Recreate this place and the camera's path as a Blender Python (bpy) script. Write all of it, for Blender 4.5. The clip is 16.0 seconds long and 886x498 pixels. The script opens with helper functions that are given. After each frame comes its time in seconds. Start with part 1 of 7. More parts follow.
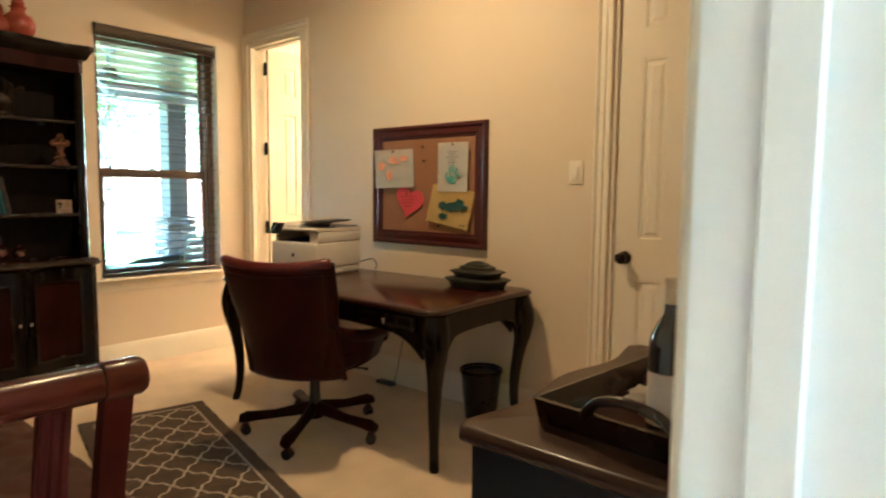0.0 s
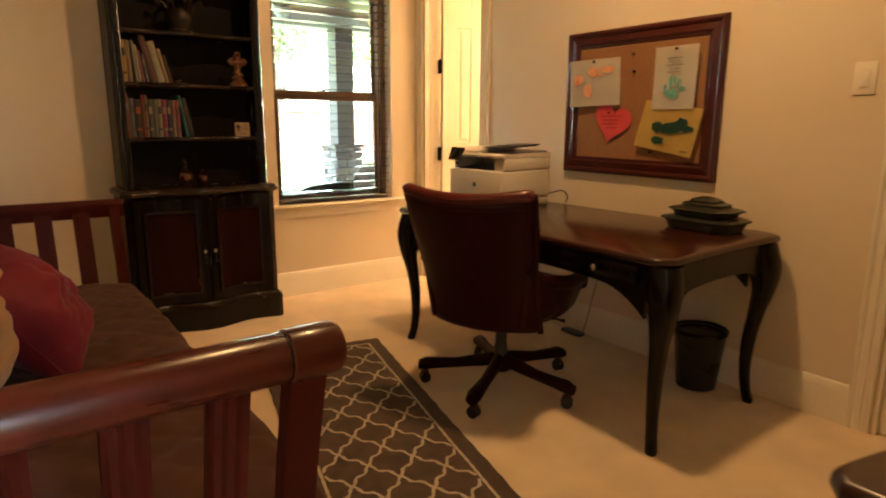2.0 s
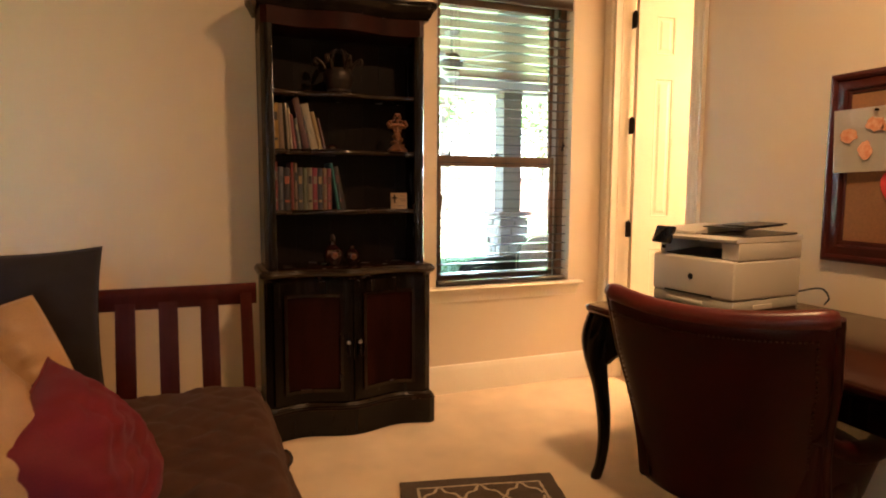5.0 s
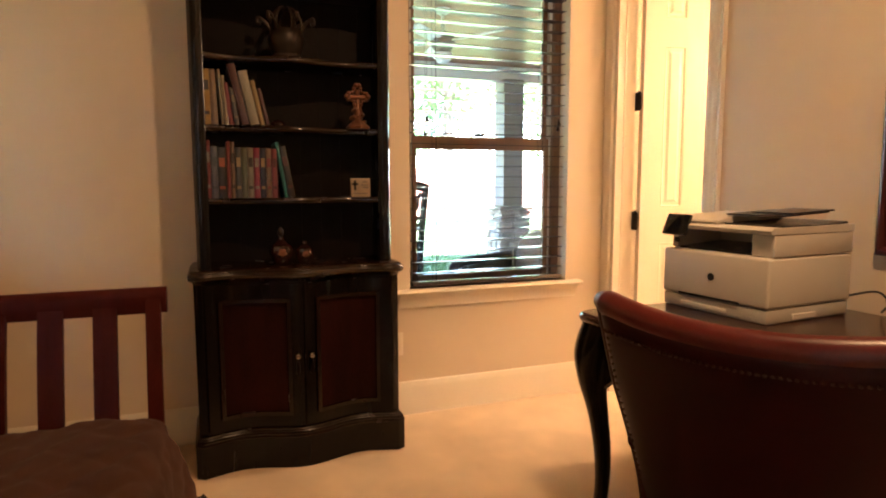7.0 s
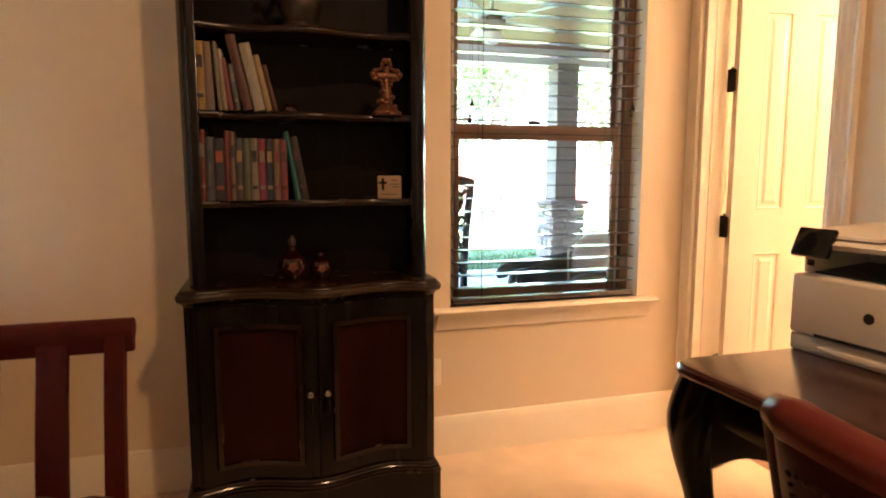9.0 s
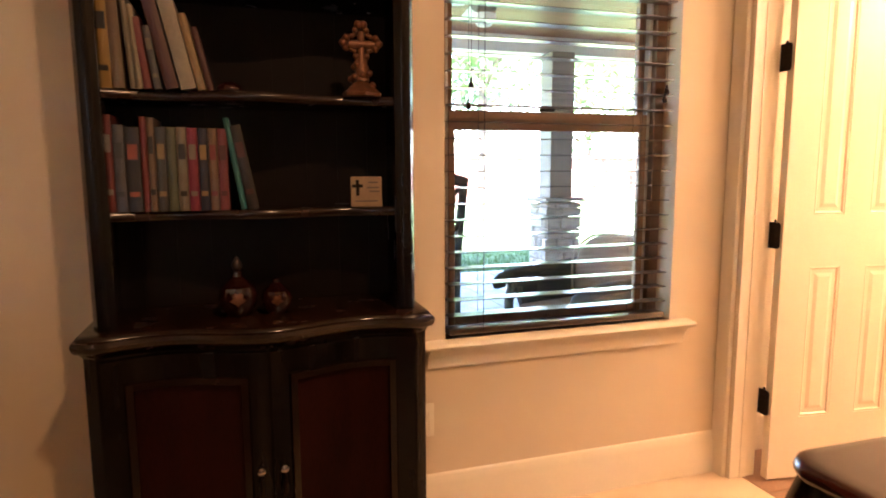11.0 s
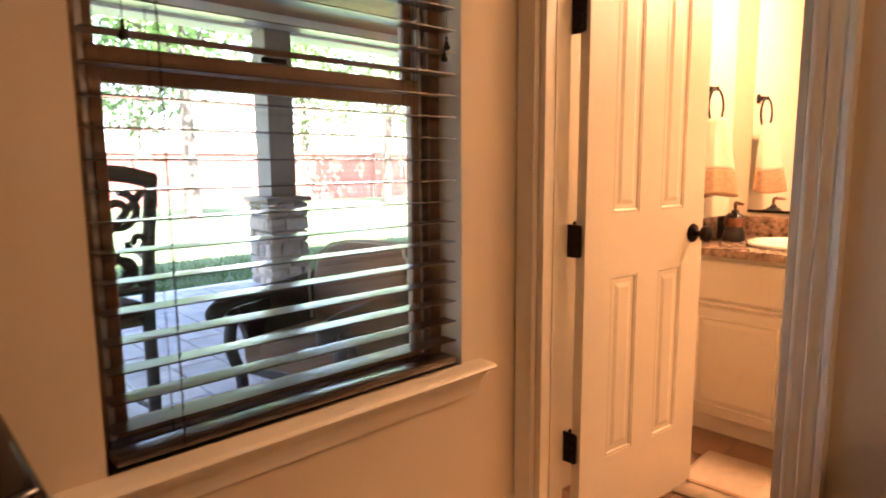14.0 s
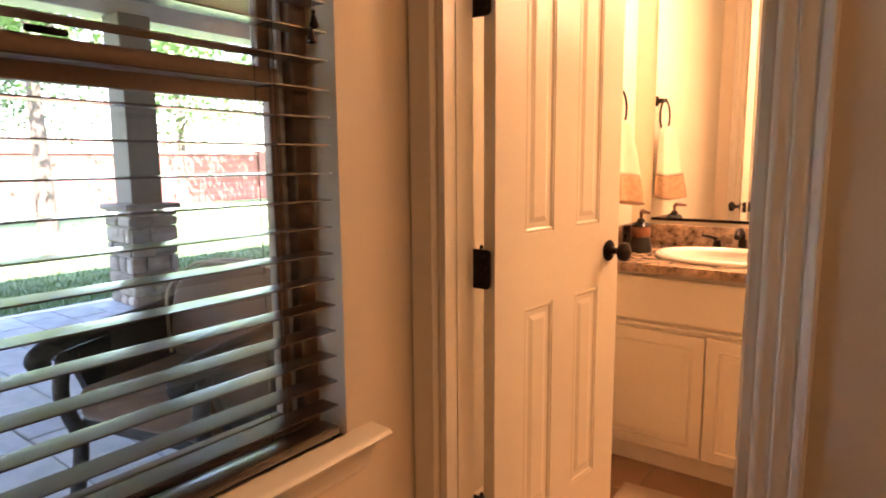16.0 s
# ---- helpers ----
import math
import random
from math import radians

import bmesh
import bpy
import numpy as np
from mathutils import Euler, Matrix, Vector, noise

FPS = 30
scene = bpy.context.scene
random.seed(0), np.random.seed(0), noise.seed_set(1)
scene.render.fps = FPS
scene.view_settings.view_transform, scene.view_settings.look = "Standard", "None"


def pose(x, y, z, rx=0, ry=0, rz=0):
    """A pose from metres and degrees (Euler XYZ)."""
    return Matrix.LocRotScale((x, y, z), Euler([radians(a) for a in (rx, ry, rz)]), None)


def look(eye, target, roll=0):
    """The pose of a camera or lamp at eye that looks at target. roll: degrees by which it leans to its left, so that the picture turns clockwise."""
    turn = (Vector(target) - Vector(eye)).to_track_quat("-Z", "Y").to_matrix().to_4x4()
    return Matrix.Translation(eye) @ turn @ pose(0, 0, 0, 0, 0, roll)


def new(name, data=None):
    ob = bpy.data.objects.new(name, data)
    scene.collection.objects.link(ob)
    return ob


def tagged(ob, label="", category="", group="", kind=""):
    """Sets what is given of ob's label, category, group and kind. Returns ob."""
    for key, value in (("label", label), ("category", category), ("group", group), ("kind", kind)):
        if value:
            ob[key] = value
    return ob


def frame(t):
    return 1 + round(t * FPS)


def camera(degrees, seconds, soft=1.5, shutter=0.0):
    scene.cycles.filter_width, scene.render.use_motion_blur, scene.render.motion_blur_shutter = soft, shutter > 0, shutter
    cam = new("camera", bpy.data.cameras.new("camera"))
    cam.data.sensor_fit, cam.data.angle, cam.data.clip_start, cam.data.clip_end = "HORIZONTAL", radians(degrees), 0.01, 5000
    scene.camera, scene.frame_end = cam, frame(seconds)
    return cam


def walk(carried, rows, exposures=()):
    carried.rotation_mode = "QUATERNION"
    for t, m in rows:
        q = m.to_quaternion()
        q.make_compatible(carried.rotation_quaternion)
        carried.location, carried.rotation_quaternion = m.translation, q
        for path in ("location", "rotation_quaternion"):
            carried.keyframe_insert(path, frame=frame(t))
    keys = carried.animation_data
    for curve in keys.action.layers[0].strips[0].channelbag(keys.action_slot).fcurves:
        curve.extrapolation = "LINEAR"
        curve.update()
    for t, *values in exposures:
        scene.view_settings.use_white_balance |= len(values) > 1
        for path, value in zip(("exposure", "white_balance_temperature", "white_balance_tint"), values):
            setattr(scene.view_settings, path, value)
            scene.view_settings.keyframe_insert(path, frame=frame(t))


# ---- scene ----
cam = camera(71.7, 16.0, soft=1.9, shutter=0.5)
PATH = [
    (0, (-0.034, 0.658, 1.243), (-1.305, 2.192, 1.065), 0.6),
    (0.5, (-0.128, 0.724, 1.215), (-1.517, 2.141, 0.964), 0.5),
    (1, (-0.284, 0.774, 1.208), (-1.75, 2.098, 0.9), 0.5),
    (1.5, (-0.418, 0.803, 1.191), (-1.945, 2.045, 0.832), 0.5),
    (2, (-0.547, 0.844, 1.19), (-2.125, 2.005, 0.786), 0.3),
    (2.5, (-0.668, 0.899, 1.195), (-2.306, 1.962, 0.762), 0.4),
    (3, (-0.759, 0.946, 1.193), (-2.461, 1.906, 0.767), 0.4),
    (3.5, (-0.841, 0.974, 1.187), (-2.613, 1.841, 0.86), 0.4),
    (4, (-0.991, 1.001, 1.212), (-2.812, 1.796, 0.984), 0.3),
    (4.2, (-1.054, 1.016, 1.225), (-2.886, 1.79, 1.012), 0.4),
    (6.5, (-1.471, 1.422, 1.17), (-3.332, 2.123, 0.96), -0.1),
    (7, (-1.62, 1.476, 1.159), (-3.482, 2.174, 0.948), -0.1),
    (7.5, (-1.768, 1.521, 1.181), (-3.639, 2.194, 0.961), 0.0),
    (8, (-1.862, 1.539, 1.175), (-3.746, 2.171, 0.952), -0.0),
    (8.5, (-1.964, 1.588, 1.178), (-3.864, 2.169, 0.945), -0.1),
    (9, (-2.099, 1.652, 1.189), (-4.005, 2.206, 0.947), 0.0),
    (11.3, (-2.688, 1.801, 1.202), (-4.571, 2.421, 0.937), -0.3),
    (11.5, (-2.751, 1.823, 1.202), (-4.614, 2.498, 0.932), -0.2),
    (12, (-2.871, 1.877, 1.199), (-4.669, 2.709, 0.931), -0.3),
    (12.5, (-2.981, 1.926, 1.212), (-4.705, 2.903, 0.94), -0.2),
    (13, (-3.13, 1.976, 1.205), (-4.769, 3.092, 0.939), -0.3),
    (13.5, (-3.246, 2.027, 1.191), (-4.784, 3.275, 0.919), -0.4),
    (14, (-3.346, 2.115, 1.183), (-4.787, 3.474, 0.91), -0.4),
    (14.5, (-3.426, 2.214, 1.196), (-4.793, 3.646, 0.914), -0.4),
    (15, (-3.464, 2.281, 1.203), (-4.771, 3.768, 0.918), -0.4),
    (15.5, (-3.526, 2.342, 1.208), (-4.776, 3.877, 0.921), -0.4),
    (16, (-3.584, 2.391, 1.213), (-4.765, 3.981, 0.935), -0.5),
]
EXPOSURES = [(0.0, 5.15, 4800, -4), (0.3, 5.05, 5900, 2), (0.5, 5.0, 6500, 5), (2.0, 4.9, 6600, 8), (4.0, 5.0, 6350, 13), (7.0, 5.03, 5950, 17), (9.0, 5.05, 5900, 20), (12.5, 4.82, 6150, 27), (13.2, 4.5, 6400, 28), (14.0, 4.02, 6550, 31), (16.0, 3.83, 6550, 31)]
walk(cam, [(t, look(eye, target, roll)) for t, eye, target, roll in PATH], EXPOSURES)

# ---- world, sun, lamps ----
world = bpy.data.worlds.new("world")
scene.world = world
world.use_nodes = True
SUN_EL, SUN_AZ = radians(58), radians(115)
sky = world.node_tree.nodes.new("ShaderNodeTexSky")
sky.sky_type, sky.sun_disc, sky.sun_elevation, sky.sun_rotation = "NISHITA", False, SUN_EL, SUN_AZ
back = world.node_tree.nodes["Background"]
world.node_tree.links.new(sky.outputs[0], back.inputs[0])
back.inputs[1].default_value = 0.15


def lamp(name, kind, m, energy, colour, size=0.1, size_y=0.0):
    data = bpy.data.lights.new(name, kind)
    data.energy, data.color = energy, colour
    if kind == "AREA":
        data.size = size
        if size_y:
            data.shape, data.size_y = "RECTANGLE", size_y
    elif kind == "POINT":
        data.shadow_soft_size = size
    ob = new(name, data)
    ob.matrix_world = m
    return ob


sun_way = Vector((math.sin(SUN_AZ) * math.cos(SUN_EL), math.cos(SUN_AZ) * math.cos(SUN_EL), math.sin(SUN_EL)))
sun = lamp("sun", "SUN", look(sun_way * 30, (0, 0, 0)), 5.0, (1.0, 0.95, 0.87))
sun.data.angle = radians(0.55)
WARM = (1.0, 0.55, 0.255)
lamp("bathroom_lamp", "AREA", look((-4.05, 5.12, 2.10), (-4.1, 4.2, 0.9)), 1.5, WARM, 0.5, 0.12)
lamp("second_bathroom_lamp", "AREA", look((-3.25, 5.12, 2.10), (-3.75, 4.2, 1.2)), 1.2, WARM, 0.5, 0.12)
lamp("ceiling_lamp", "AREA", look((-2.15, 2.45, 2.935), (-2.15, 2.45, 0)), 1.3, (1.0, 0.57, 0.24), 0.16)


# ---- helpers for meshes ----
def part(name, bm, material, parent=None, label="", smooth=True, sharp=38, clean=True):
    """Links a bmesh as one mesh object."""
    if clean:
        bmesh.ops.recalc_face_normals(bm, faces=bm.faces[:])
    me = bpy.data.meshes.new(name)
    bm.to_mesh(me)
    bm.free()
    if smooth:
        me.shade_smooth()
        me.set_sharp_from_angle(angle=radians(sharp))
    me.materials.append(material)
    ob = new(name, me)
    ob.parent = parent
    if label:
        ob["label"] = label
    return ob


def share(ob, parent, m):
    """One more piece on the same mesh."""
    twin = new(ob.name.split(".")[0], ob.data)
    twin.parent = parent
    twin.matrix_local = m
    return twin


def thing(name, m, label, category, group="", kind=""):
    ob = new(name)
    ob.empty_display_size = 0.1
    ob.matrix_world = m if isinstance(m, Matrix) else Matrix.Translation(m)
    return tagged(ob, label, category, group, kind)


def mesh_part(name, verts, faces, material, parent=None, label="", smooth=False):
    me = bpy.data.meshes.new(name)
    me.from_pydata(verts, [], faces)
    me.materials.append(material)
    if smooth:
        me.shade_smooth()
    ob = new(name, me)
    ob.parent = parent
    if label:
        ob["label"] = label
    return ob


def B():
    return bmesh.new()


def box(bm, a, b, bev=0.0, seg=1):
    lo = [min(p, q) for p, q in zip(a, b)]
    hi = [max(p, q) for p, q in zip(a, b)]
    mid = [(p + q) / 2 for p, q in zip(lo, hi)]
    size = [q - p for p, q in zip(lo, hi)]
    made = bmesh.ops.create_cube(bm, size=1, matrix=Matrix.LocRotScale(mid, None, size))
    if bev:
        edges = {e for v in made["verts"] for e in v.link_edges}
        bmesh.ops.bevel(bm, geom=list(edges), offset=bev, segments=seg, affect="EDGES", profile=0.5)
    return bm


def loft(bm, rings, cap=True, closed=True):
    """Skin over rings of equal length."""
    vs = [[bm.verts.new(p) for p in ring] for ring in rings]
    n = len(rings[0])
    for a, b in zip(vs, vs[1:]):
        for i in range(n if closed else n - 1):
            j = (i + 1) % n
            bm.faces.new((a[i], a[j], b[j], b[i]))
    if cap and closed:
        bm.faces.new(vs[0][::-1])
        bm.faces.new(vs[-1])
    return bm


def tube(bm, pts, r, seg=8, flat=1.0):
    """A round bar along points; r may be a list."""
    pts = [Vector(p) for p in pts]
    rs = r if isinstance(r, (list, tuple)) else [r] * len(pts)
    rings, side = [], None
    for i, p in enumerate(pts):
        d = (pts[min(i + 1, len(pts) - 1)] - pts[max(i - 1, 0)]).normalized()
        if side is None:
            side = d.orthogonal().normalized()
            if abs(d.z) < 0.9:
                side = d.cross(Vector((0, 0, 1))).normalized()
        side = (side - d * side.dot(d)).normalized()
        up = d.cross(side)
        rings.append([p + side * math.cos(k * math.tau / seg) * rs[i] + up * math.sin(k * math.tau / seg) * rs[i] * flat for k in range(seg)])
    return loft(bm, rings)


def lathe(bm, prof, seg=24, at=(0, 0, 0), wave=None):
    """A turned shape; prof: (radius, height) from bottom to top."""
    x, y, z = at
    rings = []
    for r, h in prof:
        ring = []
        for k in range(seg):
            a = k * math.tau / seg
            q = r * (wave(a, h) if wave else 1)
            ring.append((x + q * math.cos(a), y + q * math.sin(a), z + h))
        rings.append(ring)
    return loft(bm, rings)


def extrude(bm, poly, axis, a, b):
    """A straight bar of the outline poly along an axis: x takes (y, z), y takes (x, z), z takes (x, y)."""
    def put(u, v, w):
        return {"x": (w, u, v), "y": (u, w, v), "z": (u, v, w)}[axis]
    return loft(bm, [[put(u, v, a) for u, v in poly], [put(u, v, b) for u, v in poly]])


def bez(p, n=12):
    """A smooth line through the points p."""
    p = [Vector(q) for q in p]
    q = [p[0] * 2 - p[1]] + p + [p[-1] * 2 - p[-2]]
    out = []
    for i in range(1, len(q) - 2):
        for k in range(n):
            t = k / n
            a, b, c, d = q[i - 1], q[i], q[i + 1], q[i + 2]
            out.append(0.5 * (2 * b + (c - a) * t + (2 * a - 5 * b + 4 * c - d) * t * t + (3 * b - a - 3 * c + d) * t ** 3))
    out.append(p[-1])
    return out


# ---- materials ----
def mat(name, col, rough=0.5, metal=0.0, var=0.15, scale=6.0, bump=0.1, fine=90.0, stretch=(1, 1, 1), col2=None, coat=0.0, sheen=0.0, rvar=0.12, depth=0.002, detail=4.0, emit=0.0, each=0.0, spec=0.5):
    m = bpy.data.materials.new(name)
    m.use_nodes = True
    nt = m.node_tree
    N, L = nt.nodes, nt.links
    bsdf = N["Principled BSDF"]
    co = N.new("ShaderNodeTexCoord")
    mp = N.new("ShaderNodeMapping")
    mp.inputs["Scale"].default_value = stretch
    L.new(co.outputs["Object"], mp.inputs[0])
    big = N.new("ShaderNodeTexNoise")
    big.inputs["Scale"].default_value, big.inputs["Detail"].default_value = scale, detail
    small = N.new("ShaderNodeTexNoise")
    small.inputs["Scale"].default_value, small.inputs["Detail"].default_value = fine, 3.0
    for n in (big, small):
        L.new(mp.outputs[0], n.inputs["Vector"])
    both = N.new("ShaderNodeMath")
    both.operation = "MULTIPLY_ADD"
    both.inputs[1].default_value = 0.35
    L.new(small.outputs["Fac"], both.inputs[0])
    keep = N.new("ShaderNodeMath")
    keep.operation = "MULTIPLY"
    keep.inputs[1].default_value = 0.65
    L.new(big.outputs["Fac"], keep.inputs[0])
    L.new(keep.outputs[0], both.inputs[2])
    ramp = N.new("ShaderNodeValToRGB")
    ramp.color_ramp.elements[0].position, ramp.color_ramp.elements[1].position = 0.32, 0.68
    c2 = col2 or tuple(min(1, c * (1 + var)) for c in col)
    c1 = tuple(c * (1 - var) for c in col)
    ramp.color_ramp.elements[0].color, ramp.color_ramp.elements[1].color = (*c1, 1), (*c2, 1)
    L.new(both.outputs[0], ramp.inputs[0])
    colour = ramp.outputs[0]
    if each:
        info = N.new("ShaderNodeObjectInfo")
        spread = N.new("ShaderNodeMapRange")
        spread.inputs["To Min"].default_value, spread.inputs["To Max"].default_value = 1 - each, 1 + each
        L.new(info.outputs["Random"], spread.inputs["Value"])
        hsv = N.new("ShaderNodeHueSaturation")
        L.new(spread.outputs[0], hsv.inputs["Value"])
        L.new(colour, hsv.inputs["Color"])
        colour = hsv.outputs[0]
    L.new(colour, bsdf.inputs["Base Color"])
    rr = N.new("ShaderNodeMapRange")
    rr.inputs["To Min"].default_value, rr.inputs["To Max"].default_value = max(0.02, rough - rvar), min(1, rough + rvar)
    L.new(big.outputs["Fac"], rr.inputs["Value"])
    L.new(rr.outputs[0], bsdf.inputs["Roughness"])
    bsdf.inputs["Metallic"].default_value = metal
    bsdf.inputs["Specular IOR Level"].default_value = spec
    bsdf.inputs["Coat Weight"].default_value = coat
    bsdf.inputs["Coat Roughness"].default_value = 0.12
    bsdf.inputs["Sheen Weight"].default_value = sheen
    if bump:
        bp = N.new("ShaderNodeBump")
        bp.inputs["Strength"].default_value, bp.inputs["Distance"].default_value = bump, depth
        L.new(both.outputs[0], bp.inputs["Height"])
        L.new(bp.outputs[0], bsdf.inputs["Normal"])
    if emit:
        L.new(colour, bsdf.inputs["Emission Color"])
        bsdf.inputs["Emission Strength"].default_value = emit
    return m


def glass(name, tint=(0.95, 1, 0.97), rough=0.0):
    m = bpy.data.materials.new(name)
    m.use_nodes = True
    b = m.node_tree.nodes["Principled BSDF"]
    b.inputs["Base Color"].default_value = (*tint, 1)
    b.inputs["Transmission Weight"].default_value, b.inputs["Roughness"].default_value, b.inputs["IOR"].default_value = 1.0, rough, 1.45
    return m


def brick_mat(name):
    m = mat(name, (0.36, 0.17, 0.12), 0.9, var=0.3, scale=3, bump=0.3)
    nt = m.node_tree
    N, L = nt.nodes, nt.links
    bsdf = N["Principled BSDF"]
    co, mp, br = N.new("ShaderNodeTexCoord"), N.new("ShaderNodeMapping"), N.new("ShaderNodeTexBrick")
    mp.inputs["Rotation"].default_value = (radians(90), 0, radians(90))
    L.new(co.outputs["Object"], mp.inputs[0])
    L.new(mp.outputs[0], br.inputs["Vector"])
    br.inputs["Scale"].default_value, br.inputs["Brick Width"].default_value, br.inputs["Row Height"].default_value = 1, 0.22, 0.075
    br.inputs["Mortar Size"].default_value = 0.008
    br.inputs["Color1"].default_value, br.inputs["Color2"].default_value, br.inputs["Mortar"].default_value = (0.27, 0.10, 0.07, 1), (0.19, 0.07, 0.05, 1), (0.30, 0.24, 0.2, 1)
    L.new(br.outputs[0], bsdf.inputs["Base Color"])
    return m


M_WALL = mat("wall_paint", (0.67, 0.56, 0.41), 0.62, var=0.03, scale=1.6, bump=0.12, fine=220, depth=0.0012)
M_CEIL = mat("ceiling_paint", (0.78, 0.74, 0.66), 0.9, var=0.03, bump=0.15, fine=120)
M_TRIM = mat("trim_paint", (0.76, 0.69, 0.56), 0.38, var=0.03, scale=3, bump=0.04, fine=60)
M_TRIMW = mat("white_trim_paint", (0.82, 0.82, 0.82), 0.4, var=0.03, scale=3, bump=0.04, fine=60)
M_CARPET = mat("carpet", (0.66, 0.51, 0.34), 0.98, var=0.14, scale=5, bump=0.9, fine=420, depth=0.006, sheen=0.3, detail=6)
M_CHERRY = mat("cherry_wood", (0.052, 0.0062, 0.0036), 0.5, var=0.22, scale=5, stretch=(6, 6, 0.8), bump=0.05, fine=40, coat=0.0, spec=0.10)
M_CHERRYX = mat("cherry_rail_wood", (0.064, 0.0095, 0.0045), 0.30, var=0.25, scale=5, stretch=(6, 0.8, 6), bump=0.05, fine=40, coat=0.12, spec=0.3)
M_BLACKW = mat("black_stained_wood", (0.0045, 0.003, 0.0025), 0.24, var=0.5, scale=6, stretch=(4, 4, 0.7), bump=0.06, fine=50, coat=0.08, spec=0.20)
M_EDGEW = mat("rubbed_wood_edge", (0.013, 0.0052, 0.003), 0.24, var=0.6, scale=12, bump=0.05, coat=0.25, spec=0.35)
M_PANELW = mat("dark_red_wood_panel", (0.020, 0.004, 0.0025), 0.48, var=0.6, scale=3, stretch=(3, 3, 0.6), bump=0.05, coat=0.0, spec=0.08)
M_SHELFB = mat("dark_brown_wood_back", (0.006, 0.003, 0.002), 0.55, var=0.4, scale=4, stretch=(4, 4, 0.5), bump=0.05, spec=0.12)
M_DESKTOP = mat("dark_desk_top", (0.030, 0.0065, 0.004), 0.22, var=0.5, scale=4, stretch=(0.7, 5, 5), bump=0.02, coat=0.14, rvar=0.05)
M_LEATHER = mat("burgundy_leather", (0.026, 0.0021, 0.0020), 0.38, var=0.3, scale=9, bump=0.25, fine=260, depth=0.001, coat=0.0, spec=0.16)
# brighter copy of the burgundy: light from above put into the top roll's colour
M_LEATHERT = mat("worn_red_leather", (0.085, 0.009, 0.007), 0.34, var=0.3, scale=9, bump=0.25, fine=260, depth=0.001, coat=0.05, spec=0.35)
M_NAIL = mat("antique_brass_nail", (0.075, 0.038, 0.024), 0.4, metal=0.8, bump=0)
M_STITCH = mat("stitching", (0.05, 0.015, 0.012), 0.7, bump=0)
M_QUILT = mat("brown_quilt", (0.056, 0.023, 0.013), 0.85, var=0.25, scale=10, bump=0.35, fine=240, sheen=0.05, spec=0.2)
M_BROWNP = mat("dark_brown_fabric", (0.014, 0.008, 0.006), 0.8, var=0.25, scale=8, bump=0.4, fine=300, sheen=0.05, spec=0.2)
M_PANELF = mat("reddish_brown_fabric", (0.045, 0.015, 0.010), 0.75, var=0.25, scale=8, bump=0.4, fine=300, sheen=0.3)
M_TANP = mat("tan_satin_fabric", (0.34, 0.185, 0.072), 0.5, var=0.18, scale=7, bump=0.3, fine=260, sheen=0.1)
M_REDP = mat("red_fabric", (0.12, 0.0035, 0.007), 0.7, var=0.2, scale=7, bump=0.35, fine=260, sheen=0.05, spec=0.25)
M_RUG = mat("grey_brown_rug", (0.066, 0.039, 0.023), 0.98, var=0.6, scale=16, bump=0.9, fine=520, depth=0.005, sheen=0.12)
M_RUGB = mat("rug_border", (0.058, 0.036, 0.023), 0.98, var=0.3, scale=14, bump=0.9, fine=520, depth=0.005, sheen=0.12)
M_RUGL = mat("cream_rug_pattern", (0.46, 0.37, 0.27), 0.98, var=0.15, scale=14, bump=0.9, fine=520, depth=0.004, sheen=0.3)
M_BRONZE = mat("oil_rubbed_bronze", (0.018, 0.012, 0.010), 0.36, metal=0.85, var=0.4, scale=20, bump=0.05)
M_CHROME = mat("worn_steel", (0.45, 0.44, 0.42), 0.25, metal=1.0, var=0.1, scale=20, bump=0.02)
M_BLIND = mat("espresso_blind_slat", (0.022, 0.013, 0.009), 0.30, var=0.3, scale=4, stretch=(8, 0.6, 8), bump=0.02, coat=0.9, spec=1.0, rvar=0.05)
M_SASH = mat("brown_window_frame", (0.20, 0.125, 0.075), 0.42, var=0.2, scale=6, bump=0.04)
M_VINYL = mat("pale_window_channel", (0.55, 0.56, 0.56), 0.4, var=0.06, scale=6, bump=0.02)
M_GLASS = glass("window_glass")
M_CORD = mat("blind_cord", (0.02, 0.013, 0.01), 0.7, bump=0)
M_WHITEPL = mat("off_white_plastic", (0.66, 0.62, 0.56), 0.38, var=0.04, scale=5, bump=0.06, fine=300)
M_GREYPL = mat("pale_grey_plastic", (0.50, 0.48, 0.44), 0.42, var=0.05, scale=5, bump=0.06, fine=300)
M_BLACKPL = mat("black_plastic", (0.014, 0.014, 0.016), 0.3, var=0.2, scale=12, bump=0.08, fine=240)
M_SCREEN = mat("black_touch_panel", (0.008, 0.009, 0.012), 0.1, var=0.1, bump=0)
M_CORK = mat("cork", (0.25, 0.118, 0.05), 0.95, var=0.14, scale=110, bump=0.5, fine=400)
M_MAHOG = mat("mahogany_frame", (0.050, 0.0068, 0.0045), 0.42, var=0.3, scale=8, bump=0.05, coat=0.1, spec=0.3)
M_PAPER = mat("white_paper", (0.76, 0.72, 0.64), 0.8, var=0.04, scale=12, bump=0.1, fine=80)
M_YELLOW = mat("yellow_paper", (0.76, 0.54, 0.16), 0.8, var=0.06, scale=12, bump=0.1, fine=80)
M_HEART = mat("red_paper", (0.55, 0.045, 0.045), 0.75, var=0.08, scale=12, bump=0.1, fine=80)
M_ORANGEP = mat("orange_paint", (0.74, 0.24, 0.10), 0.8, var=0.2, scale=60, bump=0.1, col2=(0.78, 0.48, 0.32))
M_TEALP = mat("teal_paint", (0.04, 0.30, 0.27), 0.8, var=0.3, scale=80, bump=0.1, col2=(0.20, 0.48, 0.42))
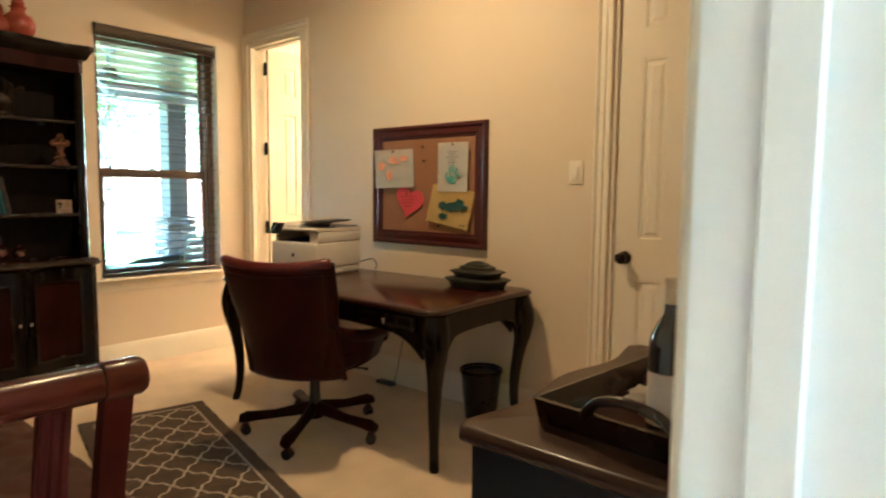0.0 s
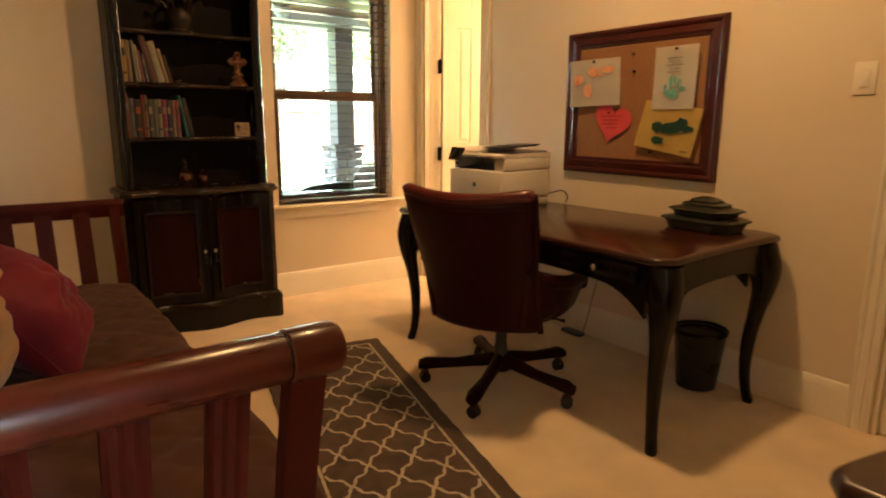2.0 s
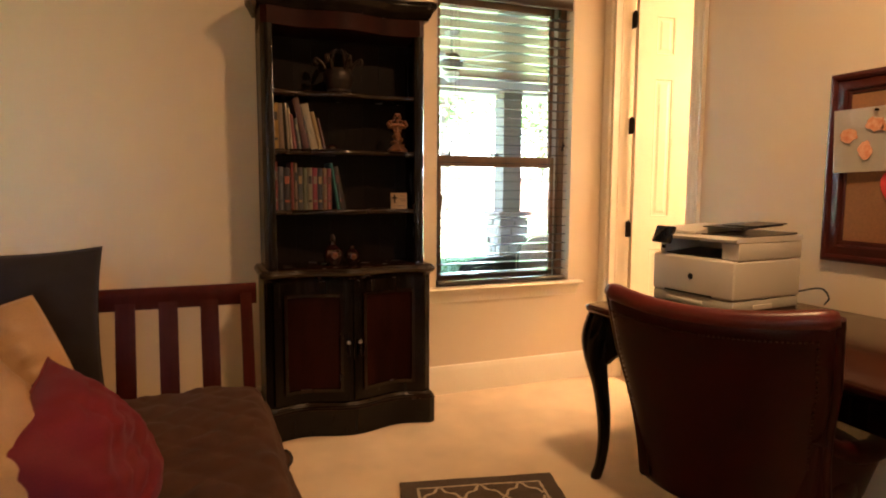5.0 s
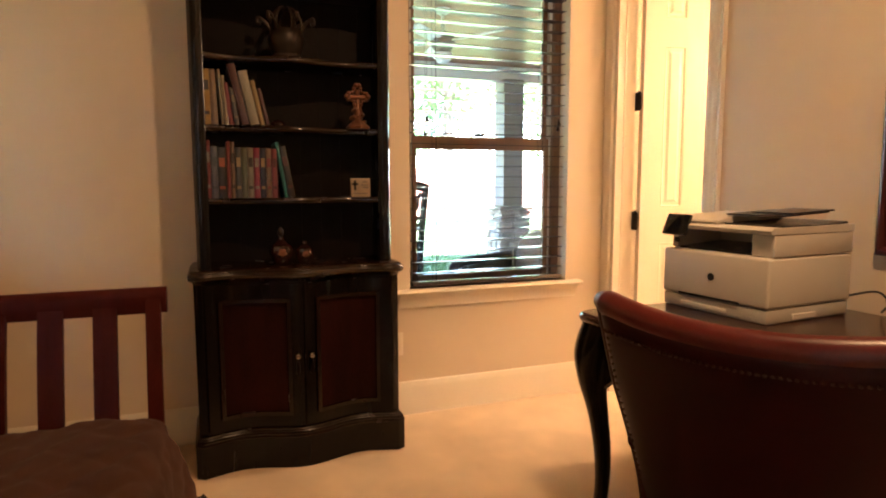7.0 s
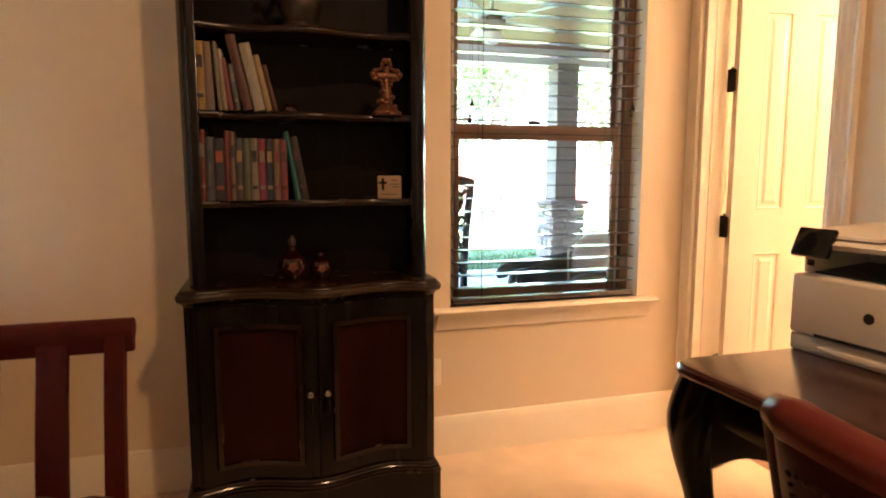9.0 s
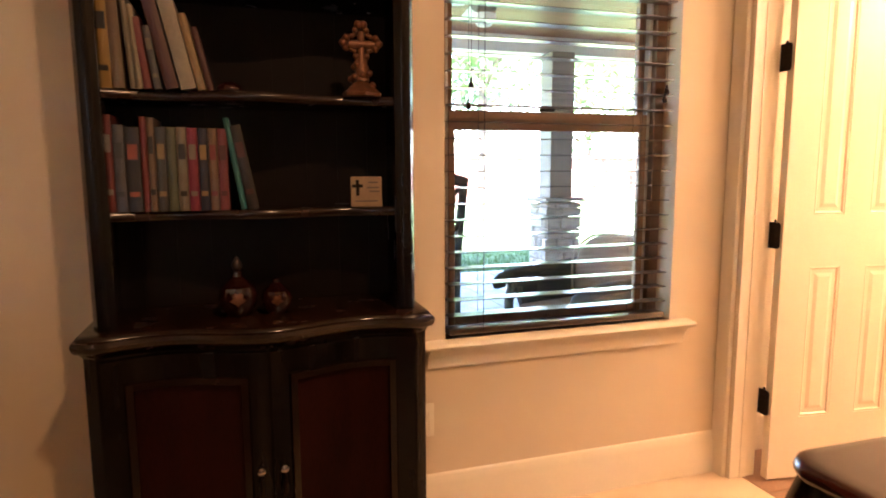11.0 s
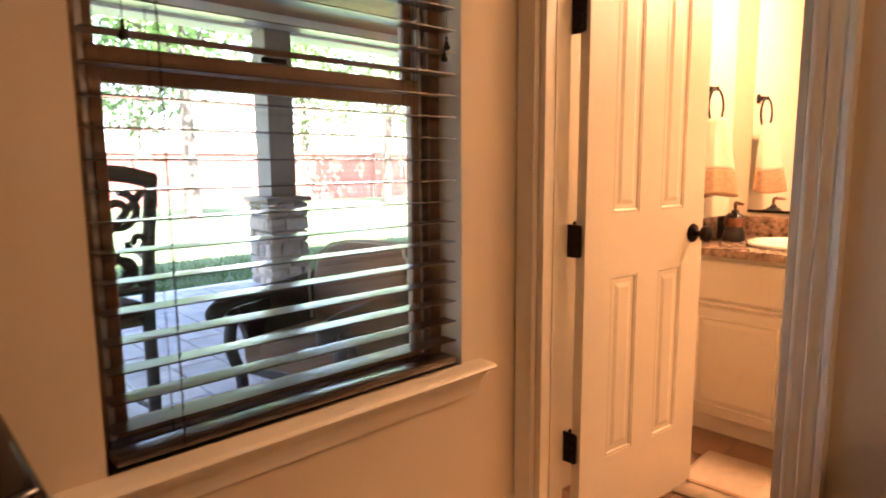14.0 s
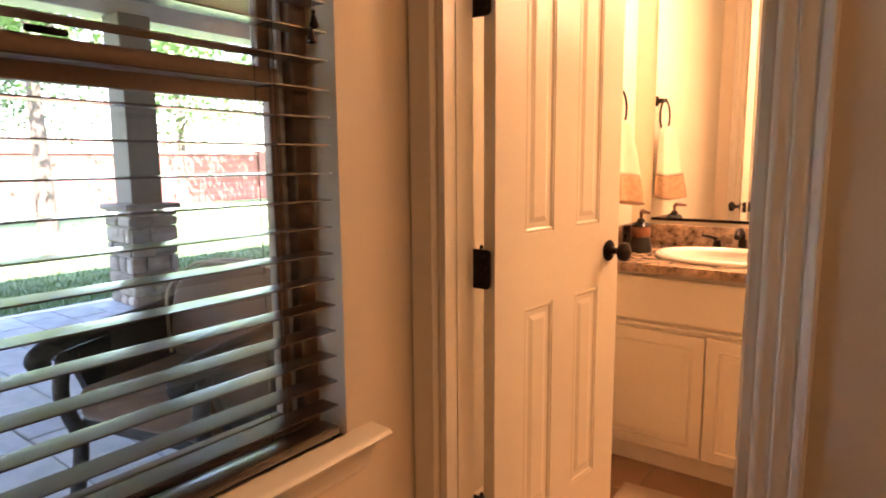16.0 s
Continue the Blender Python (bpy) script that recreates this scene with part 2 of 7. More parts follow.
M_GREENP = mat("dark_green_paint", (0.006, 0.045, 0.028), 0.6, var=0.3, scale=60, bump=0.2)
M_INK = mat("grey_ink", (0.10, 0.09, 0.09), 0.8, bump=0)
M_GRANITE = mat("granite", (0.16, 0.09, 0.055), 0.16, var=0.75, scale=26, bump=0.0, fine=70, col2=(0.62, 0.44, 0.30), rvar=0.05, detail=6)
M_CERAMIC = mat("white_ceramic", (0.80, 0.78, 0.74), 0.08, var=0.02, scale=4, bump=0, rvar=0.03)
M_BATHWALL = mat("bathroom_paint", (0.77, 0.71, 0.57), 0.6, var=0.03, scale=2, bump=0.1, fine=200)
M_BATHFLOOR = mat("brown_floor_tile", (0.26, 0.15, 0.09), 0.35, var=0.25, scale=5, bump=0.06, each=0.1)
M_GROUT = mat("grout", (0.22, 0.17, 0.12), 0.9, var=0.1, bump=0.2)
M_TOWEL = mat("cream_towel", (0.66, 0.56, 0.42), 0.95, var=0.08, scale=30, bump=0.8, fine=400, sheen=0.5)
M_TOWELB = mat("tan_towel_band", (0.38, 0.24, 0.13), 0.8, var=0.3, scale=50, bump=0.6, fine=300)
M_MAT = mat("cream_bath_mat", (0.56, 0.45, 0.33), 0.98, var=0.12, scale=20, bump=0.9, fine=300, depth=0.006)
M_MIRROR = mat("mirror", (0.92, 0.92, 0.92), 0.02, metal=1.0, var=0.0, bump=0, rvar=0.0)
M_GLOBE = mat("lit_glass_shade", (1.0, 0.72, 0.42), 0.4, var=0.0, bump=0, emit=3.0)
M_PAVER = mat("blue_grey_paver", (0.40, 0.42, 0.46), 0.7, var=0.3, scale=5, bump=0.4, fine=60, depth=0.004, each=0.15)
M_JOINT = mat("paver_joint", (0.12, 0.115, 0.11), 0.95, var=0.2, bump=0.3)
M_GRASS = mat("lawn", (0.075, 0.14, 0.045), 0.95, var=0.5, scale=0.9, bump=0.9, fine=60, depth=0.03, detail=8, col2=(0.13, 0.21, 0.08))
M_BLADE = mat("grass_blade", (0.05, 0.13, 0.025), 0.8, var=0.4, scale=3, bump=0, col2=(0.13, 0.23, 0.06))
M_STONE = mat("field_stone", (0.30, 0.26, 0.21), 0.9, var=0.35, scale=8, bump=0.6, fine=40, depth=0.012, each=0.25)
M_MORTAR = mat("mortar", (0.34, 0.31, 0.27), 0.95, var=0.15, bump=0.4)
M_POST = mat("weathered_post", (0.20, 0.18, 0.15), 0.8, var=0.2, scale=4, stretch=(5, 5, 0.6), bump=0.2)
M_PLANK = mat("red_cedar_plank", (0.24, 0.09, 0.045), 0.5, var=0.35, scale=3, stretch=(6, 0.5, 6), bump=0.1)
M_FASCIA = mat("white_fascia", (0.70, 0.70, 0.67), 0.5, var=0.05, bump=0.05)
M_IRON = mat("black_cast_iron", (0.022, 0.024, 0.024), 0.5, spec=0.25, metal=0.0, var=0.3, scale=20, bump=0.2, fine=120)
M_CUSHION = mat("tan_outdoor_cushion", (0.080, 0.040, 0.018), 0.85, var=0.15, scale=8, bump=0.3, fine=300, sheen=0.2)
M_PIPING = mat("cream_piping", (0.34, 0.29, 0.22), 0.8, bump=0.05)
M_BRICK = brick_mat("garden_wall_brick")
M_BARK = mat("bark", (0.10, 0.075, 0.055), 0.95, var=0.4, scale=8, stretch=(3, 3, 0.5), bump=0.9, fine=30, depth=0.02)
M_LEAF = mat("leaf", (0.09, 0.19, 0.05), 0.6, var=0.4, scale=1.2, bump=0, col2=(0.20, 0.34, 0.11))
M_LEAFD = mat("dark_leaf", (0.07, 0.14, 0.07), 0.65, var=0.4, scale=1.2, bump=0, col2=(0.14, 0.24, 0.11))


# ---- large structure ----
XW, YN, XE, YS, ZC = -4.50, 3.515, -0.19, 0.24, 2.95
WY0, WY1, WZ0, WZ1 = 2.382, 3.272, 0.634, 2.36
DX0, DX1, DZ = -4.43, -3.762, 2.40
CX0, CX1 = -1.335, -0.70
EY0, EY1 = 0.30, 1.16
BX1, BY1, BXW = -2.6, 5.27, -4.60


def wall(name, axis, face, thick, a0, a1, z0, z1, holes, material, label):
    """A wall with openings (a0, a1, z0, z1) right through it; axis: the way along which it runs."""
    bm = B()
    def put(p, q, u, v):
        if q - p < 1e-4 or v - u < 1e-4:
            return
        if axis == "y":
            box(bm, (face, p, u), (face + thick, q, v))
        else:
            box(bm, (p, face, u), (q, face + thick, v))
    at = a0
    for h0, h1, hz0, hz1 in sorted(holes):
        put(at, h0, z0, z1)
        put(h0, h1, z0, hz0)
        put(h0, h1, hz1, z1)
        at = h1
    put(at, a1, z0, z1)
    return tagged(part(name, bm, material, smooth=False), label, "wall", kind="structure")


wall("wall_west", "y", XW, -0.16, YS - 0.12, YN, -0.1, ZC, [(WY0, WY1, WZ0, WZ1)], M_WALL, "cream painted wall around the tall window")
wall("wall_north", "x", YN, 0.12, XW - 0.16, XE + 0.14, -0.1, ZC, [(DX0, DX1, -0.1, DZ), (CX0, CX1, -0.1, DZ)], M_WALL, "cream painted wall with two white doors")
wall("wall_south", "x", YS, -0.12, XW, 3.0, -0.1, ZC, [], M_WALL, "plain cream painted wall behind the daybed")
wall("wall_east", "y", XE, 0.14, YS, YN, -0.1, ZC, [(EY0, EY1, -0.1, DZ)], M_WALL, "cream painted wall with the open doorway")
bm = box(B(), (XW, YS, -0.1), (XE + 0.14, YN + 0.06, 0))
tagged(part("floor", bm, M_CARPET, smooth=False), "beige cut-pile carpet floor", "floor", kind="structure")
bm = box(B(), (XW - 0.16, YS - 0.12, ZC), (3.0, YN + 0.12, ZC + 0.25))
tagged(part("ceiling", bm, M_CEIL, smooth=False), "plain off-white ceiling", "ceiling", kind="structure")

# hall behind the doorway
wall("wall_hall_north", "x", 1.9, 0.12, XE + 0.14, 3.0, -0.1, ZC, [], M_TRIMW, "plain white hall wall")
# unseen opening, placed and sized to let daylight onto the entry casing
wall("wall_hall_east", "y", 3.0, 0.12, YS - 0.12, 2.02, -0.1, ZC, [(1.0, 1.88, 0.2, 2.75)], M_TRIMW, "white hall wall with an unseen opening added for daylight")
# unseen floor; its brown is chosen to limit light bounced through the doorway
bm = box(B(), (XE + 0.14, YS, -0.1), (3.0, 1.9, -0.001))
tagged(part("hall_floor", bm, mat("hall_oak", (0.34, 0.21, 0.11), 0.4, var=0.2, scale=4, stretch=(0.6, 6, 1), bump=0.04), smooth=False), "unseen hall floor, made brown to bounce less light", "floor", kind="structure")

# closet behind the second door, bathroom
wall("wall_closet", "x", YN + 0.5, 0.1, -2.0, XE + 0.14, -0.1, ZC, [], M_CEIL, "plain closet back wall")
wall("wall_bath_west", "y", BXW, -0.12, YN + 0.12, BY1 + 0.12, -0.1, ZC, [], M_BATHWALL, "warm cream bathroom wall with a towel ring")
wall("wall_bath_north", "x", BY1, 0.12, BXW, BX1 + 0.12, -0.1, ZC, [], M_BATHWALL, "warm cream bathroom wall behind the mirror")
wall("wall_bath_east", "y", BX1, 0.12, YN + 0.12, BY1, -0.1, ZC, [], M_BATHWALL, "plain cream bathroom wall")
bm = box(B(), (BXW - 0.12, YN + 0.12, ZC), (BX1 + 0.12, BY1 + 0.12, ZC + 0.25))
tagged(part("bathroom_ceiling", bm, M_CEIL, smooth=False), "plain bathroom ceiling", "ceiling", kind="structure")
bath_floor = tagged(part("bathroom_floor", box(B(), (BXW, YN + 0.06, -0.1), (BX1, BY1, -0.004)), M_GROUT, smooth=False), "brown tiled bathroom floor with thin grout lines", "floor", kind="structure")
tile = None
for i in range(6):
    for j in range(6):
        x, y = BXW + 0.16 + i * 0.308, YN + 0.215 + j * 0.308
        if y > 5.1 or x > BX1 - 0.15:
            continue
        if tile is None:
            tile = part("tile", box(B(), (-0.151, -0.151, -0.012), (0.151, 0.151, 0.0), 0.002), M_BATHFLOOR, bath_floor, smooth=False)
            tile.location = (x, y, 0)
        else:
            share(tile, bath_floor, Matrix.Translation((x, y, 0)))

# added wall at the end of the patio, out of view: keeps sky light off the south wall
bm = box(B(), (XW - 5.2, 9.35, -0.3), (XW - 0.17, 9.5, ZC + 0.2))
tagged(part("house_wing_wall", bm, M_BRICK, smooth=False), "unseen brick wall added beside the patio to block sky light", "wall", kind="structure")

# outside of the house above the openings
bm = box(B(), (XW - 0.5, YS - 8, ZC + 0.26), (3.2, 11.0, ZC + 0.5))
tagged(part("house_roof", bm, M_CEIL, smooth=False), "flat roof slab of the house", "roof", kind="structure")
bm = box(B(), (XW - 0.16, YN + 0.125 + 1.9, -0.2), (XW - 0.02, 11.0, ZC + 0.2))
box(bm, (XW - 0.16, -8.0, -0.2), (XW - 0.02, YS - 0.125, ZC + 0.2))
tagged(part("house_wall", bm, M_MORTAR, smooth=False), "plain outer wall of the house", "wall", kind="structure")

# baseboards: a moulded strip along each free stretch of wall
BASE = [(0, 0), (0.016, 0), (0.016, 0.125), (0.013, 0.135), (0.013, 0.142), (0.008, 0.152), (0.007, 0.160), (0.003, 0.168), (0, 0.17)]


def baseboard(name, axis, face, sign, a, b, material=None):
    bm = extrude(B(), [(face + sign * (0.0005 + d), z) for d, z in BASE], axis, a, b)
    return tagged(part(name, bm, material or M_TRIM, sharp=60), "cream moulded baseboard along the wall", "baseboard", kind="structure")


baseboard("baseboard_west", "y", XW, 1, YS, YN - 0.02)
baseboard("baseboard_north_1", "x", YN, -1, -3.69, -1.415)
baseboard("baseboard_north_2", "x", YN, -1, -0.62, XE)
baseboard("baseboard_south", "x", YS, 1, XW + 0.02, XE - 0.02)
baseboard("baseboard_east", "y", XE, -1, EY1 + 0.085, YN - 0.02)
baseboard("baseboard_bath", "y", BXW, 1, YN + 0.13, 4.78)

# casings: fluted boards round the openings
CAS = [(0, 0), (0.0, 0.012), (0.006, 0.016), (0.014, 0.016), (0.018, 0.012), (0.030, 0.012), (0.034, 0.017), (0.046, 0.017), (0.050, 0.013), (0.062, 0.014), (0.066, 0.020), (0.078, 0.022), (0.082, 0.018), (0.082, 0)]


CAS_FLAT = [(0, 0), (0.0, 0.012), (0.005, 0.017), (0.060, 0.017), (0.066, 0.021), (0.078, 0.022), (0.082, 0.018), (0.082, 0)]


def casing(name, axis, face, sign, h0, h1, top, material, parent_label="cream fluted door casing", narrow=1.0):
    """Casing on the face of a wall; sign: the side that it stands proud of."""
    holder = thing(name, (0, 0, 0), parent_label, "casing", kind="structure")
    for edge, way, k in ((h0, -1, narrow), (h1, 1, 1.0)):
        pts = [(edge + way * (0.006 + u * k), face + sign * v) for u, v in (CAS if k == 1.0 else CAS_FLAT)]
        if axis == "y":
            pts = [(q, p) for p, q in pts]
        part("side_casing", extrude(B(), pts, "z", 0.0, top + 0.006), material, holder, sharp=50)
    pts = [(face + sign * v, top + 0.006 + u) for u, v in CAS]
    lo, hi = h0 - 0.006 - 0.082 * narrow, h1 + 0.088
    if axis == "x":
        part("head_casing", extrude(B(), pts, "x", lo, hi), material, holder, sharp=50)
    else:
        part("head_casing", extrude(B(), pts, "y", lo, hi), material, holder, sharp=50)
    return holder


casing("door_trim_bath", "x", YN, -1, DX0, DX1, DZ, M_TRIM, narrow=0.75)
casing("door_trim_bath_inner", "x", YN + 0.12, 1, DX0, DX1, DZ, M_TRIM)
casing("door_trim_closet", "x", YN, -1, CX0, CX1, DZ, M_TRIM)
casing("door_trim_entry", "y", XE, -1, EY0, EY1, DZ, M_TRIM)
casing("door_trim_entry_hall", "y", XE + 0.14, 1, EY0, EY1, DZ, M_TRIMW, "white fluted hall door casing")


def jamb(name, axis, face, thick, h0, h1, top, stop_at, material):
    """The lining of a door opening with its stop."""
    holder = thing(name, (0, 0, 0), "cream painted door jamb with its stop", "door jamb", kind="structure")
    t = 0.016
    def put(nm, a, b):
        if axis == "x":
            bm = box(B(), a, b, 0.001)
        else:
            bm = box(B(), (a[1], a[0], a[2]), (b[1], b[0], b[2]), 0.001)
        part(nm, bm, material, holder, smooth=False)
    put("side_jamb", (h0 - 0.001, face + 0.001, 0), (h0 + t, face + thick - 0.001, top - t))
    put("side_jamb", (h1 - t, face + 0.001, 0), (h1 + 0.001, face + thick - 0.001, top - t))
    put("head_jamb", (h0 - 0.001, face + 0.001, top - t), (h1 + 0.001, face + thick - 0.001, top + 0.001))
    s0, s1 = stop_at
    put("door_stop", (h0 + t, s0, 0), (h0 + t + (0.003 if axis == "x" and h0 < -4 else 0.011), s1, top - t - 0.011))
    put("door_stop", (h1 - t - 0.011, s0, 0), (h1 - t, s1, top - t - 0.011))
    put("door_stop", (h0 + t, s0, top - t - 0.011), (h1 - t, s1, top - t))
    return holder


jamb("jamb_bath", "x", YN, 0.12, DX0, DX1, DZ, (YN + 0.045, YN + 0.08), M_TRIM)
jamb("jamb_closet", "x", YN, 0.12, CX0, CX1, DZ, (YN + 0.06, YN + 0.095), M_TRIM)
jamb("jamb_entry", "y", XE, 0.14, EY0, EY1, DZ, (XE + 0.05, XE + 0.085), M_TRIMW)


def panel_door(name, w, h, m, label, knob_side=1, both=True):
    """A six-panel door: hinge edge at x = 0, thickness along y, foot at z = 0."""
    door = thing(name, m, label, "door", kind="structure")
    th = 0.035
    stile, gap = 0.122, 0.112
    cols = [(stile, (w - gap) / 2), ((w + gap) / 2, w - stile)]
    rows = [(0.245, 0.83), (1.024, 1.88), (2.02, h - 0.12)]
    bm = box(B(), (0, 0.006, 0), (w, th - 0.006, h))
    for y0, y1 in ((0, 0.006), (th - 0.006, th)):
        for x0, x1 in ((0, cols[0][0]), (cols[0][1], cols[1][0]), (cols[1][1], w)):
            box(bm, (x0, y0, 0), (x1, y1, h))
        zs = [0] + [z for r in rows for z in r] + [h]
        for x0, x1 in cols:
            for z0, z1 in zip(zs[::2], zs[1::2]):
                box(bm, (x0, y0, z0), (x1, y1, z1))
    part("slab", bm, M_TRIM, door, smooth=False)
    for x0, x1 in cols:
        for z0, z1 in rows:
            bm = B()
            for face, out in ((0.0058, -1), (th - 0.0058, 1)):
                rings = []
                for inset, lift in ((0.0, 0.004), (0.007, 0.0055), (0.012, 0.001), (0.026, 0.0012), (0.040, 0.0055), (0.043, 0.0055)):
                    y = face + out * (lift - 0.0006)
                    rings.append([(x0 + inset, y, z0 + inset), (x1 - inset, y, z0 + inset), (x1 - inset, y, z1 - inset), (x0 + inset, y, z1 - inset)])
                vs = [[bm.verts.new(p) for p in r] for r in rings]
                for a, b in zip(vs, vs[1:]):
                    for i in range(4):
                        bm.faces.new((a[i], a[(i + 1) % 4], b[(i + 1) % 4], b[i]))
                bm.faces.new(vs[-1])
            part("panel", bm, M_TRIM, door, smooth=False)
    for side, y in ((-1, 0.0), (1, th)):
        bm = B()
        prof = [(0.001, 0), (0.031, 0), (0.033, 0.003), (0.031, 0.007), (0.022, 0.010), (0.011, 0.013), (0.010, 0.030), (0.014, 0.036), (0.026, 0.042), (0.029, 0.052), (0.027, 0.062), (0.017, 0.069), (0.001, 0.071)]
        lathe(bm, prof, 24)
        bmesh.ops.rotate(bm, verts=bm.verts[:], matrix=Matrix.Rotation(radians(90 if side < 0 else -90), 3, "X"))
        bmesh.ops.translate(bm, verts=bm.verts[:], vec=(w - 0.062, y, 0.935))
        part("door_knob", bm, M_BRONZE, door, "round oil-rubbed bronze knob")
    part("latch_plate", box(B(), (w - 0.001, 0.006, 0.905), (w + 0.0015, th - 0.006, 0.965), 0.001), M_BRONZE, door, "bronze latch plate")
    return door


def hinge_leaf(parent, m, leaf=0.034):
    """A dark butt hinge: a plate with its screws and the knuckle along z."""
    h = thing("hinge", m, "dark bronze butt hinge", "hinge") if parent is None else None
    bm = box(B(), (0, -0.0015, -0.048), (leaf, 0.0015, 0.048), 0.001)
    for i in range(5):
        lathe(bm, [(0.0058, 0), (0.0062, 0.001), (0.0062, 0.0165), (0.0058, 0.0175)], 10, (-0.003, 0, -0.048 + i * 0.0193))
    for z in (-0.032, 0, 0.032):
        box(bm, (leaf * 0.45, -0.0022, z - 0.004), (leaf * 0.75, 0.0022, z + 0.004), 0.001)
    lathe(bm, [(0.003, 0), (0.0062, 0.002), (0.004, 0.006), (0.001, 0.008)], 10, (-0.003, 0, 0.049))
    ob = part("hinge", bm, M_BRONZE, parent, "dark bronze butt hinge")
    ob.matrix_local = m
    return ob


def butt_hinge():
    """Both leaves of an open hinge, spread across the gap, with screws and knuckle."""
    bm = B()
    for a, b in ((-0.008, 0.0212), (0.0224, 0.050)):
        outer = a if a < 0 else b
        inner = b if a < 0 else a
        cut = 0.010 if outer > inner else -0.010
        extrude(bm, [(inner, -0.049), (outer - cut, -0.049), (outer - cut * 0.3, -0.046), (outer, -0.039), (outer, 0.039), (outer - cut * 0.3, 0.046), (outer - cut, 0.049), (inner, 0.049)], "y", 0.0, 0.003)
    for i in range(5):
        lathe(bm, [(0.0055, 0), (0.0062, 0.001), (0.0062, 0.0165), (0.0055, 0.0175)], 10, (0.0218, 0.006, -0.048 + i * 0.0193))
    for x in (0.010, 0.036):
        for z in (-0.032, 0, 0.032):
            box(bm, (x - 0.004, -0.0008, z - 0.004), (x + 0.004, 0.0008, z + 0.004), 0.001)
    lathe(bm, [(0.003, 0), (0.0062, 0.002), (0.004, 0.008), (0.001, 0.011)], 10, (0.0218, 0.006, 0.049))
    return bm


# bathroom door, standing open into the bathroom
BATH_TURN = 83
bath_door = panel_door("door_1", 0.615, 2.375, pose(DX0 + 0.040 + 0.035, YN + 0.124, 0.008, 0, 0, BATH_TURN), "cream six-panel door standing open into the bathroom")
for z in (0.301, 0.947, 1.589, 2.227):
    hp_ = part("hinge", butt_hinge(), M_BRONZE, bath_door, "dark bronze butt hinge")
    hp_.matrix_local = bath_door.matrix_world.inverted() @ pose(DX0 + 0.0155, YN + 0.117, z + 0.008)
# closet door, shut
closet = panel_door("door_2", 0.60, 2.375, pose(CX1 - 0.0175, YN + 0.052, 0.008, 0, 0, 180), "cream six-panel closet door, shut")
for z in (0.301, 0.947, 1.589, 2.227):
    hinge_leaf(closet, Matrix.Translation((-0.004, 0.039, z)), 0.02)

# ---- window ----
win = thing("window_1", (XW, (WY0 + WY1) / 2, WZ0), "tall double-hung window with brown frames", "window", kind="structure")


def world_part(name, bm, material, parent, label="", **k):
    """A part whose mesh is given in world metres."""
    bm.transform(parent.matrix_world.inverted())
    return part(name, bm, material, parent, label, **k)


XG = XW - 0.125
bm = B()
for a, b in (((WY0, WZ0), (WY0 + 0.030, WZ1)), ((WY1 - 0.045, WZ0), (WY1, WZ1)), ((WY0 + 0.030, WZ1 - 0.05), (WY1 - 0.045, WZ1)), ((WY0 + 0.030, WZ0), (WY1 - 0.045, WZ0 + 0.022))):
    box(bm, (XG - 0.03, a[0] + 0.001, a[1] + 0.001), (XG + 0.045, b[0] - 0.001, b[1] - 0.001), 0.003)
world_part("window_frame", bm, M_SASH, win, smooth=False)
bm = B()
for y in (WY0 + 0.031, WY1 - 0.060):
    box(bm, (XG - 0.012, y, WZ0 + 0.023), (XG + 0.022, y + 0.014, WZ1 - 0.05), 0.002)
world_part("side_channel", bm, M_VINYL, win, "pale grey sash channel", smooth=False)
ZM = 1.368
for name, z0, z1, dx in (("lower_sash", WZ0 + 0.023, ZM + 0.034, 0.012), ("upper_sash", ZM - 0.02, WZ1 - 0.05, -0.016)):
    bm = B()
    y0, y1 = WY0 + 0.046, WY1 - 0.061
    box(bm, (XG + dx - 0.012, y0, z0), (XG + dx + 0.014, y0 + 0.022, z1), 0.002)
    box(bm, (XG + dx - 0.012, y1 - 0.026, z0), (XG + dx + 0.014, y1, z1), 0.002)
    lo, hi = (0.032, 0.066) if dx > 0 else (0.042, 0.04)
    box(bm, (XG + dx - 0.012, y0 + 0.022, z0), (XG + dx + 0.014, y1 - 0.026, z0 + lo), 0.002)
    box(bm, (XG + dx - 0.012, y0 + 0.022, z1 - hi), (XG + dx + 0.014, y1 - 0.026, z1), 0.002)
    world_part(name, bm, M_SASH, win, smooth=False)
    pane = world_part("pane", box(B(), (XG + dx - 0.002, y0 + 0.018, z0 + 0.025), (XG + dx + 0.002, y1 - 0.020, z1 - 0.03)), M_GLASS, win, "clear window glass", smooth=False)
    pane.visible_shadow = False
bm = box(B(), (XG + 0.026, WY0 + 0.38, ZM + 0.0345), (XG + 0.036, WY0 + 0.44, ZM + 0.046), 0.004, 2)
world_part("sash_lock", bm, M_BRONZE, win)
bm = B()
box(bm, (XG + 0.046, WY0 + 0.001, WZ0 - 0.012), (XW - 0.001, WY1 - 0.001, WZ0))
stool = [(XW - 0.001, WZ0 - 0.018), (XW + 0.052, WZ0 - 0.018), (XW + 0.061, WZ0 - 0.013), (XW + 0.064, WZ0 - 0.006), (XW + 0.060, WZ0 - 0.001), (XW + 0.052, WZ0 + 0.002), (XW - 0.001, WZ0 + 0.004)]
extrude(bm, stool, "y", WY0 - 0.085, WY1 + 0.075)
world_part("window_sill", bm, M_TRIM, win, "cream window sill with a rounded nose", sharp=50)
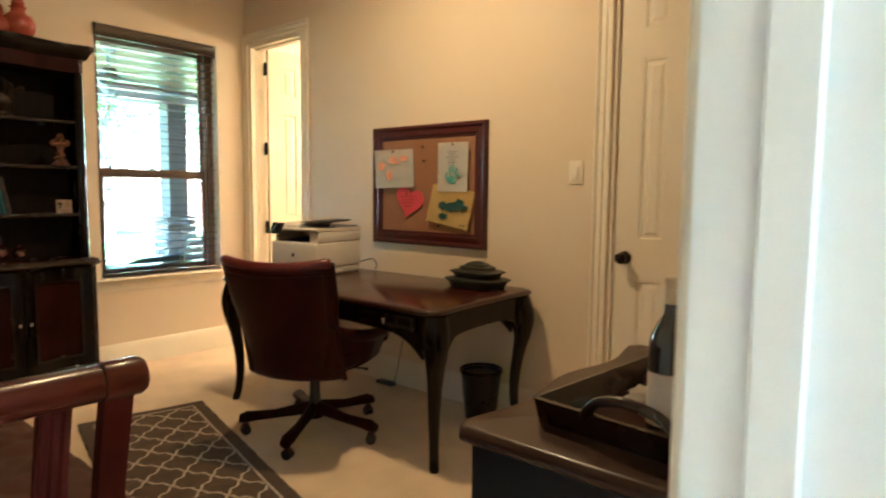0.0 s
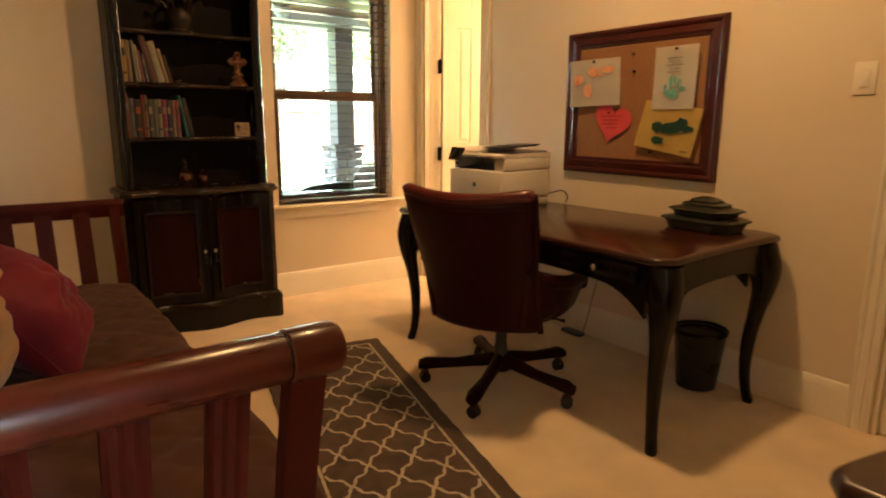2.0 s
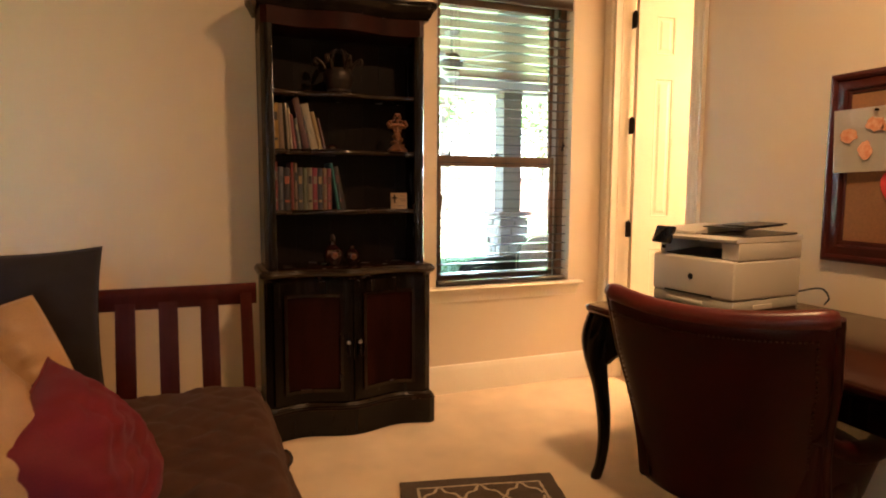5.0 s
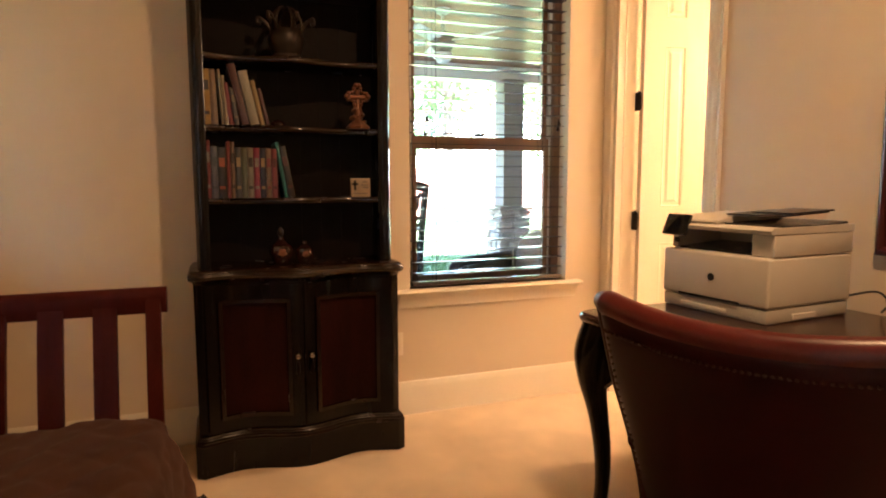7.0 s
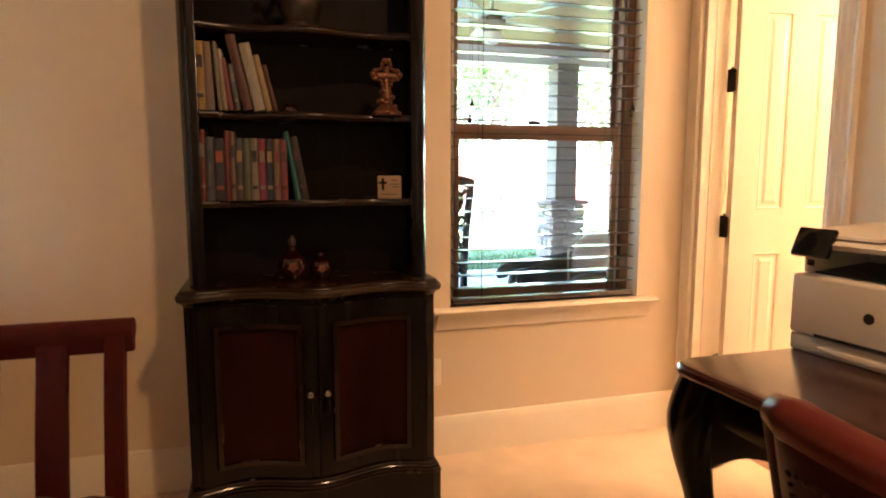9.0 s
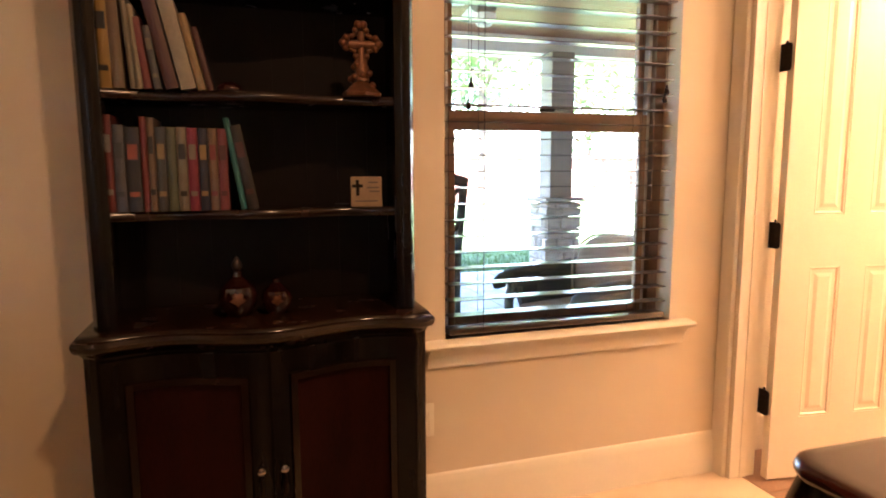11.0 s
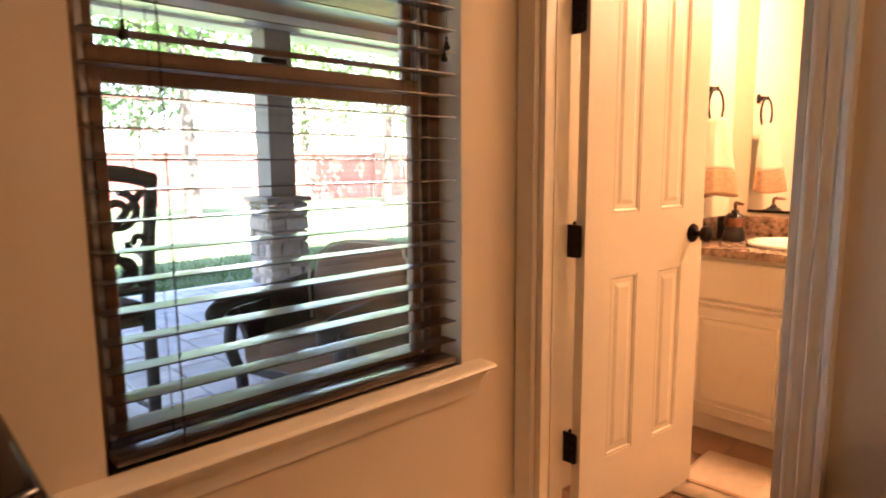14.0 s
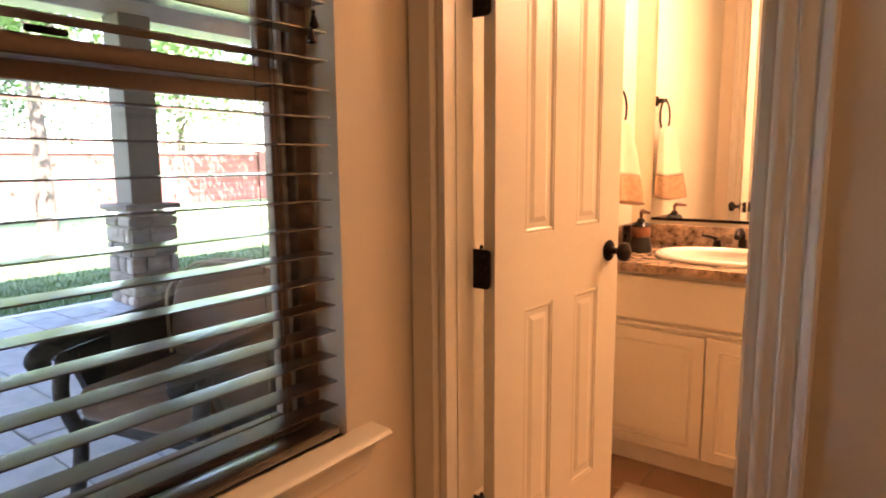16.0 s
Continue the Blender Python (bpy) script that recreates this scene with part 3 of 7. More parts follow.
apron = [(XW + 0.0005, WZ0 - 0.0185), (XW + 0.046, WZ0 - 0.0185), (XW + 0.043, WZ0 - 0.026), (XW + 0.030, WZ0 - 0.035), (XW + 0.027, WZ0 - 0.045), (XW + 0.021, WZ0 - 0.050), (XW + 0.019, WZ0 - 0.068), (XW + 0.013, WZ0 - 0.075), (XW + 0.012, WZ0 - 0.088), (XW + 0.0005, WZ0 - 0.089)]
world_part("apron", extrude(B(), apron, "y", WY0 - 0.065, WY1 + 0.055), M_TRIM, win, "moulded apron below the sill", sharp=50)

# ---- wooden blind, lowered, slats open ----
blind = thing("window_blind", (XW - 0.018, (WY0 + WY1) / 2 - 0.008, WZ0), "dark espresso wooden blind, lowered with its slats open", "blind")
BW = (WY1 - WY0) / 2 - 0.021
part("head_rail", box(B(), (-0.03, -BW, WZ1 - WZ0 - 0.062), (0.03, BW, WZ1 - WZ0 - 0.004), 0.002), M_BLIND, blind, smooth=False)
bm = extrude(B(), [(0.031, 1.635), (0.036, 1.635), (0.040, 1.640), (0.040, 1.650), (0.037, 1.655), (0.037, 1.690), (0.041, 1.697), (0.041, 1.707), (0.031, 1.709)], "y", -BW - 0.006, BW + 0.006)
part("valance", bm, M_BLIND, blind, "moulded dark wood valance")
part("bottom_rail", box(B(), (-0.027, -BW, 0.016), (0.027, BW, 0.036), 0.004, 2), M_BLIND, blind)
slat0 = None
PITCH = 0.0536
for k in range(29):
    z = 0.079 + k * PITCH
    if slat0 is None:
        arc = [(-0.026 + 0.052 * i / 6, 0.0004 * (1 - ((i - 3) / 3) ** 2)) for i in range(7)]
        poly = [(x, q + 0.0014) for x, q in arc] + [(x, q - 0.0014) for x, q in arc[::-1]]
        slat0 = part("slat", extrude(B(), poly, "y", -BW, BW), M_BLIND, blind)
        slat0.matrix_local = pose(0, 0, z, 0, 0.6, 0)
    else:
        share(slat0, blind, pose(0, 0, z, 0, 0.6 + 0.9 * math.sin(k * 2.3), 0))
for y in (-BW + 0.12, BW - 0.13):
    for dx in (-0.028, 0.028):
        part("ladder_cord", tube(B(), [(dx, y, 0.02), (dx, y, 1.66)], 0.0009, 5), M_CORD, blind)
    part("lift_cord", tube(B(), [(0.0, y + 0.012, 0.02), (0.0, y + 0.012, 1.66)], 0.0009, 5), M_CORD, blind)
    rung = None
    for k in range(29):
        z = 0.0765 + k * PITCH
        if rung is None:
            rung = part("rung", tube(B(), [(-0.028, 0, 0), (0.028, 0, 0)], 0.0007, 4), M_CORD, blind)
            rung.matrix_local = Matrix.Translation((0, y, z))
        else:
            share(rung, blind, Matrix.Translation((0, y, z)))
DROP = [(0.0015, 0.0), (0.009, 0.003), (0.0095, 0.008), (0.006, 0.017), (0.0032, 0.026), (0.0042, 0.032), (0.001, 0.035)]
for y, z, x in ((-BW + 0.072, 0.825, 0.034), (-BW + 0.062, 0.758, 0.036), (BW - 0.045, 0.800, 0.034), (BW - 0.040, 0.828, 0.037)):
    cord = part("pull_cord", tube(B(), [(x, y, z + 0.03), (x, y, 1.64)], 0.0009, 5), M_CORD, blind)
    tassel = part("tassel", lathe(B(), DROP, 12, (x, y, z)), M_BRONZE, cord, "dark drop-shaped cord tassel")


# ---- bookcase ----
def serp(y, lo, hi, deep=0.028):
    """How far the wavy front stands out at y."""
    u = (y - (lo + hi) / 2) / ((hi - lo) / 2)
    return deep * math.cos(u * math.pi * 1.75) - deep * 0.2


def wavy_slab(bm, y0, y1, back, front, z0, z1, deep=0.028, n=28, clip=0.0, prof=((0, 0), (0, 1))):
    """A board with the wavy front edge; prof: (how far in, height share) up the front edge."""
    rings = []
    for d, h in prof:
        z = z0 + (z1 - z0) * h
        ring = [(back, y0 + d * 0.6, z)]
        for i in range(n + 1):
            y = y0 + d * 0.6 + (y1 - y0 - d * 1.2) * i / n
            x = front - d + serp(y, y0, y1, deep)
            if clip:
                edge = min(y - y0, y1 - y)
                if edge < clip:
                    x -= (clip - edge) * 0.9
            ring.append((x, y, z))
        ring.append((back, y1 - d * 0.6, z))
        rings.append(ring)
    return loft(bm, rings)


bookcase = thing("bookcase", (-4.452, 1.805, 0), "tall black bookcase with wavy shelves and two red-brown doors", "bookcase")
HB = 0.412     # half width of the lower body
F = 0.320      # front of the lower body from the back
part("plinth", wavy_slab(B(), -HB - 0.015, HB + 0.015, 0, F + 0.02, 0.0, 0.125, clip=0.03), M_BLACKW, bookcase)
part("plinth_moulding", wavy_slab(B(), -HB - 0.015, HB + 0.015, 0, F + 0.02, 0.125, 0.160, clip=0.03, prof=((0.0, 0), (-0.004, 0.10), (-0.004, 0.20), (0.003, 0.26), (0.001, 0.40), (0.003, 0.50), (0.010, 0.54), (0.008, 0.68), (0.011, 0.78), (0.018, 0.82), (0.022, 1))), M_EDGEW, bookcase, "rubbed brown base moulding")
part("body", wavy_slab(B(), -HB, HB, 0, F - 0.012, 0.160, 0.770, clip=0.035), M_BLACKW, bookcase)
part("counter", wavy_slab(B(), -HB - 0.020, HB + 0.020, 0, F + 0.028, 0.770, 0.825, clip=0.05, prof=((0.034, 0), (0.026, 0.2), (0.010, 0.3), (0.004, 0.42), (0.0, 0.6), (0.004, 0.78), (0.014, 0.82), (0.018, 0.95), (0.024, 1))), M_EDGEW, bookcase, "rubbed moulded ledge")


def cab_door(y0, y1, knob_y):
    door = part("cabinet_door", B(), M_BLACKW, bookcase)
    bm = bmesh.new()
    n, z0, z1 = 14, 0.170, 0.762
    def fr(y):
        return F - 0.008 + serp(y, -HB, HB)
    def sheet(ya, yb, za, zb, off, thick, wave=0.0):
        rings = []
        for x_off, in_front in ((off, 0), (off - thick, 1)):
            ring = []
            for i in range(n + 1):
                y = ya + (yb - ya) * i / n
                ring.append((fr(y) + x_off, y, za))
            for i in range(n + 1):
                y = yb + (ya - yb) * i / n
                ring.append((fr(y) + x_off, y, zb + wave * math.cos((y - ya) / (yb - ya) * math.tau)))
            rings.append(ring)
        return rings
    fw = 0.048
    for ya, yb, za, zb in ((y0, y0 + fw, z0, z1), (y1 - fw, y1, z0, z1), (y0 + fw, y1 - fw, z0, z0 + fw), (y0 + fw, y1 - fw, z1 - fw - 0.012, z1)):
        loft(bm, sheet(ya, yb, za, zb, 0.010, 0.012))
    bmesh.ops.recalc_face_normals(bm, faces=bm.faces[:])
    bm.to_mesh(door.data)
    bm.free()
    part("door_panel", loft(B(), sheet(y0 + fw + 0.016, y1 - fw - 0.016, z0 + fw + 0.016, z1 - fw - 0.028, 0.006, 0.010)), M_PANELW, door, "red-brown burl panel")
    bm = B()
    for ya, yb, za, zb in ((y0 + fw, y0 + fw + 0.016, z0 + fw, z1 - fw - 0.012), (y1 - fw - 0.016, y1 - fw, z0 + fw, z1 - fw - 0.012), (y0 + fw + 0.016, y1 - fw - 0.016, z0 + fw, z0 + fw + 0.016), (y0 + fw + 0.016, y1 - fw - 0.016, z1 - fw - 0.028, z1 - fw - 0.012)):
        loft(bm, sheet(ya, yb, za, zb, 0.021, 0.020))
    part("panel_moulding", bm, M_EDGEW, door)
    bm = lathe(B(), [(0.001, 0), (0.006, 0), (0.005, 0.008), (0.010, 0.014), (0.010, 0.020), (0.001, 0.024)], 14)
    part("pull_drop", lathe(B(), [(0.001, -0.075), (0.007, -0.066), (0.0085, -0.052), (0.005, -0.030), (0.003, -0.006), (0.001, -0.004)], 12, (fr(knob_y) + 0.024, knob_y, 0.465)), M_BRONZE, door, "dark drop pull")
    bmesh.ops.rotate(bm, verts=bm.verts[:], matrix=Matrix.Rotation(radians(90), 3, "Y"))
    bmesh.ops.translate(bm, verts=bm.verts[:], vec=(fr(knob_y) + 0.009, knob_y, 0.465))
    part("knob", bm, M_CHROME, door, "small bright metal knob")


cab_door(-0.372, -0.003, -0.028)
cab_door(0.003, 0.372, 0.028)
U, UF = 0.395, 0.262
bp_ = part("back_panel", box(B(), (0, -U, 0.825), (0.012, U, 1.96)), M_SHELFB, bookcase, "dark brown boarded back", smooth=False)
for i in range(9):
    y = -U + 0.04 + i * (2 * U - 0.08) / 8
    part("back_board", box(B(), (0.012, y - 0.042, 0.826), (0.0145, y + 0.042, 1.955)), M_SHELFB, bp_, smooth=False)
for s in (-1, 1):
    bm = box(B(), (0.0, s * U, 0.825), (UF - 0.02, s * (U - 0.022), 1.96))
    pts = [(UF - 0.045, s * U), (UF - 0.015, s * U), (UF + 0.004, s * (U - 0.012)), (UF + 0.008, s * (U - 0.026)), (UF + 0.006, s * (U - 0.040)), (UF - 0.006, s * (U - 0.052)), (UF - 0.045, s * (U - 0.052))]
    extrude(bm, pts, "z", 0.826, 1.955)
    part("side_panel", bm, M_BLACKW, bookcase)
for z in (1.103, 1.392, 1.668):
    part("shelf", wavy_slab(B(), -U + 0.023, U - 0.023, 0.014, UF - 0.022, z - 0.022, z, deep=0.022, prof=((0.004, 0), (0.0, 0.3), (0.0, 0.7), (0.005, 1))), M_EDGEW, bookcase)
part("frieze", wavy_slab(B(), -U, U, 0, UF + 0.004, 1.955, 2.035, deep=0.022, clip=0.03), M_PANELW, bookcase, "red-brown wavy frieze")
part("crown", wavy_slab(B(), -U - 0.05, U + 0.05, 0, UF + 0.06, 2.035, 2.115, deep=0.022, clip=0.03, prof=((0.056, 0), (0.050, 0.12), (0.044, 0.18), (0.038, 0.3), (0.024, 0.5), (0.010, 0.62), (0.004, 0.7), (0.004, 0.8), (0.0, 0.86), (0.002, 1))), M_BLACKW, bookcase, "black crown moulding")
BX, BYC = -4.452, 1.805

# ---- books ----
SPINES = [(0.22, 0.03, 0.025), (0.16, 0.17, 0.20), (0.03, 0.05, 0.09), (0.45, 0.10, 0.03), (0.10, 0.025, 0.02), (0.40, 0.36, 0.28), (0.09, 0.10, 0.11), (0.18, 0.22, 0.14), (0.42, 0.30, 0.14), (0.30, 0.03, 0.08), (0.02, 0.03, 0.07), (0.24, 0.16, 0.10), (0.26, 0.05, 0.06), (0.02, 0.20, 0.20), (0.03, 0.025, 0.022), (0.48, 0.28, 0.04), (0.62, 0.55, 0.42)]
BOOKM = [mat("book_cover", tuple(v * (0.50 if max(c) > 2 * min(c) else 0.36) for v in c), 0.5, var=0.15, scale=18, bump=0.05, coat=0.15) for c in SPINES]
NAMES = ["red", "slate", "navy", "orange", "maroon", "cream", "charcoal", "sage", "ochre", "crimson", "dark blue", "brown", "rust", "teal", "black", "yellow", "ivory"]


def book(y, z, w, h, d, k, lean=0.0, band=None):
    """A book standing on a shelf with its spine to the room."""
    b = thing("book", pose(BX + 0.235, y, z + w / 2 * math.sin(radians(lean)), lean, 0, 0), f"{NAMES[k]} hardback book standing on a bookcase shelf", "book", "books in the bookcase")
    bm = B()
    arc = [(-0.004 * abs(t) ** 2, t * w / 2) for t in (-1, -0.6, 0, 0.6, 1)]
    pts = [(-d, -w / 2), *arc, (-d, w / 2), (-d, w / 2 - 0.002), (-0.008, w / 2 - 0.002), (-0.008, -w / 2 + 0.002), (-d, -w / 2 + 0.002)]
    extrude(bm, pts, "z", 0, h)
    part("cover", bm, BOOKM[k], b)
    part("pages", box(B(), (-d + 0.004, -w / 2 + 0.0025, 0.004), (-0.009, w / 2 - 0.0025, h - 0.004)), M_PAPER, b, smooth=False)
    if band is not None:
        for z0, z1 in ((0.18, 0.24), (0.62, 0.80)):
            part("spine_label", box(B(), (0.0002, -w * 0.34, h * z0), (0.0011, w * 0.34, h * z1)), BOOKM[band], b, smooth=False)
    return b


# (foot of the spine, thickness, height, colour, lean, band colour)
row1 = [(1.456, 0.027, 0.212, 15, 0, 14), (1.4855, 0.025, 0.210, 11, 2, None), (1.522, 0.012, 0.212, 5, 3.5, None), (1.536, 0.013, 0.190, 16, 4, None), (1.551, 0.017, 0.163, 12, 7, None), (1.573, 0.016, 0.145, 1, 8, 5), (1.598, 0.029, 0.238, 4, 12, None), (1.632, 0.034, 0.214, 16, 12, None), (1.670, 0.018, 0.180, 8, 12.5, None), (1.692, 0.014, 0.150, 4, 13, None)]
for foot, w, h, k, lean, band in row1:
    book(foot + w / 2, 1.3925, w, h, 0.16, k, lean, band)
row2 = [(1.458, 0.016, 0.228, 0, 0, 5), (1.4755, 0.024, 0.205, 1, 0, 6), (1.501, 0.032, 0.200, 14, 0, 3), (1.5345, 0.014, 0.225, 0, 0, None), (1.550, 0.015, 0.223, 11, 0, 14), (1.567, 0.023, 0.202, 6, 0, 8), (1.5915, 0.021, 0.201, 7, 0, None), (1.614, 0.022, 0.202, 5, 0, 14), (1.6375, 0.023, 0.201, 9, 0, 5), (1.662, 0.022, 0.200, 10, 0, 8), (1.6855, 0.020, 0.200, 11, 0, 12), (1.707, 0.022, 0.199, 12, 0, 4), (1.757, 0.013, 0.228, 13, 9, None), (1.774, 0.026, 0.210, 14, 10.5, 4)]
for foot, w, h, k, lean, band in row2:
    book(foot + w / 2, 1.1035, w, h, 0.155, k, lean, band)

# ---- ornaments on the shelves ----
M_BRASSY = mat("antique_copper_resin", (0.17, 0.075, 0.04), 0.45, metal=0.5, var=0.4, scale=40, bump=0.5, fine=160)
M_PEWTER = mat("dark_bronze_pot", (0.022, 0.013, 0.009), 0.4, metal=0.3, var=0.4, scale=30, bump=0.4)
M_REDGLASS = mat("dark_red_glaze", (0.018, 0.003, 0.003), 0.15, var=0.4, scale=20, bump=0.05, coat=0.5)
M_AMBER = mat("amber_glass", (0.35, 0.07, 0.04), 0.12, var=0.3, scale=14, bump=0.05, coat=0.4)
M_PLAQUE = mat("cream_plaque", (0.31, 0.22, 0.14), 0.7, var=0.1, scale=30, bump=0.2)

cross = thing("cross_figurine", (BX + 0.215, 2.070, 1.3925), "ornate copper-coloured cross standing on a shelf", "figurine")
part("foot", lathe(B(), [(0.048, 0), (0.050, 0.008), (0.040, 0.016), (0.030, 0.026), (0.016, 0.038), (0.012, 0.05), (0.001, 0.052)], 20, wave=lambda a, h: 1 + 0.10 * math.cos(6 * a)), M_BRASSY, cross)
bm = tube(B(), [(0, 0, 0.040), (0, 0, 0.06), (0, 0, 0.075), (0, 0, 0.10), (0, 0, 0.165)], [0.022, 0.016, 0.020, 0.009, 0.010], 12)
tube(bm, [(0, -0.034, 0.132), (0, 0, 0.132), (0, 0.034, 0.132)], [0.011, 0.012, 0.011], 10)
stem = part("cross", bm, M_BRASSY, cross)
bm = B()
bmesh.ops.create_icosphere(bm, subdivisions=2, radius=0.0085)
bead = None
spots = [(0.003 * math.sin(5 * g), (0.036 + 0.010 * math.cos(4 * g)) * math.cos(g), 0.136 + (0.038 + 0.010 * math.cos(4 * g)) * math.sin(g), 1 + 0.35 * math.cos(4 * g)) for g in (k * math.tau / 22 for k in range(22))]
spots += [(0.018 * math.cos(g), 0.026 * math.sin(g) * (1.3 - k / 20), 0.022 + 0.0045 * k, 1.05) for k, g in ((k, k * math.tau / 7) for k in range(14))]
for px, py, pz, size in spots:
    m = Matrix.Translation((px, py, pz)) @ Matrix.Scale(size, 4)
    if bead is None:
        bead = part("bead", bm, M_BRASSY, stem, sharp=180)
        bead.matrix_local = m
    else:
        share(bead, stem, m)

plaque = thing("cross_plaque", pose(BX + 0.225, 2.076, 1.1035, 0, -8, -6), "small cream plaque with a dark cross, leaning on a shelf", "plaque")
part("tablet", box(B(), (-0.012, -0.042, 0), (0, 0.042, 0.082), 0.004, 2), M_PLAQUE, plaque)
bm = box(B(), (0, -0.028, 0.030), (0.003, -0.019, 0.072), 0.001)
box(bm, (0, -0.038, 0.052), (0.003, -0.009, 0.060), 0.001)
part("dark_cross", bm, M_BRONZE, plaque, "dark metal cross")
for z, a, b in ((0.064, 0.006, 0.030), (0.050, 0.002, 0.034), (0.040, 0.008, 0.034), (0.014, -0.03, 0.03)):
    part("writing_bar", box(B(), (0.0001, a, z), (0.0008, b, z + 0.003)), M_INK, plaque, smooth=False)

pot = thing("crown_pot", Matrix.Translation((BX + 0.15, 1.788, 1.6685)) @ Matrix.Scale(1.14, 4), "dark bronze pot with a flared crown-like rim", "pot")
part("bowl", lathe(B(), [(0.048, 0), (0.055, 0.008), (0.050, 0.02), (0.060, 0.05), (0.066, 0.075), (0.058, 0.095), (0.052, 0.108), (0.046, 0.106), (0.040, 0.03), (0.001, 0.03)], 28), M_PEWTER, pot)
for a in range(6):
    ang = a * math.tau / 6 + 0.3
    c, s = math.cos(ang), math.sin(ang)
    part("crown_prong", tube(B(), bez([(0.052 * c, 0.052 * s, 0.10), (0.068 * c, 0.068 * s, 0.13), (0.094 * c, 0.094 * s, 0.150), (0.100 * c, 0.100 * s, 0.135), (0.088 * c, 0.088 * s, 0.128)], 5), 0.007, 8), M_PEWTER, pot)
    part("crown_arch", tube(B(), bez([(0.055 * c, 0.055 * s, 0.10), (0.052 * c, 0.052 * s, 0.15), (0.024 * c, 0.024 * s, 0.185), (0.0, 0.0, 0.18)], 5), 0.005, 6), M_PEWTER, pot)

dome = thing("glass_paperweight", (BX + 0.19, 1.742, 1.3925), "small dark red domed glass paperweight", "paperweight")
part("dome", lathe(B(), [(0.030, 0), (0.032, 0.006), (0.029, 0.016), (0.020, 0.025), (0.008, 0.029), (0.001, 0.030)], 22), M_REDGLASS, dome)
part("saucer", lathe(B(), [(0.020, 0), (0.050, 0.001), (0.052, 0.003), (0.030, 0.003), (0.001, 0.003)], 22), M_PEWTER, dome)

for yy, s, nm, lab in ((1.738, 1.0, "red_flask", "dark red round flask with a stopper on the bookcase ledge"), (1.834, 0.80, "red_jar", "small dark red round jar on the bookcase ledge")):
    f = thing(nm, (BX + 0.20, yy, 0.8255), lab, "flask")
    part("flask_body", lathe(B(), [(0.026 * s, 0), (0.030 * s, 0.004), (0.044 * s, 0.028 * s), (0.050 * s, 0.052 * s), (0.044 * s, 0.078 * s), (0.024 * s, 0.094 * s), (0.014 * s, 0.104 * s), (0.013 * s, 0.116 * s), (0.018 * s, 0.120 * s), (0.001, 0.121 * s)], 26), M_REDGLASS, f)
    if s == 1.0:
        part("stopper", lathe(B(), [(0.009, 0.121), (0.013, 0.128), (0.012, 0.140), (0.005, 0.152), (0.001, 0.156)], 16), M_PEWTER, f)
    bm = lathe(B(), [(0.001, 0), (0.017 * s, 0), (0.015 * s, 0.004), (0.001, 0.005)], 14, wave=lambda a, h: 1 + 0.25 * math.cos(5 * a))
    bmesh.ops.rotate(bm, verts=bm.verts[:], matrix=Matrix.Rotation(radians(90), 3, "Y"))
    bmesh.ops.translate(bm, verts=bm.verts[:], vec=(0.047 * s, 0, 0.052 * s))
    part("rosette", bm, M_BRASSY, f, "copper flower ornament")

for yy, s in ((1.90, 1.0), (1.80, 0.75)):
    j = thing("amber_jar", (BX + 0.16, yy, 2.1155), "amber glass jar on top of the bookcase", "jar")
    part("jar_body", lathe(B(), [(0.045 * s, 0), (0.060 * s, 0.01), (0.085 * s, 0.06 * s), (0.088 * s, 0.09 * s), (0.070 * s, 0.13 * s), (0.040 * s, 0.155 * s), (0.036 * s, 0.175 * s), (0.046 * s, 0.185 * s), (0.001, 0.186 * s)], 28), M_AMBER, j)
    part("stopper", lathe(B(), [(0.026 * s, 0.187 * s), (0.036 * s, 0.205 * s), (0.026 * s, 0.235 * s), (0.001, 0.25 * s)], 18), M_AMBER, j)

# ---- writing desk ----
desk = thing("writing_desk", pose(-2.528, 3.022, 0, 0, 0, 1.4), "dark wood writing desk with curved legs and scalloped aprons", "desk")
DW, DD, DH = 0.822, 0.432, 0.745


def desk_ring(inset, z, n=10):
    """Outline of the top, with wavy sides and clipped corners."""
    pts = []
    w, d, c = DW - inset, DD - inset, 0.055
    def run(p, q, bow, k=n):
        p, q = Vector(p), Vector(q)
        nrm = Vector(((q - p).y, -(q - p).x)).normalized()
        for i in range(k):
            t = i / k
            pts.append(p.lerp(q, t) + nrm * bow * math.sin(t * math.pi) ** 1.0)
    run((-w + c, -d), (w - c, -d), -0.012)
    run((w - c, -d), (w, -d + c), 0.010, 5)
    run((w, -d + c), (w, d - c), -0.010)
    run((w, d - c), (w - c, d), 0.010, 5)
    run((w - c, d), (-w + c, d), 0.0)
    run((-w + c, d), (-w, d - c), 0.010, 5)
    run((-w, d - c), (-w, -d + c), -0.010)
    run((-w, -d + c), (-w + c, -d), 0.010, 5)
    return [(p.x, p.y, z) for p in pts]


part("desktop", loft(B(), [desk_ring(i, z) for i, z in ((0.020, 0.711), (0.010, 0.715), (0.003, 0.721), (0.0, 0.729), (0.002, 0.737), (0.008, 0.742), (0.016, DH))]), M_DESKTOP, desk, "glossy dark red-brown desk top", sharp=45)


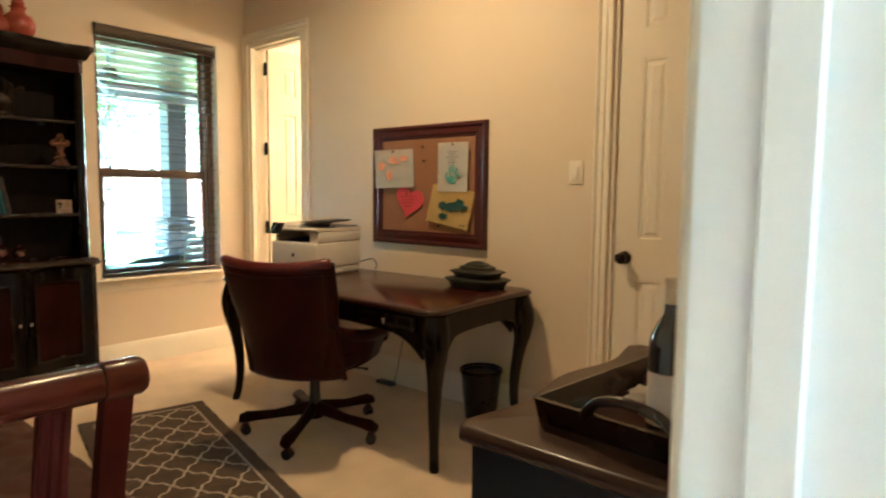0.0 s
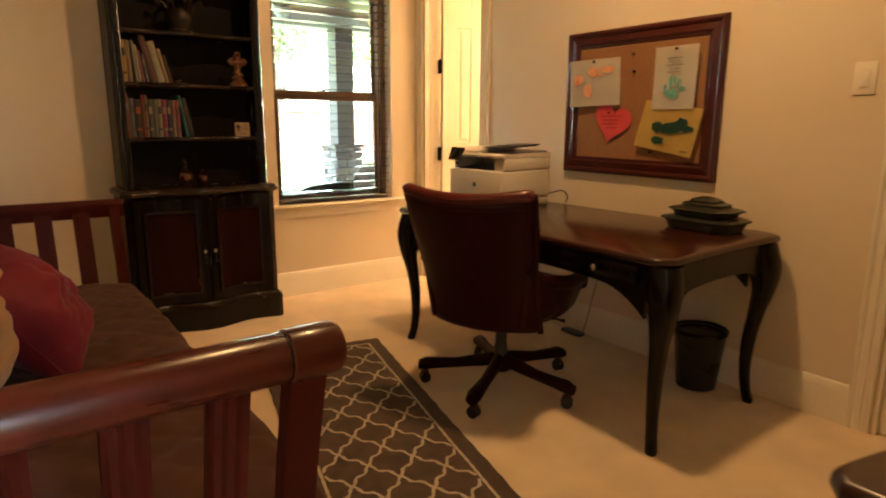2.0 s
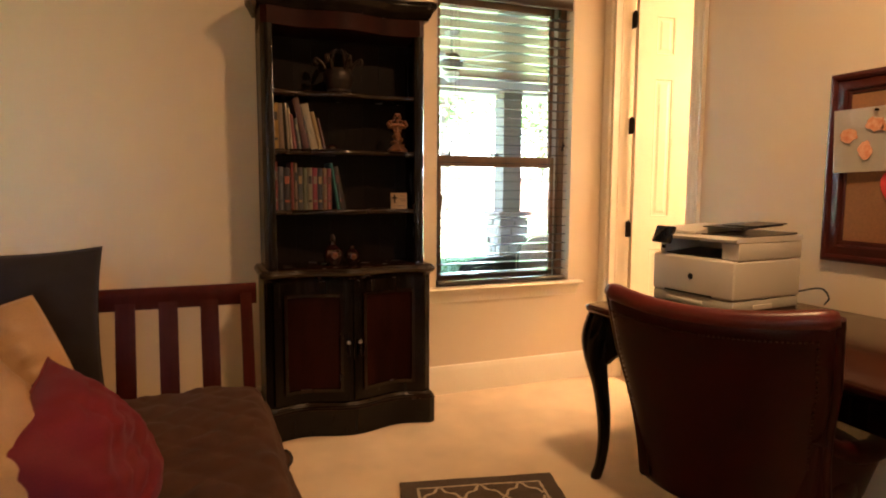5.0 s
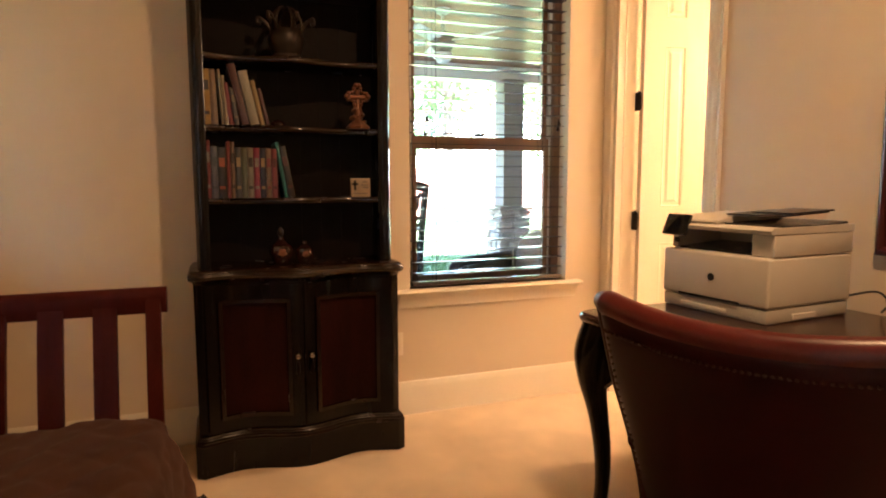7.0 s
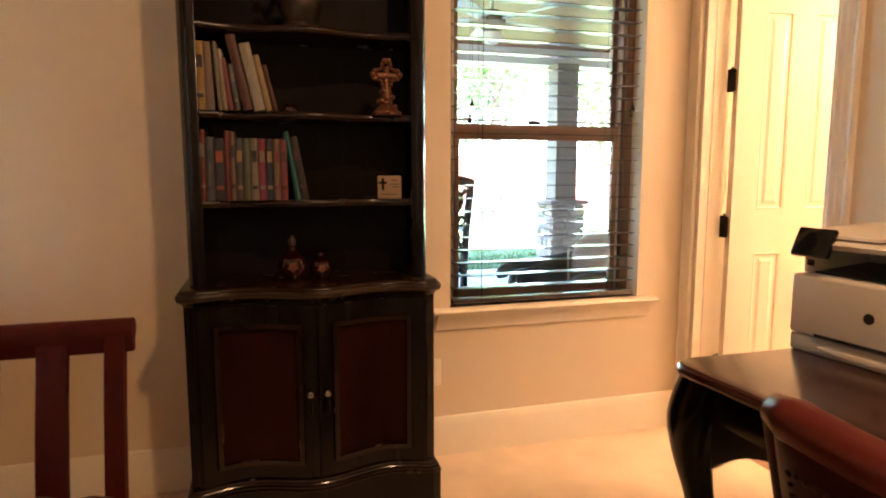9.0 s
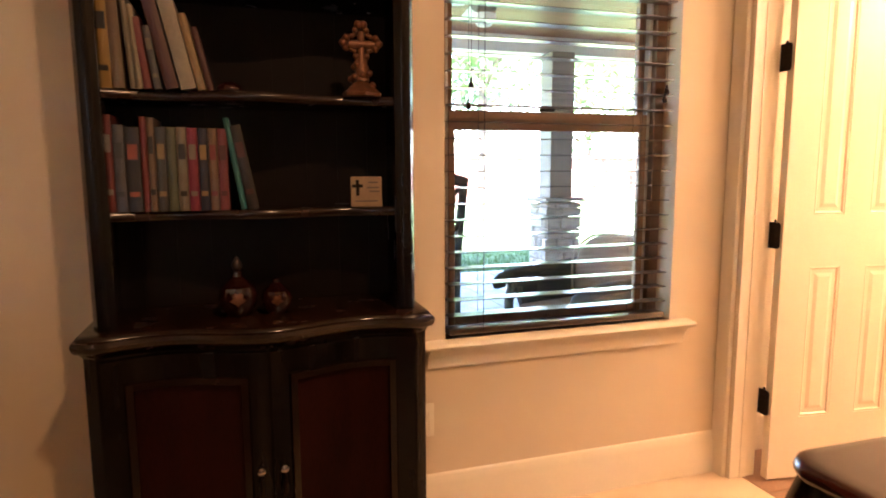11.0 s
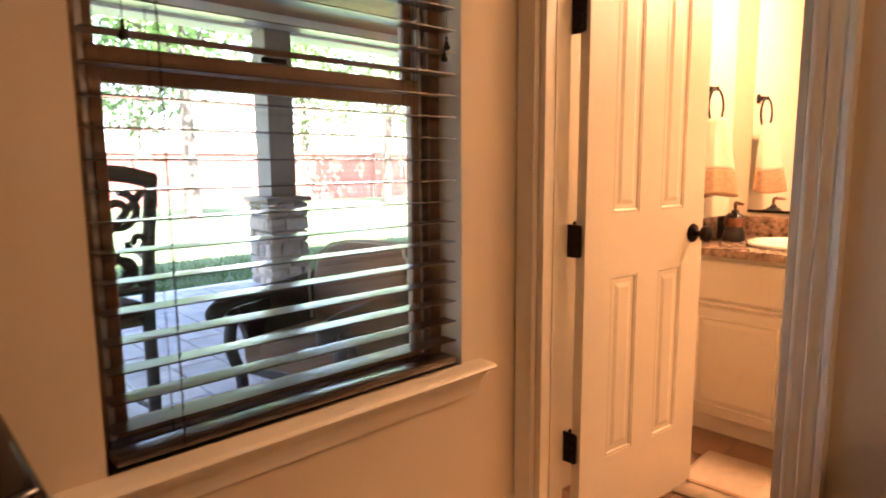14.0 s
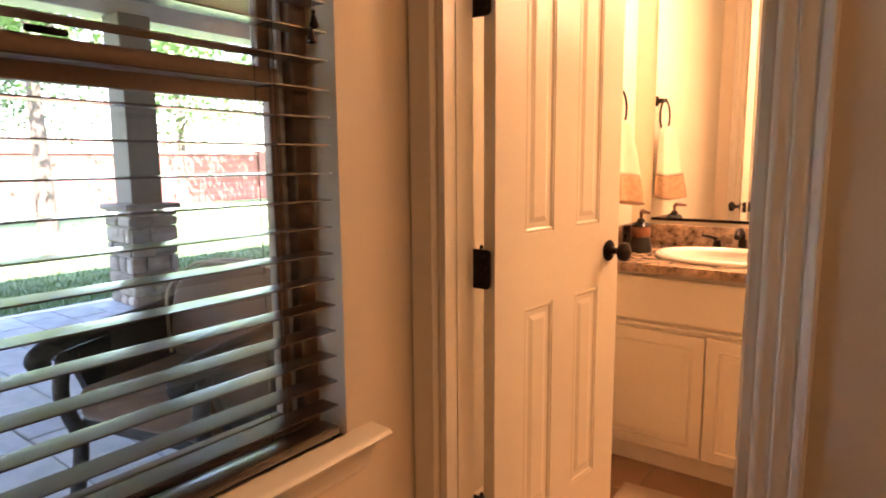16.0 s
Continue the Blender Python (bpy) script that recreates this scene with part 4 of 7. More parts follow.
def cabriole(sx, sy):
    """A curved leg from the knee at the top corner to a small foot."""
    prof = [(0.710, 0.000, 0.056), (0.640, 0.012, 0.060), (0.580, 0.020, 0.054), (0.500, 0.018, 0.042), (0.400, 0.004, 0.031), (0.280, -0.008, 0.026), (0.160, -0.010, 0.022), (0.070, -0.003, 0.020), (0.030, 0.004, 0.0205), (0.012, 0.008, 0.021), (0.0, 0.009, 0.019)]
    path = bez([(z, o, r) for z, o, r in prof], 4)
    rings = []
    for z, o, r in path:
        cx, cy = sx * (0.762 + o), sy * (0.350 + o)
        ring = []
        for k in range(16):
            a = k * math.tau / 16
            c, s = math.cos(a), math.sin(a)
            e = 2.8
            q = r / (abs(c) ** e + abs(s) ** e) ** (1 / e)
            ring.append((cx + q * c, cy + q * s, max(z, 0)))
        rings.append(ring)
    return loft(B(), rings[::-1])


for sx in (-1, 1):
    for sy in (-1, 1):
        part("leg", cabriole(sx, sy), M_BLACKW, desk)


def scallop(length, dip, z1=0.711, z0=0.590, n=40):
    """Side view of an apron whose lower edge curves."""
    lower = []
    for i in range(n + 1):
        u = -1 + 2 * i / n
        z = z0 + dip * (1 - abs(u) ** 2.4) - 0.030 * math.exp(-(u / 0.16) ** 2) * (1 if dip > 0.03 else 0)
        if abs(u) > 0.70:
            z -= ((abs(u) - 0.70) / 0.30) ** 2.2 * 0.085
        lower.append((u * length / 2, z))
    return lower + [(length / 2, z1), (-length / 2, z1)]


part("front_apron", extrude(B(), scallop(1.42, 0.030), "y", -0.378, -0.356), M_BLACKW, desk)
part("back_apron", extrude(B(), scallop(1.42, 0.030), "y", 0.356, 0.378), M_BLACKW, desk)
for s in (-1, 1):
    part("side_apron", extrude(B(), scallop(0.62, 0.026), "x", s * 0.766, s * 0.790), M_BLACKW, desk)
for x, w in ((-0.50, 0.36), (0.0, 0.56), (0.50, 0.36)):
    dr = part("drawer_front", box(B(), (x - w / 2, -0.390, 0.628), (x + w / 2, -0.376, 0.694), 0.004, 2), M_BLACKW, desk)
    for kx in ((-0.13, 0.13) if w > 0.5 else (0.0,)):
        bm = lathe(B(), [(0.001, 0), (0.007, 0), (0.006, 0.008), (0.013, 0.016), (0.013, 0.022), (0.001, 0.026)], 16)
        bmesh.ops.rotate(bm, verts=bm.verts[:], matrix=Matrix.Rotation(radians(90), 3, "X"))
        bmesh.ops.translate(bm, verts=bm.verts[:], vec=(x + kx, -0.390, 0.662))
        part("drawer_knob", bm, M_CHROME, dr, "small round pewter knob")

# ---- printer ----
prn = thing("printer", pose(-3.150, 3.150, DH, 0, 0, 5), "off-white laser printer with a scanner lid and black trays", "printer")
PW, PD = 0.202, 0.195
bm = box(B(), (-PW, -PD, 0.045), (PW, PD, 0.196), 0.010, 3)
part("body", bm, M_WHITEPL, prn)
part("base", box(B(), (-PW + 0.003, -PD + 0.004, 0.0), (PW - 0.003, PD - 0.004, 0.043), 0.006, 2), M_GREYPL, prn, "pale grey paper drawer base")
part("drawer_grip", box(B(), (-0.12, -PD - 0.001, 0.010), (0.06, -PD + 0.012, 0.024), 0.003, 2), M_WHITEPL, prn)
part("drawer_slot", box(B(), (-0.13, -PD - 0.0012, 0.046), (0.105, -PD + 0.006, 0.053)), M_BLACKPL, prn, "dark slot", smooth=False)
part("side_grip", box(B(), (PW - 0.004, -0.08, 0.006), (PW + 0.002, 0.03, 0.024), 0.002), M_WHITEPL, prn)
bm = B()
box(bm, (-PW, -PD + 0.04, 0.197), (-0.175, PD, 0.264), 0.004, 2)
box(bm, (0.125, -PD + 0.02, 0.197), (PW, PD, 0.264), 0.006, 2)
box(bm, (-0.175, 0.05, 0.197), (0.125, PD, 0.264), 0.002)
part("output_bay", bm, M_WHITEPL, prn)
part("output_tray", extrude(B(), [(-0.150, 0.1965), (0.05, 0.1965), (0.05, 0.214), (-0.148, 0.2005)], "x", -0.173, 0.123), M_BLACKPL, prn, "black paper output tray")
bm = extrude(B(), [(-PD + 0.005, 0.265), (PD, 0.265), (PD, 0.288), (-PD + 0.015, 0.284), (-PD + 0.002, 0.276)], "x", -PW, PW)
part("scanner_bed", bm, M_WHITEPL, prn)
bm = extrude(B(), [(-PD + 0.03, 0.289), (PD, 0.289), (PD, 0.306), (0.10, 0.316), (-PD + 0.10, 0.308), (-PD + 0.035, 0.296)], "x", -PW + 0.004, -0.01)
part("feeder_cover", bm, M_WHITEPL, prn)
bm = extrude(B(), [(-PD + 0.06, 0.289), (PD - 0.02, 0.289), (PD - 0.02, 0.296), (-PD + 0.065, 0.276)], "x", -0.008, PW - 0.01)
part("feeder_tray", bm, M_BLACKPL, prn, "black sheet feeder")
part("feeder_flap", extrude(B(), [(-0.10, 0.312), (0.13, 0.322), (0.13, 0.327), (-0.10, 0.317)], "x", -0.03, 0.16), M_BLACKPL, prn, "black feeder flap")
part("flap_rim", extrude(B(), [(-0.06, 0.321), (0.14, 0.328), (0.14, 0.333), (-0.06, 0.325)], "x", 0.03, 0.17), M_BLACKPL, prn)
bm = box(B(), (-0.050, -0.008, -0.038), (0.050, 0.008, 0.038), 0.006, 2)
scr = part("control_panel", bm, M_SCREEN, prn, "tilted black touch panel")
scr.matrix_local = pose(-PW + 0.050, -PD + 0.006, 0.276, -24, 0, 0)
part("usb_port", box(B(), (-PW + 0.01, -PD + 0.0385, 0.214), (-PW + 0.028, -PD + 0.042, 0.230)), M_BLACKPL, prn, smooth=False)
bm = lathe(B(), [(0.001, 0), (0.0125, 0), (0.0125, 0.0012), (0.001, 0.0013)], 28)
bmesh.ops.rotate(bm, verts=bm.verts[:], matrix=Matrix.Rotation(radians(90), 3, "X"))
bmesh.ops.translate(bm, verts=bm.verts[:], vec=(0.0, -PD - 0.0001, 0.118))
part("badge", bm, M_BLACKPL, prn, "round dark badge")
part("power_cable", tube(B(), bez([(PW - 0.03, PD, 0.05), (PW + 0.05, PD + 0.05, 0.075), (PW + 0.075, PD + 0.07, 0.04), (PW + 0.05, PD + 0.085, 0.006)], 6), 0.0035, 8), M_BLACKPL, prn, "black power cable")

# cord and foot switch on the floor behind the desk
cord = thing("extension_cord", (-2.81, 3.445, 0.0005), "pale extension cord with a dark foot switch on the carpet", "cord")
part("switch", box(B(), (-0.075, -0.028, 0.0), (0.065, 0.028, 0.024), 0.008, 2), M_BLACKPL, cord, "dark plastic foot switch")
part("cable", tube(B(), bez([(0.06, 0.0, 0.012), (0.075, 0.02, 0.10), (0.10, 0.028, 0.24), (0.13, 0.025, 0.36), (0.17, -0.02, 0.50), (0.24, -0.06, 0.60)], 6), 0.004, 8), M_PIPING, cord, "pale cable")

# ---- stacked box on the desk ----
dbox = thing("lidded_box", Matrix.Translation((-1.985, 3.305, DH)) @ Matrix.Diagonal((1, 1, 1.12, 1)), "dark green-black tiered octagonal lidded box on the desk", "box")
M_DBOX = mat("dark_green_lacquer", (0.014, 0.016, 0.011), 0.38, var=0.4, scale=14, bump=0.25, coat=0.2)


def octo(r, z, sx=1.25, sy=0.95, cut=0.36):
    a, b = r * sx, r * sy
    return [(a, -b * (1 - cut), z), (a, b * (1 - cut), z), (a * (1 - cut), b, z), (-a * (1 - cut), b, z), (-a, b * (1 - cut), z), (-a, -b * (1 - cut), z), (-a * (1 - cut), -b, z), (a * (1 - cut), -b, z)]


part("lower_tier", loft(B(), [octo(r, z) for r, z in ((0.105, 0.0), (0.108, 0.006), (0.118, 0.030), (0.130, 0.036), (0.132, 0.042), (0.122, 0.047), (0.100, 0.050))]), M_DBOX, dbox, sharp=25)
part("upper_tier", loft(B(), [octo(r, z) for r, z in ((0.090, 0.0505), (0.095, 0.066), (0.110, 0.073), (0.112, 0.078), (0.100, 0.083), (0.074, 0.087), (0.070, 0.093), (0.074, 0.098), (0.060, 0.105))]), M_DBOX, dbox, sharp=25)
part("lid_knob", loft(B(), [octo(r, z) for r, z in ((0.045, 0.1055), (0.050, 0.110), (0.040, 0.117), (0.022, 0.124), (0.010, 0.126))]), M_DBOX, dbox, sharp=25)

# ---- waste basket ----
basket = thing("waste_basket", (-2.0, 3.375, 0), "black ribbed waste basket under the desk", "waste basket")
part("bucket", lathe(B(), [(0.080, 0.0), (0.086, 0.004), (0.112, 0.255), (0.116, 0.262), (0.116, 0.272), (0.109, 0.272), (0.104, 0.255), (0.078, 0.010), (0.001, 0.010)], 40, wave=lambda a, h: 1 + 0.006 * math.cos(20 * a)), M_BLACKPL, basket)
part("rim", lathe(B(), [(0.112, 0.258), (0.119, 0.262), (0.120, 0.276), (0.114, 0.280), (0.109, 0.276), (0.108, 0.262)], 40), M_BLACKW, basket)

# ---- cork board with drawings ----
board = thing("cork_board", (-2.53, YN, 1.295), "cork pin board in a wide moulded mahogany frame", "pin board")
BWX, BHZ = 0.458, 0.369
part("cork", box(B(), (-BWX + 0.06, -0.014, -BHZ + 0.06), (BWX - 0.06, -0.002, BHZ - 0.06)), M_CORK, board, "brown cork sheet", smooth=False)
FR = [(0.0, 0.001), (0.0, 0.020), (0.006, 0.029), (0.016, 0.032), (0.026, 0.028), (0.030, 0.021), (0.046, 0.024), (0.060, 0.027), (0.066, 0.025), (0.070, 0.019), (0.080, 0.019), (0.086, 0.0145), (0.086, 0.001)]


def mitred(parent, hw, hh, prof, material, name="frame_rail"):
    """Four mitred rails; prof: (inwards, out of the wall)."""
    corners = [(-1, -1), (1, -1), (1, 1), (-1, 1)]
    for i in range(4):
        a, b = corners[i], corners[(i + 1) % 4]
        rings = []
        for c in (a, b):
            rings.append([(c[0] * (hw - u), -v, c[1] * (hh - u)) for u, v in prof])
        part(name, loft(B(), rings), material, parent, sharp=30)


mitred(board, BWX, BHZ, FR, M_MAHOG)


def sheet_of(name, corners, material, label, y, sag=0.006):
    """A sheet of paper pinned at its top; corners on the board in x and z."""
    t = thing(name, (0, 0, 0), label, "drawing", "papers on the pin board")
    bm = B()
    n = 8
    (ax, az), (bx, bz), (cx, cz), (dx, dz) = corners
    g = []
    for j in range(n + 1):
        row = []
        for i in range(n + 1):
            u, v = i / n, j / n
            x = (ax * (1 - u) + bx * u) * (1 - v) + (dx * (1 - u) + cx * u) * v
            z = (az * (1 - u) + bz * u) * (1 - v) + (dz * (1 - u) + cz * u) * v
            row.append(bm.verts.new((x, y - sag * (v ** 2) * (0.6 + 0.4 * math.cos(u * 5)) - 0.004 * abs(u - 0.5), z)))
        g.append(row)
    for j in range(n):
        for i in range(n):
            bm.faces.new((g[j][i], g[j][i + 1], g[j + 1][i + 1], g[j + 1][i]))
    bmesh.ops.solidify(bm, geom=bm.faces[:], thickness=0.0004)
    part("sheet", bm, material, t)
    return t


def blob(parent, name, x, z, pts, y, material):
    """A flat patch of paint."""
    bm = B()
    ring = [(x + px, z + pz) for px, pz in pts]
    extrude(bm, ring, "y", y, y - 0.0006)
    return part(name, bm, material, parent)


def splat(rx, rz, seed, n=22, rough=0.22):
    rnd = random.Random(seed)
    return [((rx * (1 + rnd.uniform(-rough, rough))) * math.cos(i * math.tau / n), (rz * (1 + rnd.uniform(-rough, rough))) * math.sin(i * math.tau / n)) for i in range(n)]


YB = YN - 0.036
p1 = sheet_of("orange_print_drawing", [(-2.955, 1.520), (-2.620, 1.520), (-2.605, 1.285), (-2.940, 1.277)], M_PAPER, "white paper with orange hand-paint prints", YB)
for i, (x, z, a, b) in enumerate(((-2.885, 1.420, 0.034, 0.026), (-2.785, 1.455, 0.036, 0.026), (-2.695, 1.465, 0.040, 0.018), (-2.820, 1.360, 0.026, 0.034), (-2.745, 1.438, 0.022, 0.012))):
    blob(p1, "paint_patch", x, z, splat(a, b, i + 3), YB - 0.0068, M_ORANGEP)
p2 = sheet_of("teal_print_drawing", [(-2.412, 1.545), (-2.186, 1.545), (-2.190, 1.258), (-2.412, 1.258)], M_PAPER, "white paper with a teal paint print", YB - 0.002)
for i, (x, z, a, b) in enumerate(((-2.305, 1.330, 0.032, 0.026), (-2.345, 1.352, 0.008, 0.022), (-2.318, 1.382, 0.008, 0.028), (-2.295, 1.388, 0.008, 0.028), (-2.272, 1.378, 0.008, 0.026), (-2.255, 1.352, 0.020, 0.008))):
    blob(p2, "paint_patch", x, z, splat(a, b, i + 13), YB - 0.0088, M_TEALP)
for i, (a, b) in enumerate(((-2.345, -2.265), (-2.335, -2.275), (-2.350, -2.260), (-2.330, -2.280), (-2.340, -2.270))):
    part("writing_bar", box(B(), (a, YB - 0.0072, 1.490 - i * 0.016), (b, YB - 0.0066, 1.493 - i * 0.016)), M_INK, p2, smooth=False)
p3 = sheet_of("yellow_drawing", [(-2.450, 1.305), (-2.141, 1.256), (-2.188, 1.033), (-2.502, 1.084)], M_YELLOW, "yellow paper with dark green paint prints", YB + 0.001)
for i, (x, z, a, b) in enumerate(((-2.300, 1.168, 0.070, 0.026), (-2.245, 1.190, 0.030, 0.028), (-2.375, 1.175, 0.034, 0.024), (-2.370, 1.112, 0.034, 0.018), (-2.215, 1.165, 0.032, 0.016))):
    blob(p3, "paint_patch", x, z, splat(a, b, i + 33), YB - 0.0070 - 0.0003 * i, M_GREENP)
part("writing_bar", box(B(), (-2.245, YB - 0.0078, 1.058), (-2.205, YB - 0.0072, 1.063)), M_INK, p3, smooth=False)
heart = thing("paper_heart", (0, 0, 0), "red paper heart pinned on the cork", "drawing", "papers on the pin board")
hp = []
for i in range(40):
    t = i * math.tau / 40
    hx, hz = 16 * math.sin(t) ** 3, 13 * math.cos(t) - 5 * math.cos(2 * t) - 2 * math.cos(3 * t) - math.cos(4 * t)
    a = radians(14)
    hx, hz = hx * math.cos(a) + hz * math.sin(a), hz * math.cos(a) - hx * math.sin(a)
    hp.append((-2.660 + hx * 0.0072, 1.198 + hz * 0.0068))
part("sheet", extrude(B(), hp, "y", YB + 0.012, YB + 0.0112), M_HEART, heart, smooth=False)
for i, (a, b) in enumerate(((-2.735, -2.610), (-2.715, -2.620), (-2.725, -2.625), (-2.700, -2.635))):
    part("writing_bar", box(B(), (a, YB + 0.0100, 1.226 - i * 0.020), (b, YB + 0.0106, 1.2295 - i * 0.020)), M_MAHOG, heart, smooth=False)
for x, z, dy in ((-2.785, 1.508, 0.0), (-2.300, 1.532, -0.002), (-2.68, 1.245, 0.014), (-2.555, 1.530, 0.02), (-2.545, 1.445, 0.02), (-2.42, 1.052, 0.02)):
    pin = thing("push_pin", (x, YB + dy, z), "small dark push pin in the board", "push pin", "pins on the board")
    bm = lathe(B(), [(0.001, -0.004), (0.0055, 0.0), (0.0055, 0.002), (0.0035, 0.0035), (0.0035, 0.008), (0.006, 0.010), (0.006, 0.012), (0.001, 0.013)], 14)
    bmesh.ops.rotate(bm, verts=bm.verts[:], matrix=Matrix.Rotation(radians(90), 3, "X"))
    part("pin_head", bm, M_BRONZE, pin)

# ---- light switch, outlet ----
sw = thing("light_switch", (-1.524, YN, 1.360), "cream single rocker switch plate on the wall", "light switch")
part("plate", box(B(), (-0.039, -0.006, -0.060), (0.039, -0.0004, 0.060), 0.003, 2), M_TRIM, sw)
for x in (0.0,):
    part("rocker", box(B(), (x - 0.016, -0.010, -0.033), (x + 0.016, -0.006, 0.033), 0.002, 2), M_TRIM, sw)
ol = thing("wall_outlet", (XW, 2.305, 0.365), "cream wall outlet plate beside the bookcase", "outlet")
part("plate", box(B(), (0.0004, -0.036, -0.058), (0.006, 0.036, 0.058), 0.003, 2), M_TRIM, ol)
for z in (-0.020, 0.020):
    part("socket", box(B(), (0.006, -0.016, z - 0.014), (0.008, 0.016, z + 0.014), 0.003, 2), M_TRIM, ol)

# ---- office chair ----
chair = thing("office_chair", pose(-2.53, 2.635, 0, 0, 0, 25), "burgundy leather office chair with a high curved back and wooden base", "office chair")
# local frame: it faces +y
CW = 0.265


def back_point(u, v, out):
    """A point of the backrest; u from -1 to 1 across, v from 0 to 1 up."""
    w = CW * (0.93 + 0.10 * v - 0.055 * math.sin(min(1, v / 0.7) * math.pi))
    z = 0.350 + 0.584 * v - 0.026 * (1 - u * u) * max(0, (v - 0.8) / 0.2)
    y = -0.268 - 0.178 * v + 0.085 * u * u * (1 - 0.25 * v)
    return Vector((w * u, y + out, z))


bm = B()
nu, nv = 20, 16
grids = []
for out in (0, 1):
    g = []
    for j in range(nv + 1):
        row = []
        for i in range(nu + 1):
            u, v = -1 + 2 * i / nu, j / nv
            edge = min(1, (1 - abs(u)) / 0.14) * min(1, (1 - v) / 0.10 + 0.15)
            thick = 0.028 + 0.045 * math.sqrt(max(0, edge))
            row.append(bm.verts.new(back_point(u, v, thick * 0.62 if out else -thick * 0.38)))
        g.append(row)
    grids.append(g)
for g, flip in ((grids[0], False), (grids[1], True)):
    for j in range(nv):
        for i in range(nu):
            q = (g[j][i], g[j][i + 1], g[j + 1][i + 1], g[j + 1][i])
            bm.faces.new(q[::-1] if flip else q)
a, b = grids
for i in range(nu):
    bm.faces.new((a[nv][i], a[nv][i + 1], b[nv][i + 1], b[nv][i]))
    bm.faces.new((a[0][i + 1], a[0][i], b[0][i], b[0][i + 1]))
for j in range(nv):
    bm.faces.new((a[j][0], a[j + 1][0], b[j + 1][0], b[j][0]))
    bm.faces.new((a[j + 1][nu], a[j][nu], b[j][nu], b[j + 1][nu]))
bk = part("backrest", bm, M_LEATHER, chair, sharp=75)
md = bk.modifiers.new("round", "SUBSURF")
md.levels = md.render_levels = 1
# rolled top edge, in the leather brightened for light from above
tops = [back_point(-1 + 2 * i / 24, 1.0, 0.010) for i in range(25)]
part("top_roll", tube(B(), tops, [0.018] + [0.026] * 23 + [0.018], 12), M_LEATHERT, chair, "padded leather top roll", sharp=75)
for s in (-1, 1):
    part("side_roll", tube(B(), [back_point(s, v / 14, 0.012) for v in range(15)], 0.014, 10), M_LEATHER, chair, sharp=75)
nail = None
spots = [back_point(-0.90 + 1.8 * i / 46, 0.918, -0.0300) for i in range(47)]
spots += [back_point(s * 0.90, 0.34 + 0.57 * k / 24, -0.0262) for s in (-1, 1) for k in range(25)]
for p in spots:
    if nail is None:
        bm = B()
        bmesh.ops.create_icosphere(bm, subdivisions=1, radius=0.0034)
        nail = part("nail_head", bm, M_NAIL, chair, "small antique nail head")
        nail.matrix_local = Matrix.Translation(p)
    else:
        share(nail, chair, Matrix.Translation(p))
bm = B()
rings = []
for z, s in ((0.385, 0.80), (0.392, 0.93), (0.415, 0.99), (0.455, 1.0), (0.480, 0.965), (0.496, 0.86), (0.502, 0.6), (0.503, 0.2)):
    ring = []
    for k in range(36):
        t = k * math.tau / 36
        c, q = math.cos(t), math.sin(t)
        r = 1 / (abs(c) ** 3.2 + abs(q) ** 3.2) ** (1 / 3.2)
        ring.append((0.285 * s * r * c, -0.01 + 0.275 * s * r * q, z + 0.012 * q * q))
    rings.append(ring)
part("seat", loft(bm, rings), M_LEATHER, chair, sharp=75)
for s in (-1, 1):
    pts = bez([(s * 0.222, -0.300, 0.64), (s * 0.262, -0.17, 0.570), (s * 0.302, -0.02, 0.535), (s * 0.305, 0.12, 0.520), (s * 0.298, 0.225, 0.500), (s * 0.285, 0.255, 0.460)], 5)
    part("arm_roll", tube(B(), pts, [0.022] * 6 + [0.030] * (len(pts) - 12) + [0.026] * 6, 12), M_LEATHER, chair, sharp=75)
    rings = []
    for p in pts:
        rings.append([(p.x - 0.014, p.y, p.z), (p.x + 0.014, p.y, p.z), (p.x * 0.88 + 0.014, p.y * 0.90, 0.385), (p.x * 0.88 - 0.014, p.y * 0.90, 0.385)])
    part("arm_side", loft(B(), rings), M_LEATHER, chair, sharp=75)
part("seat_pan", lathe(B(), [(0.05, 0.335), (0.11, 0.340), (0.16, 0.372), (0.16, 0.388), (0.001, 0.388)], 20), M_BLACKPL, chair)
part("tilt_lever", tube(B(), [(0.05, 0.0, 0.352), (0.25, 0.03, 0.350), (0.285, 0.035, 0.345)], [0.005, 0.005, 0.009], 8), M_BLACKPL, chair)
part("gas_lift", lathe(B(), [(0.032, 0.085), (0.034, 0.10), (0.030, 0.20), (0.026, 0.205), (0.026, 0.30), (0.018, 0.305), (0.018, 0.336)], 20), M_BLACKPL, chair)
part("hub", lathe(B(), [(0.030, 0.075), (0.046, 0.082), (0.050, 0.13), (0.040, 0.145), (0.001, 0.146)], 20), M_PANELW, chair)
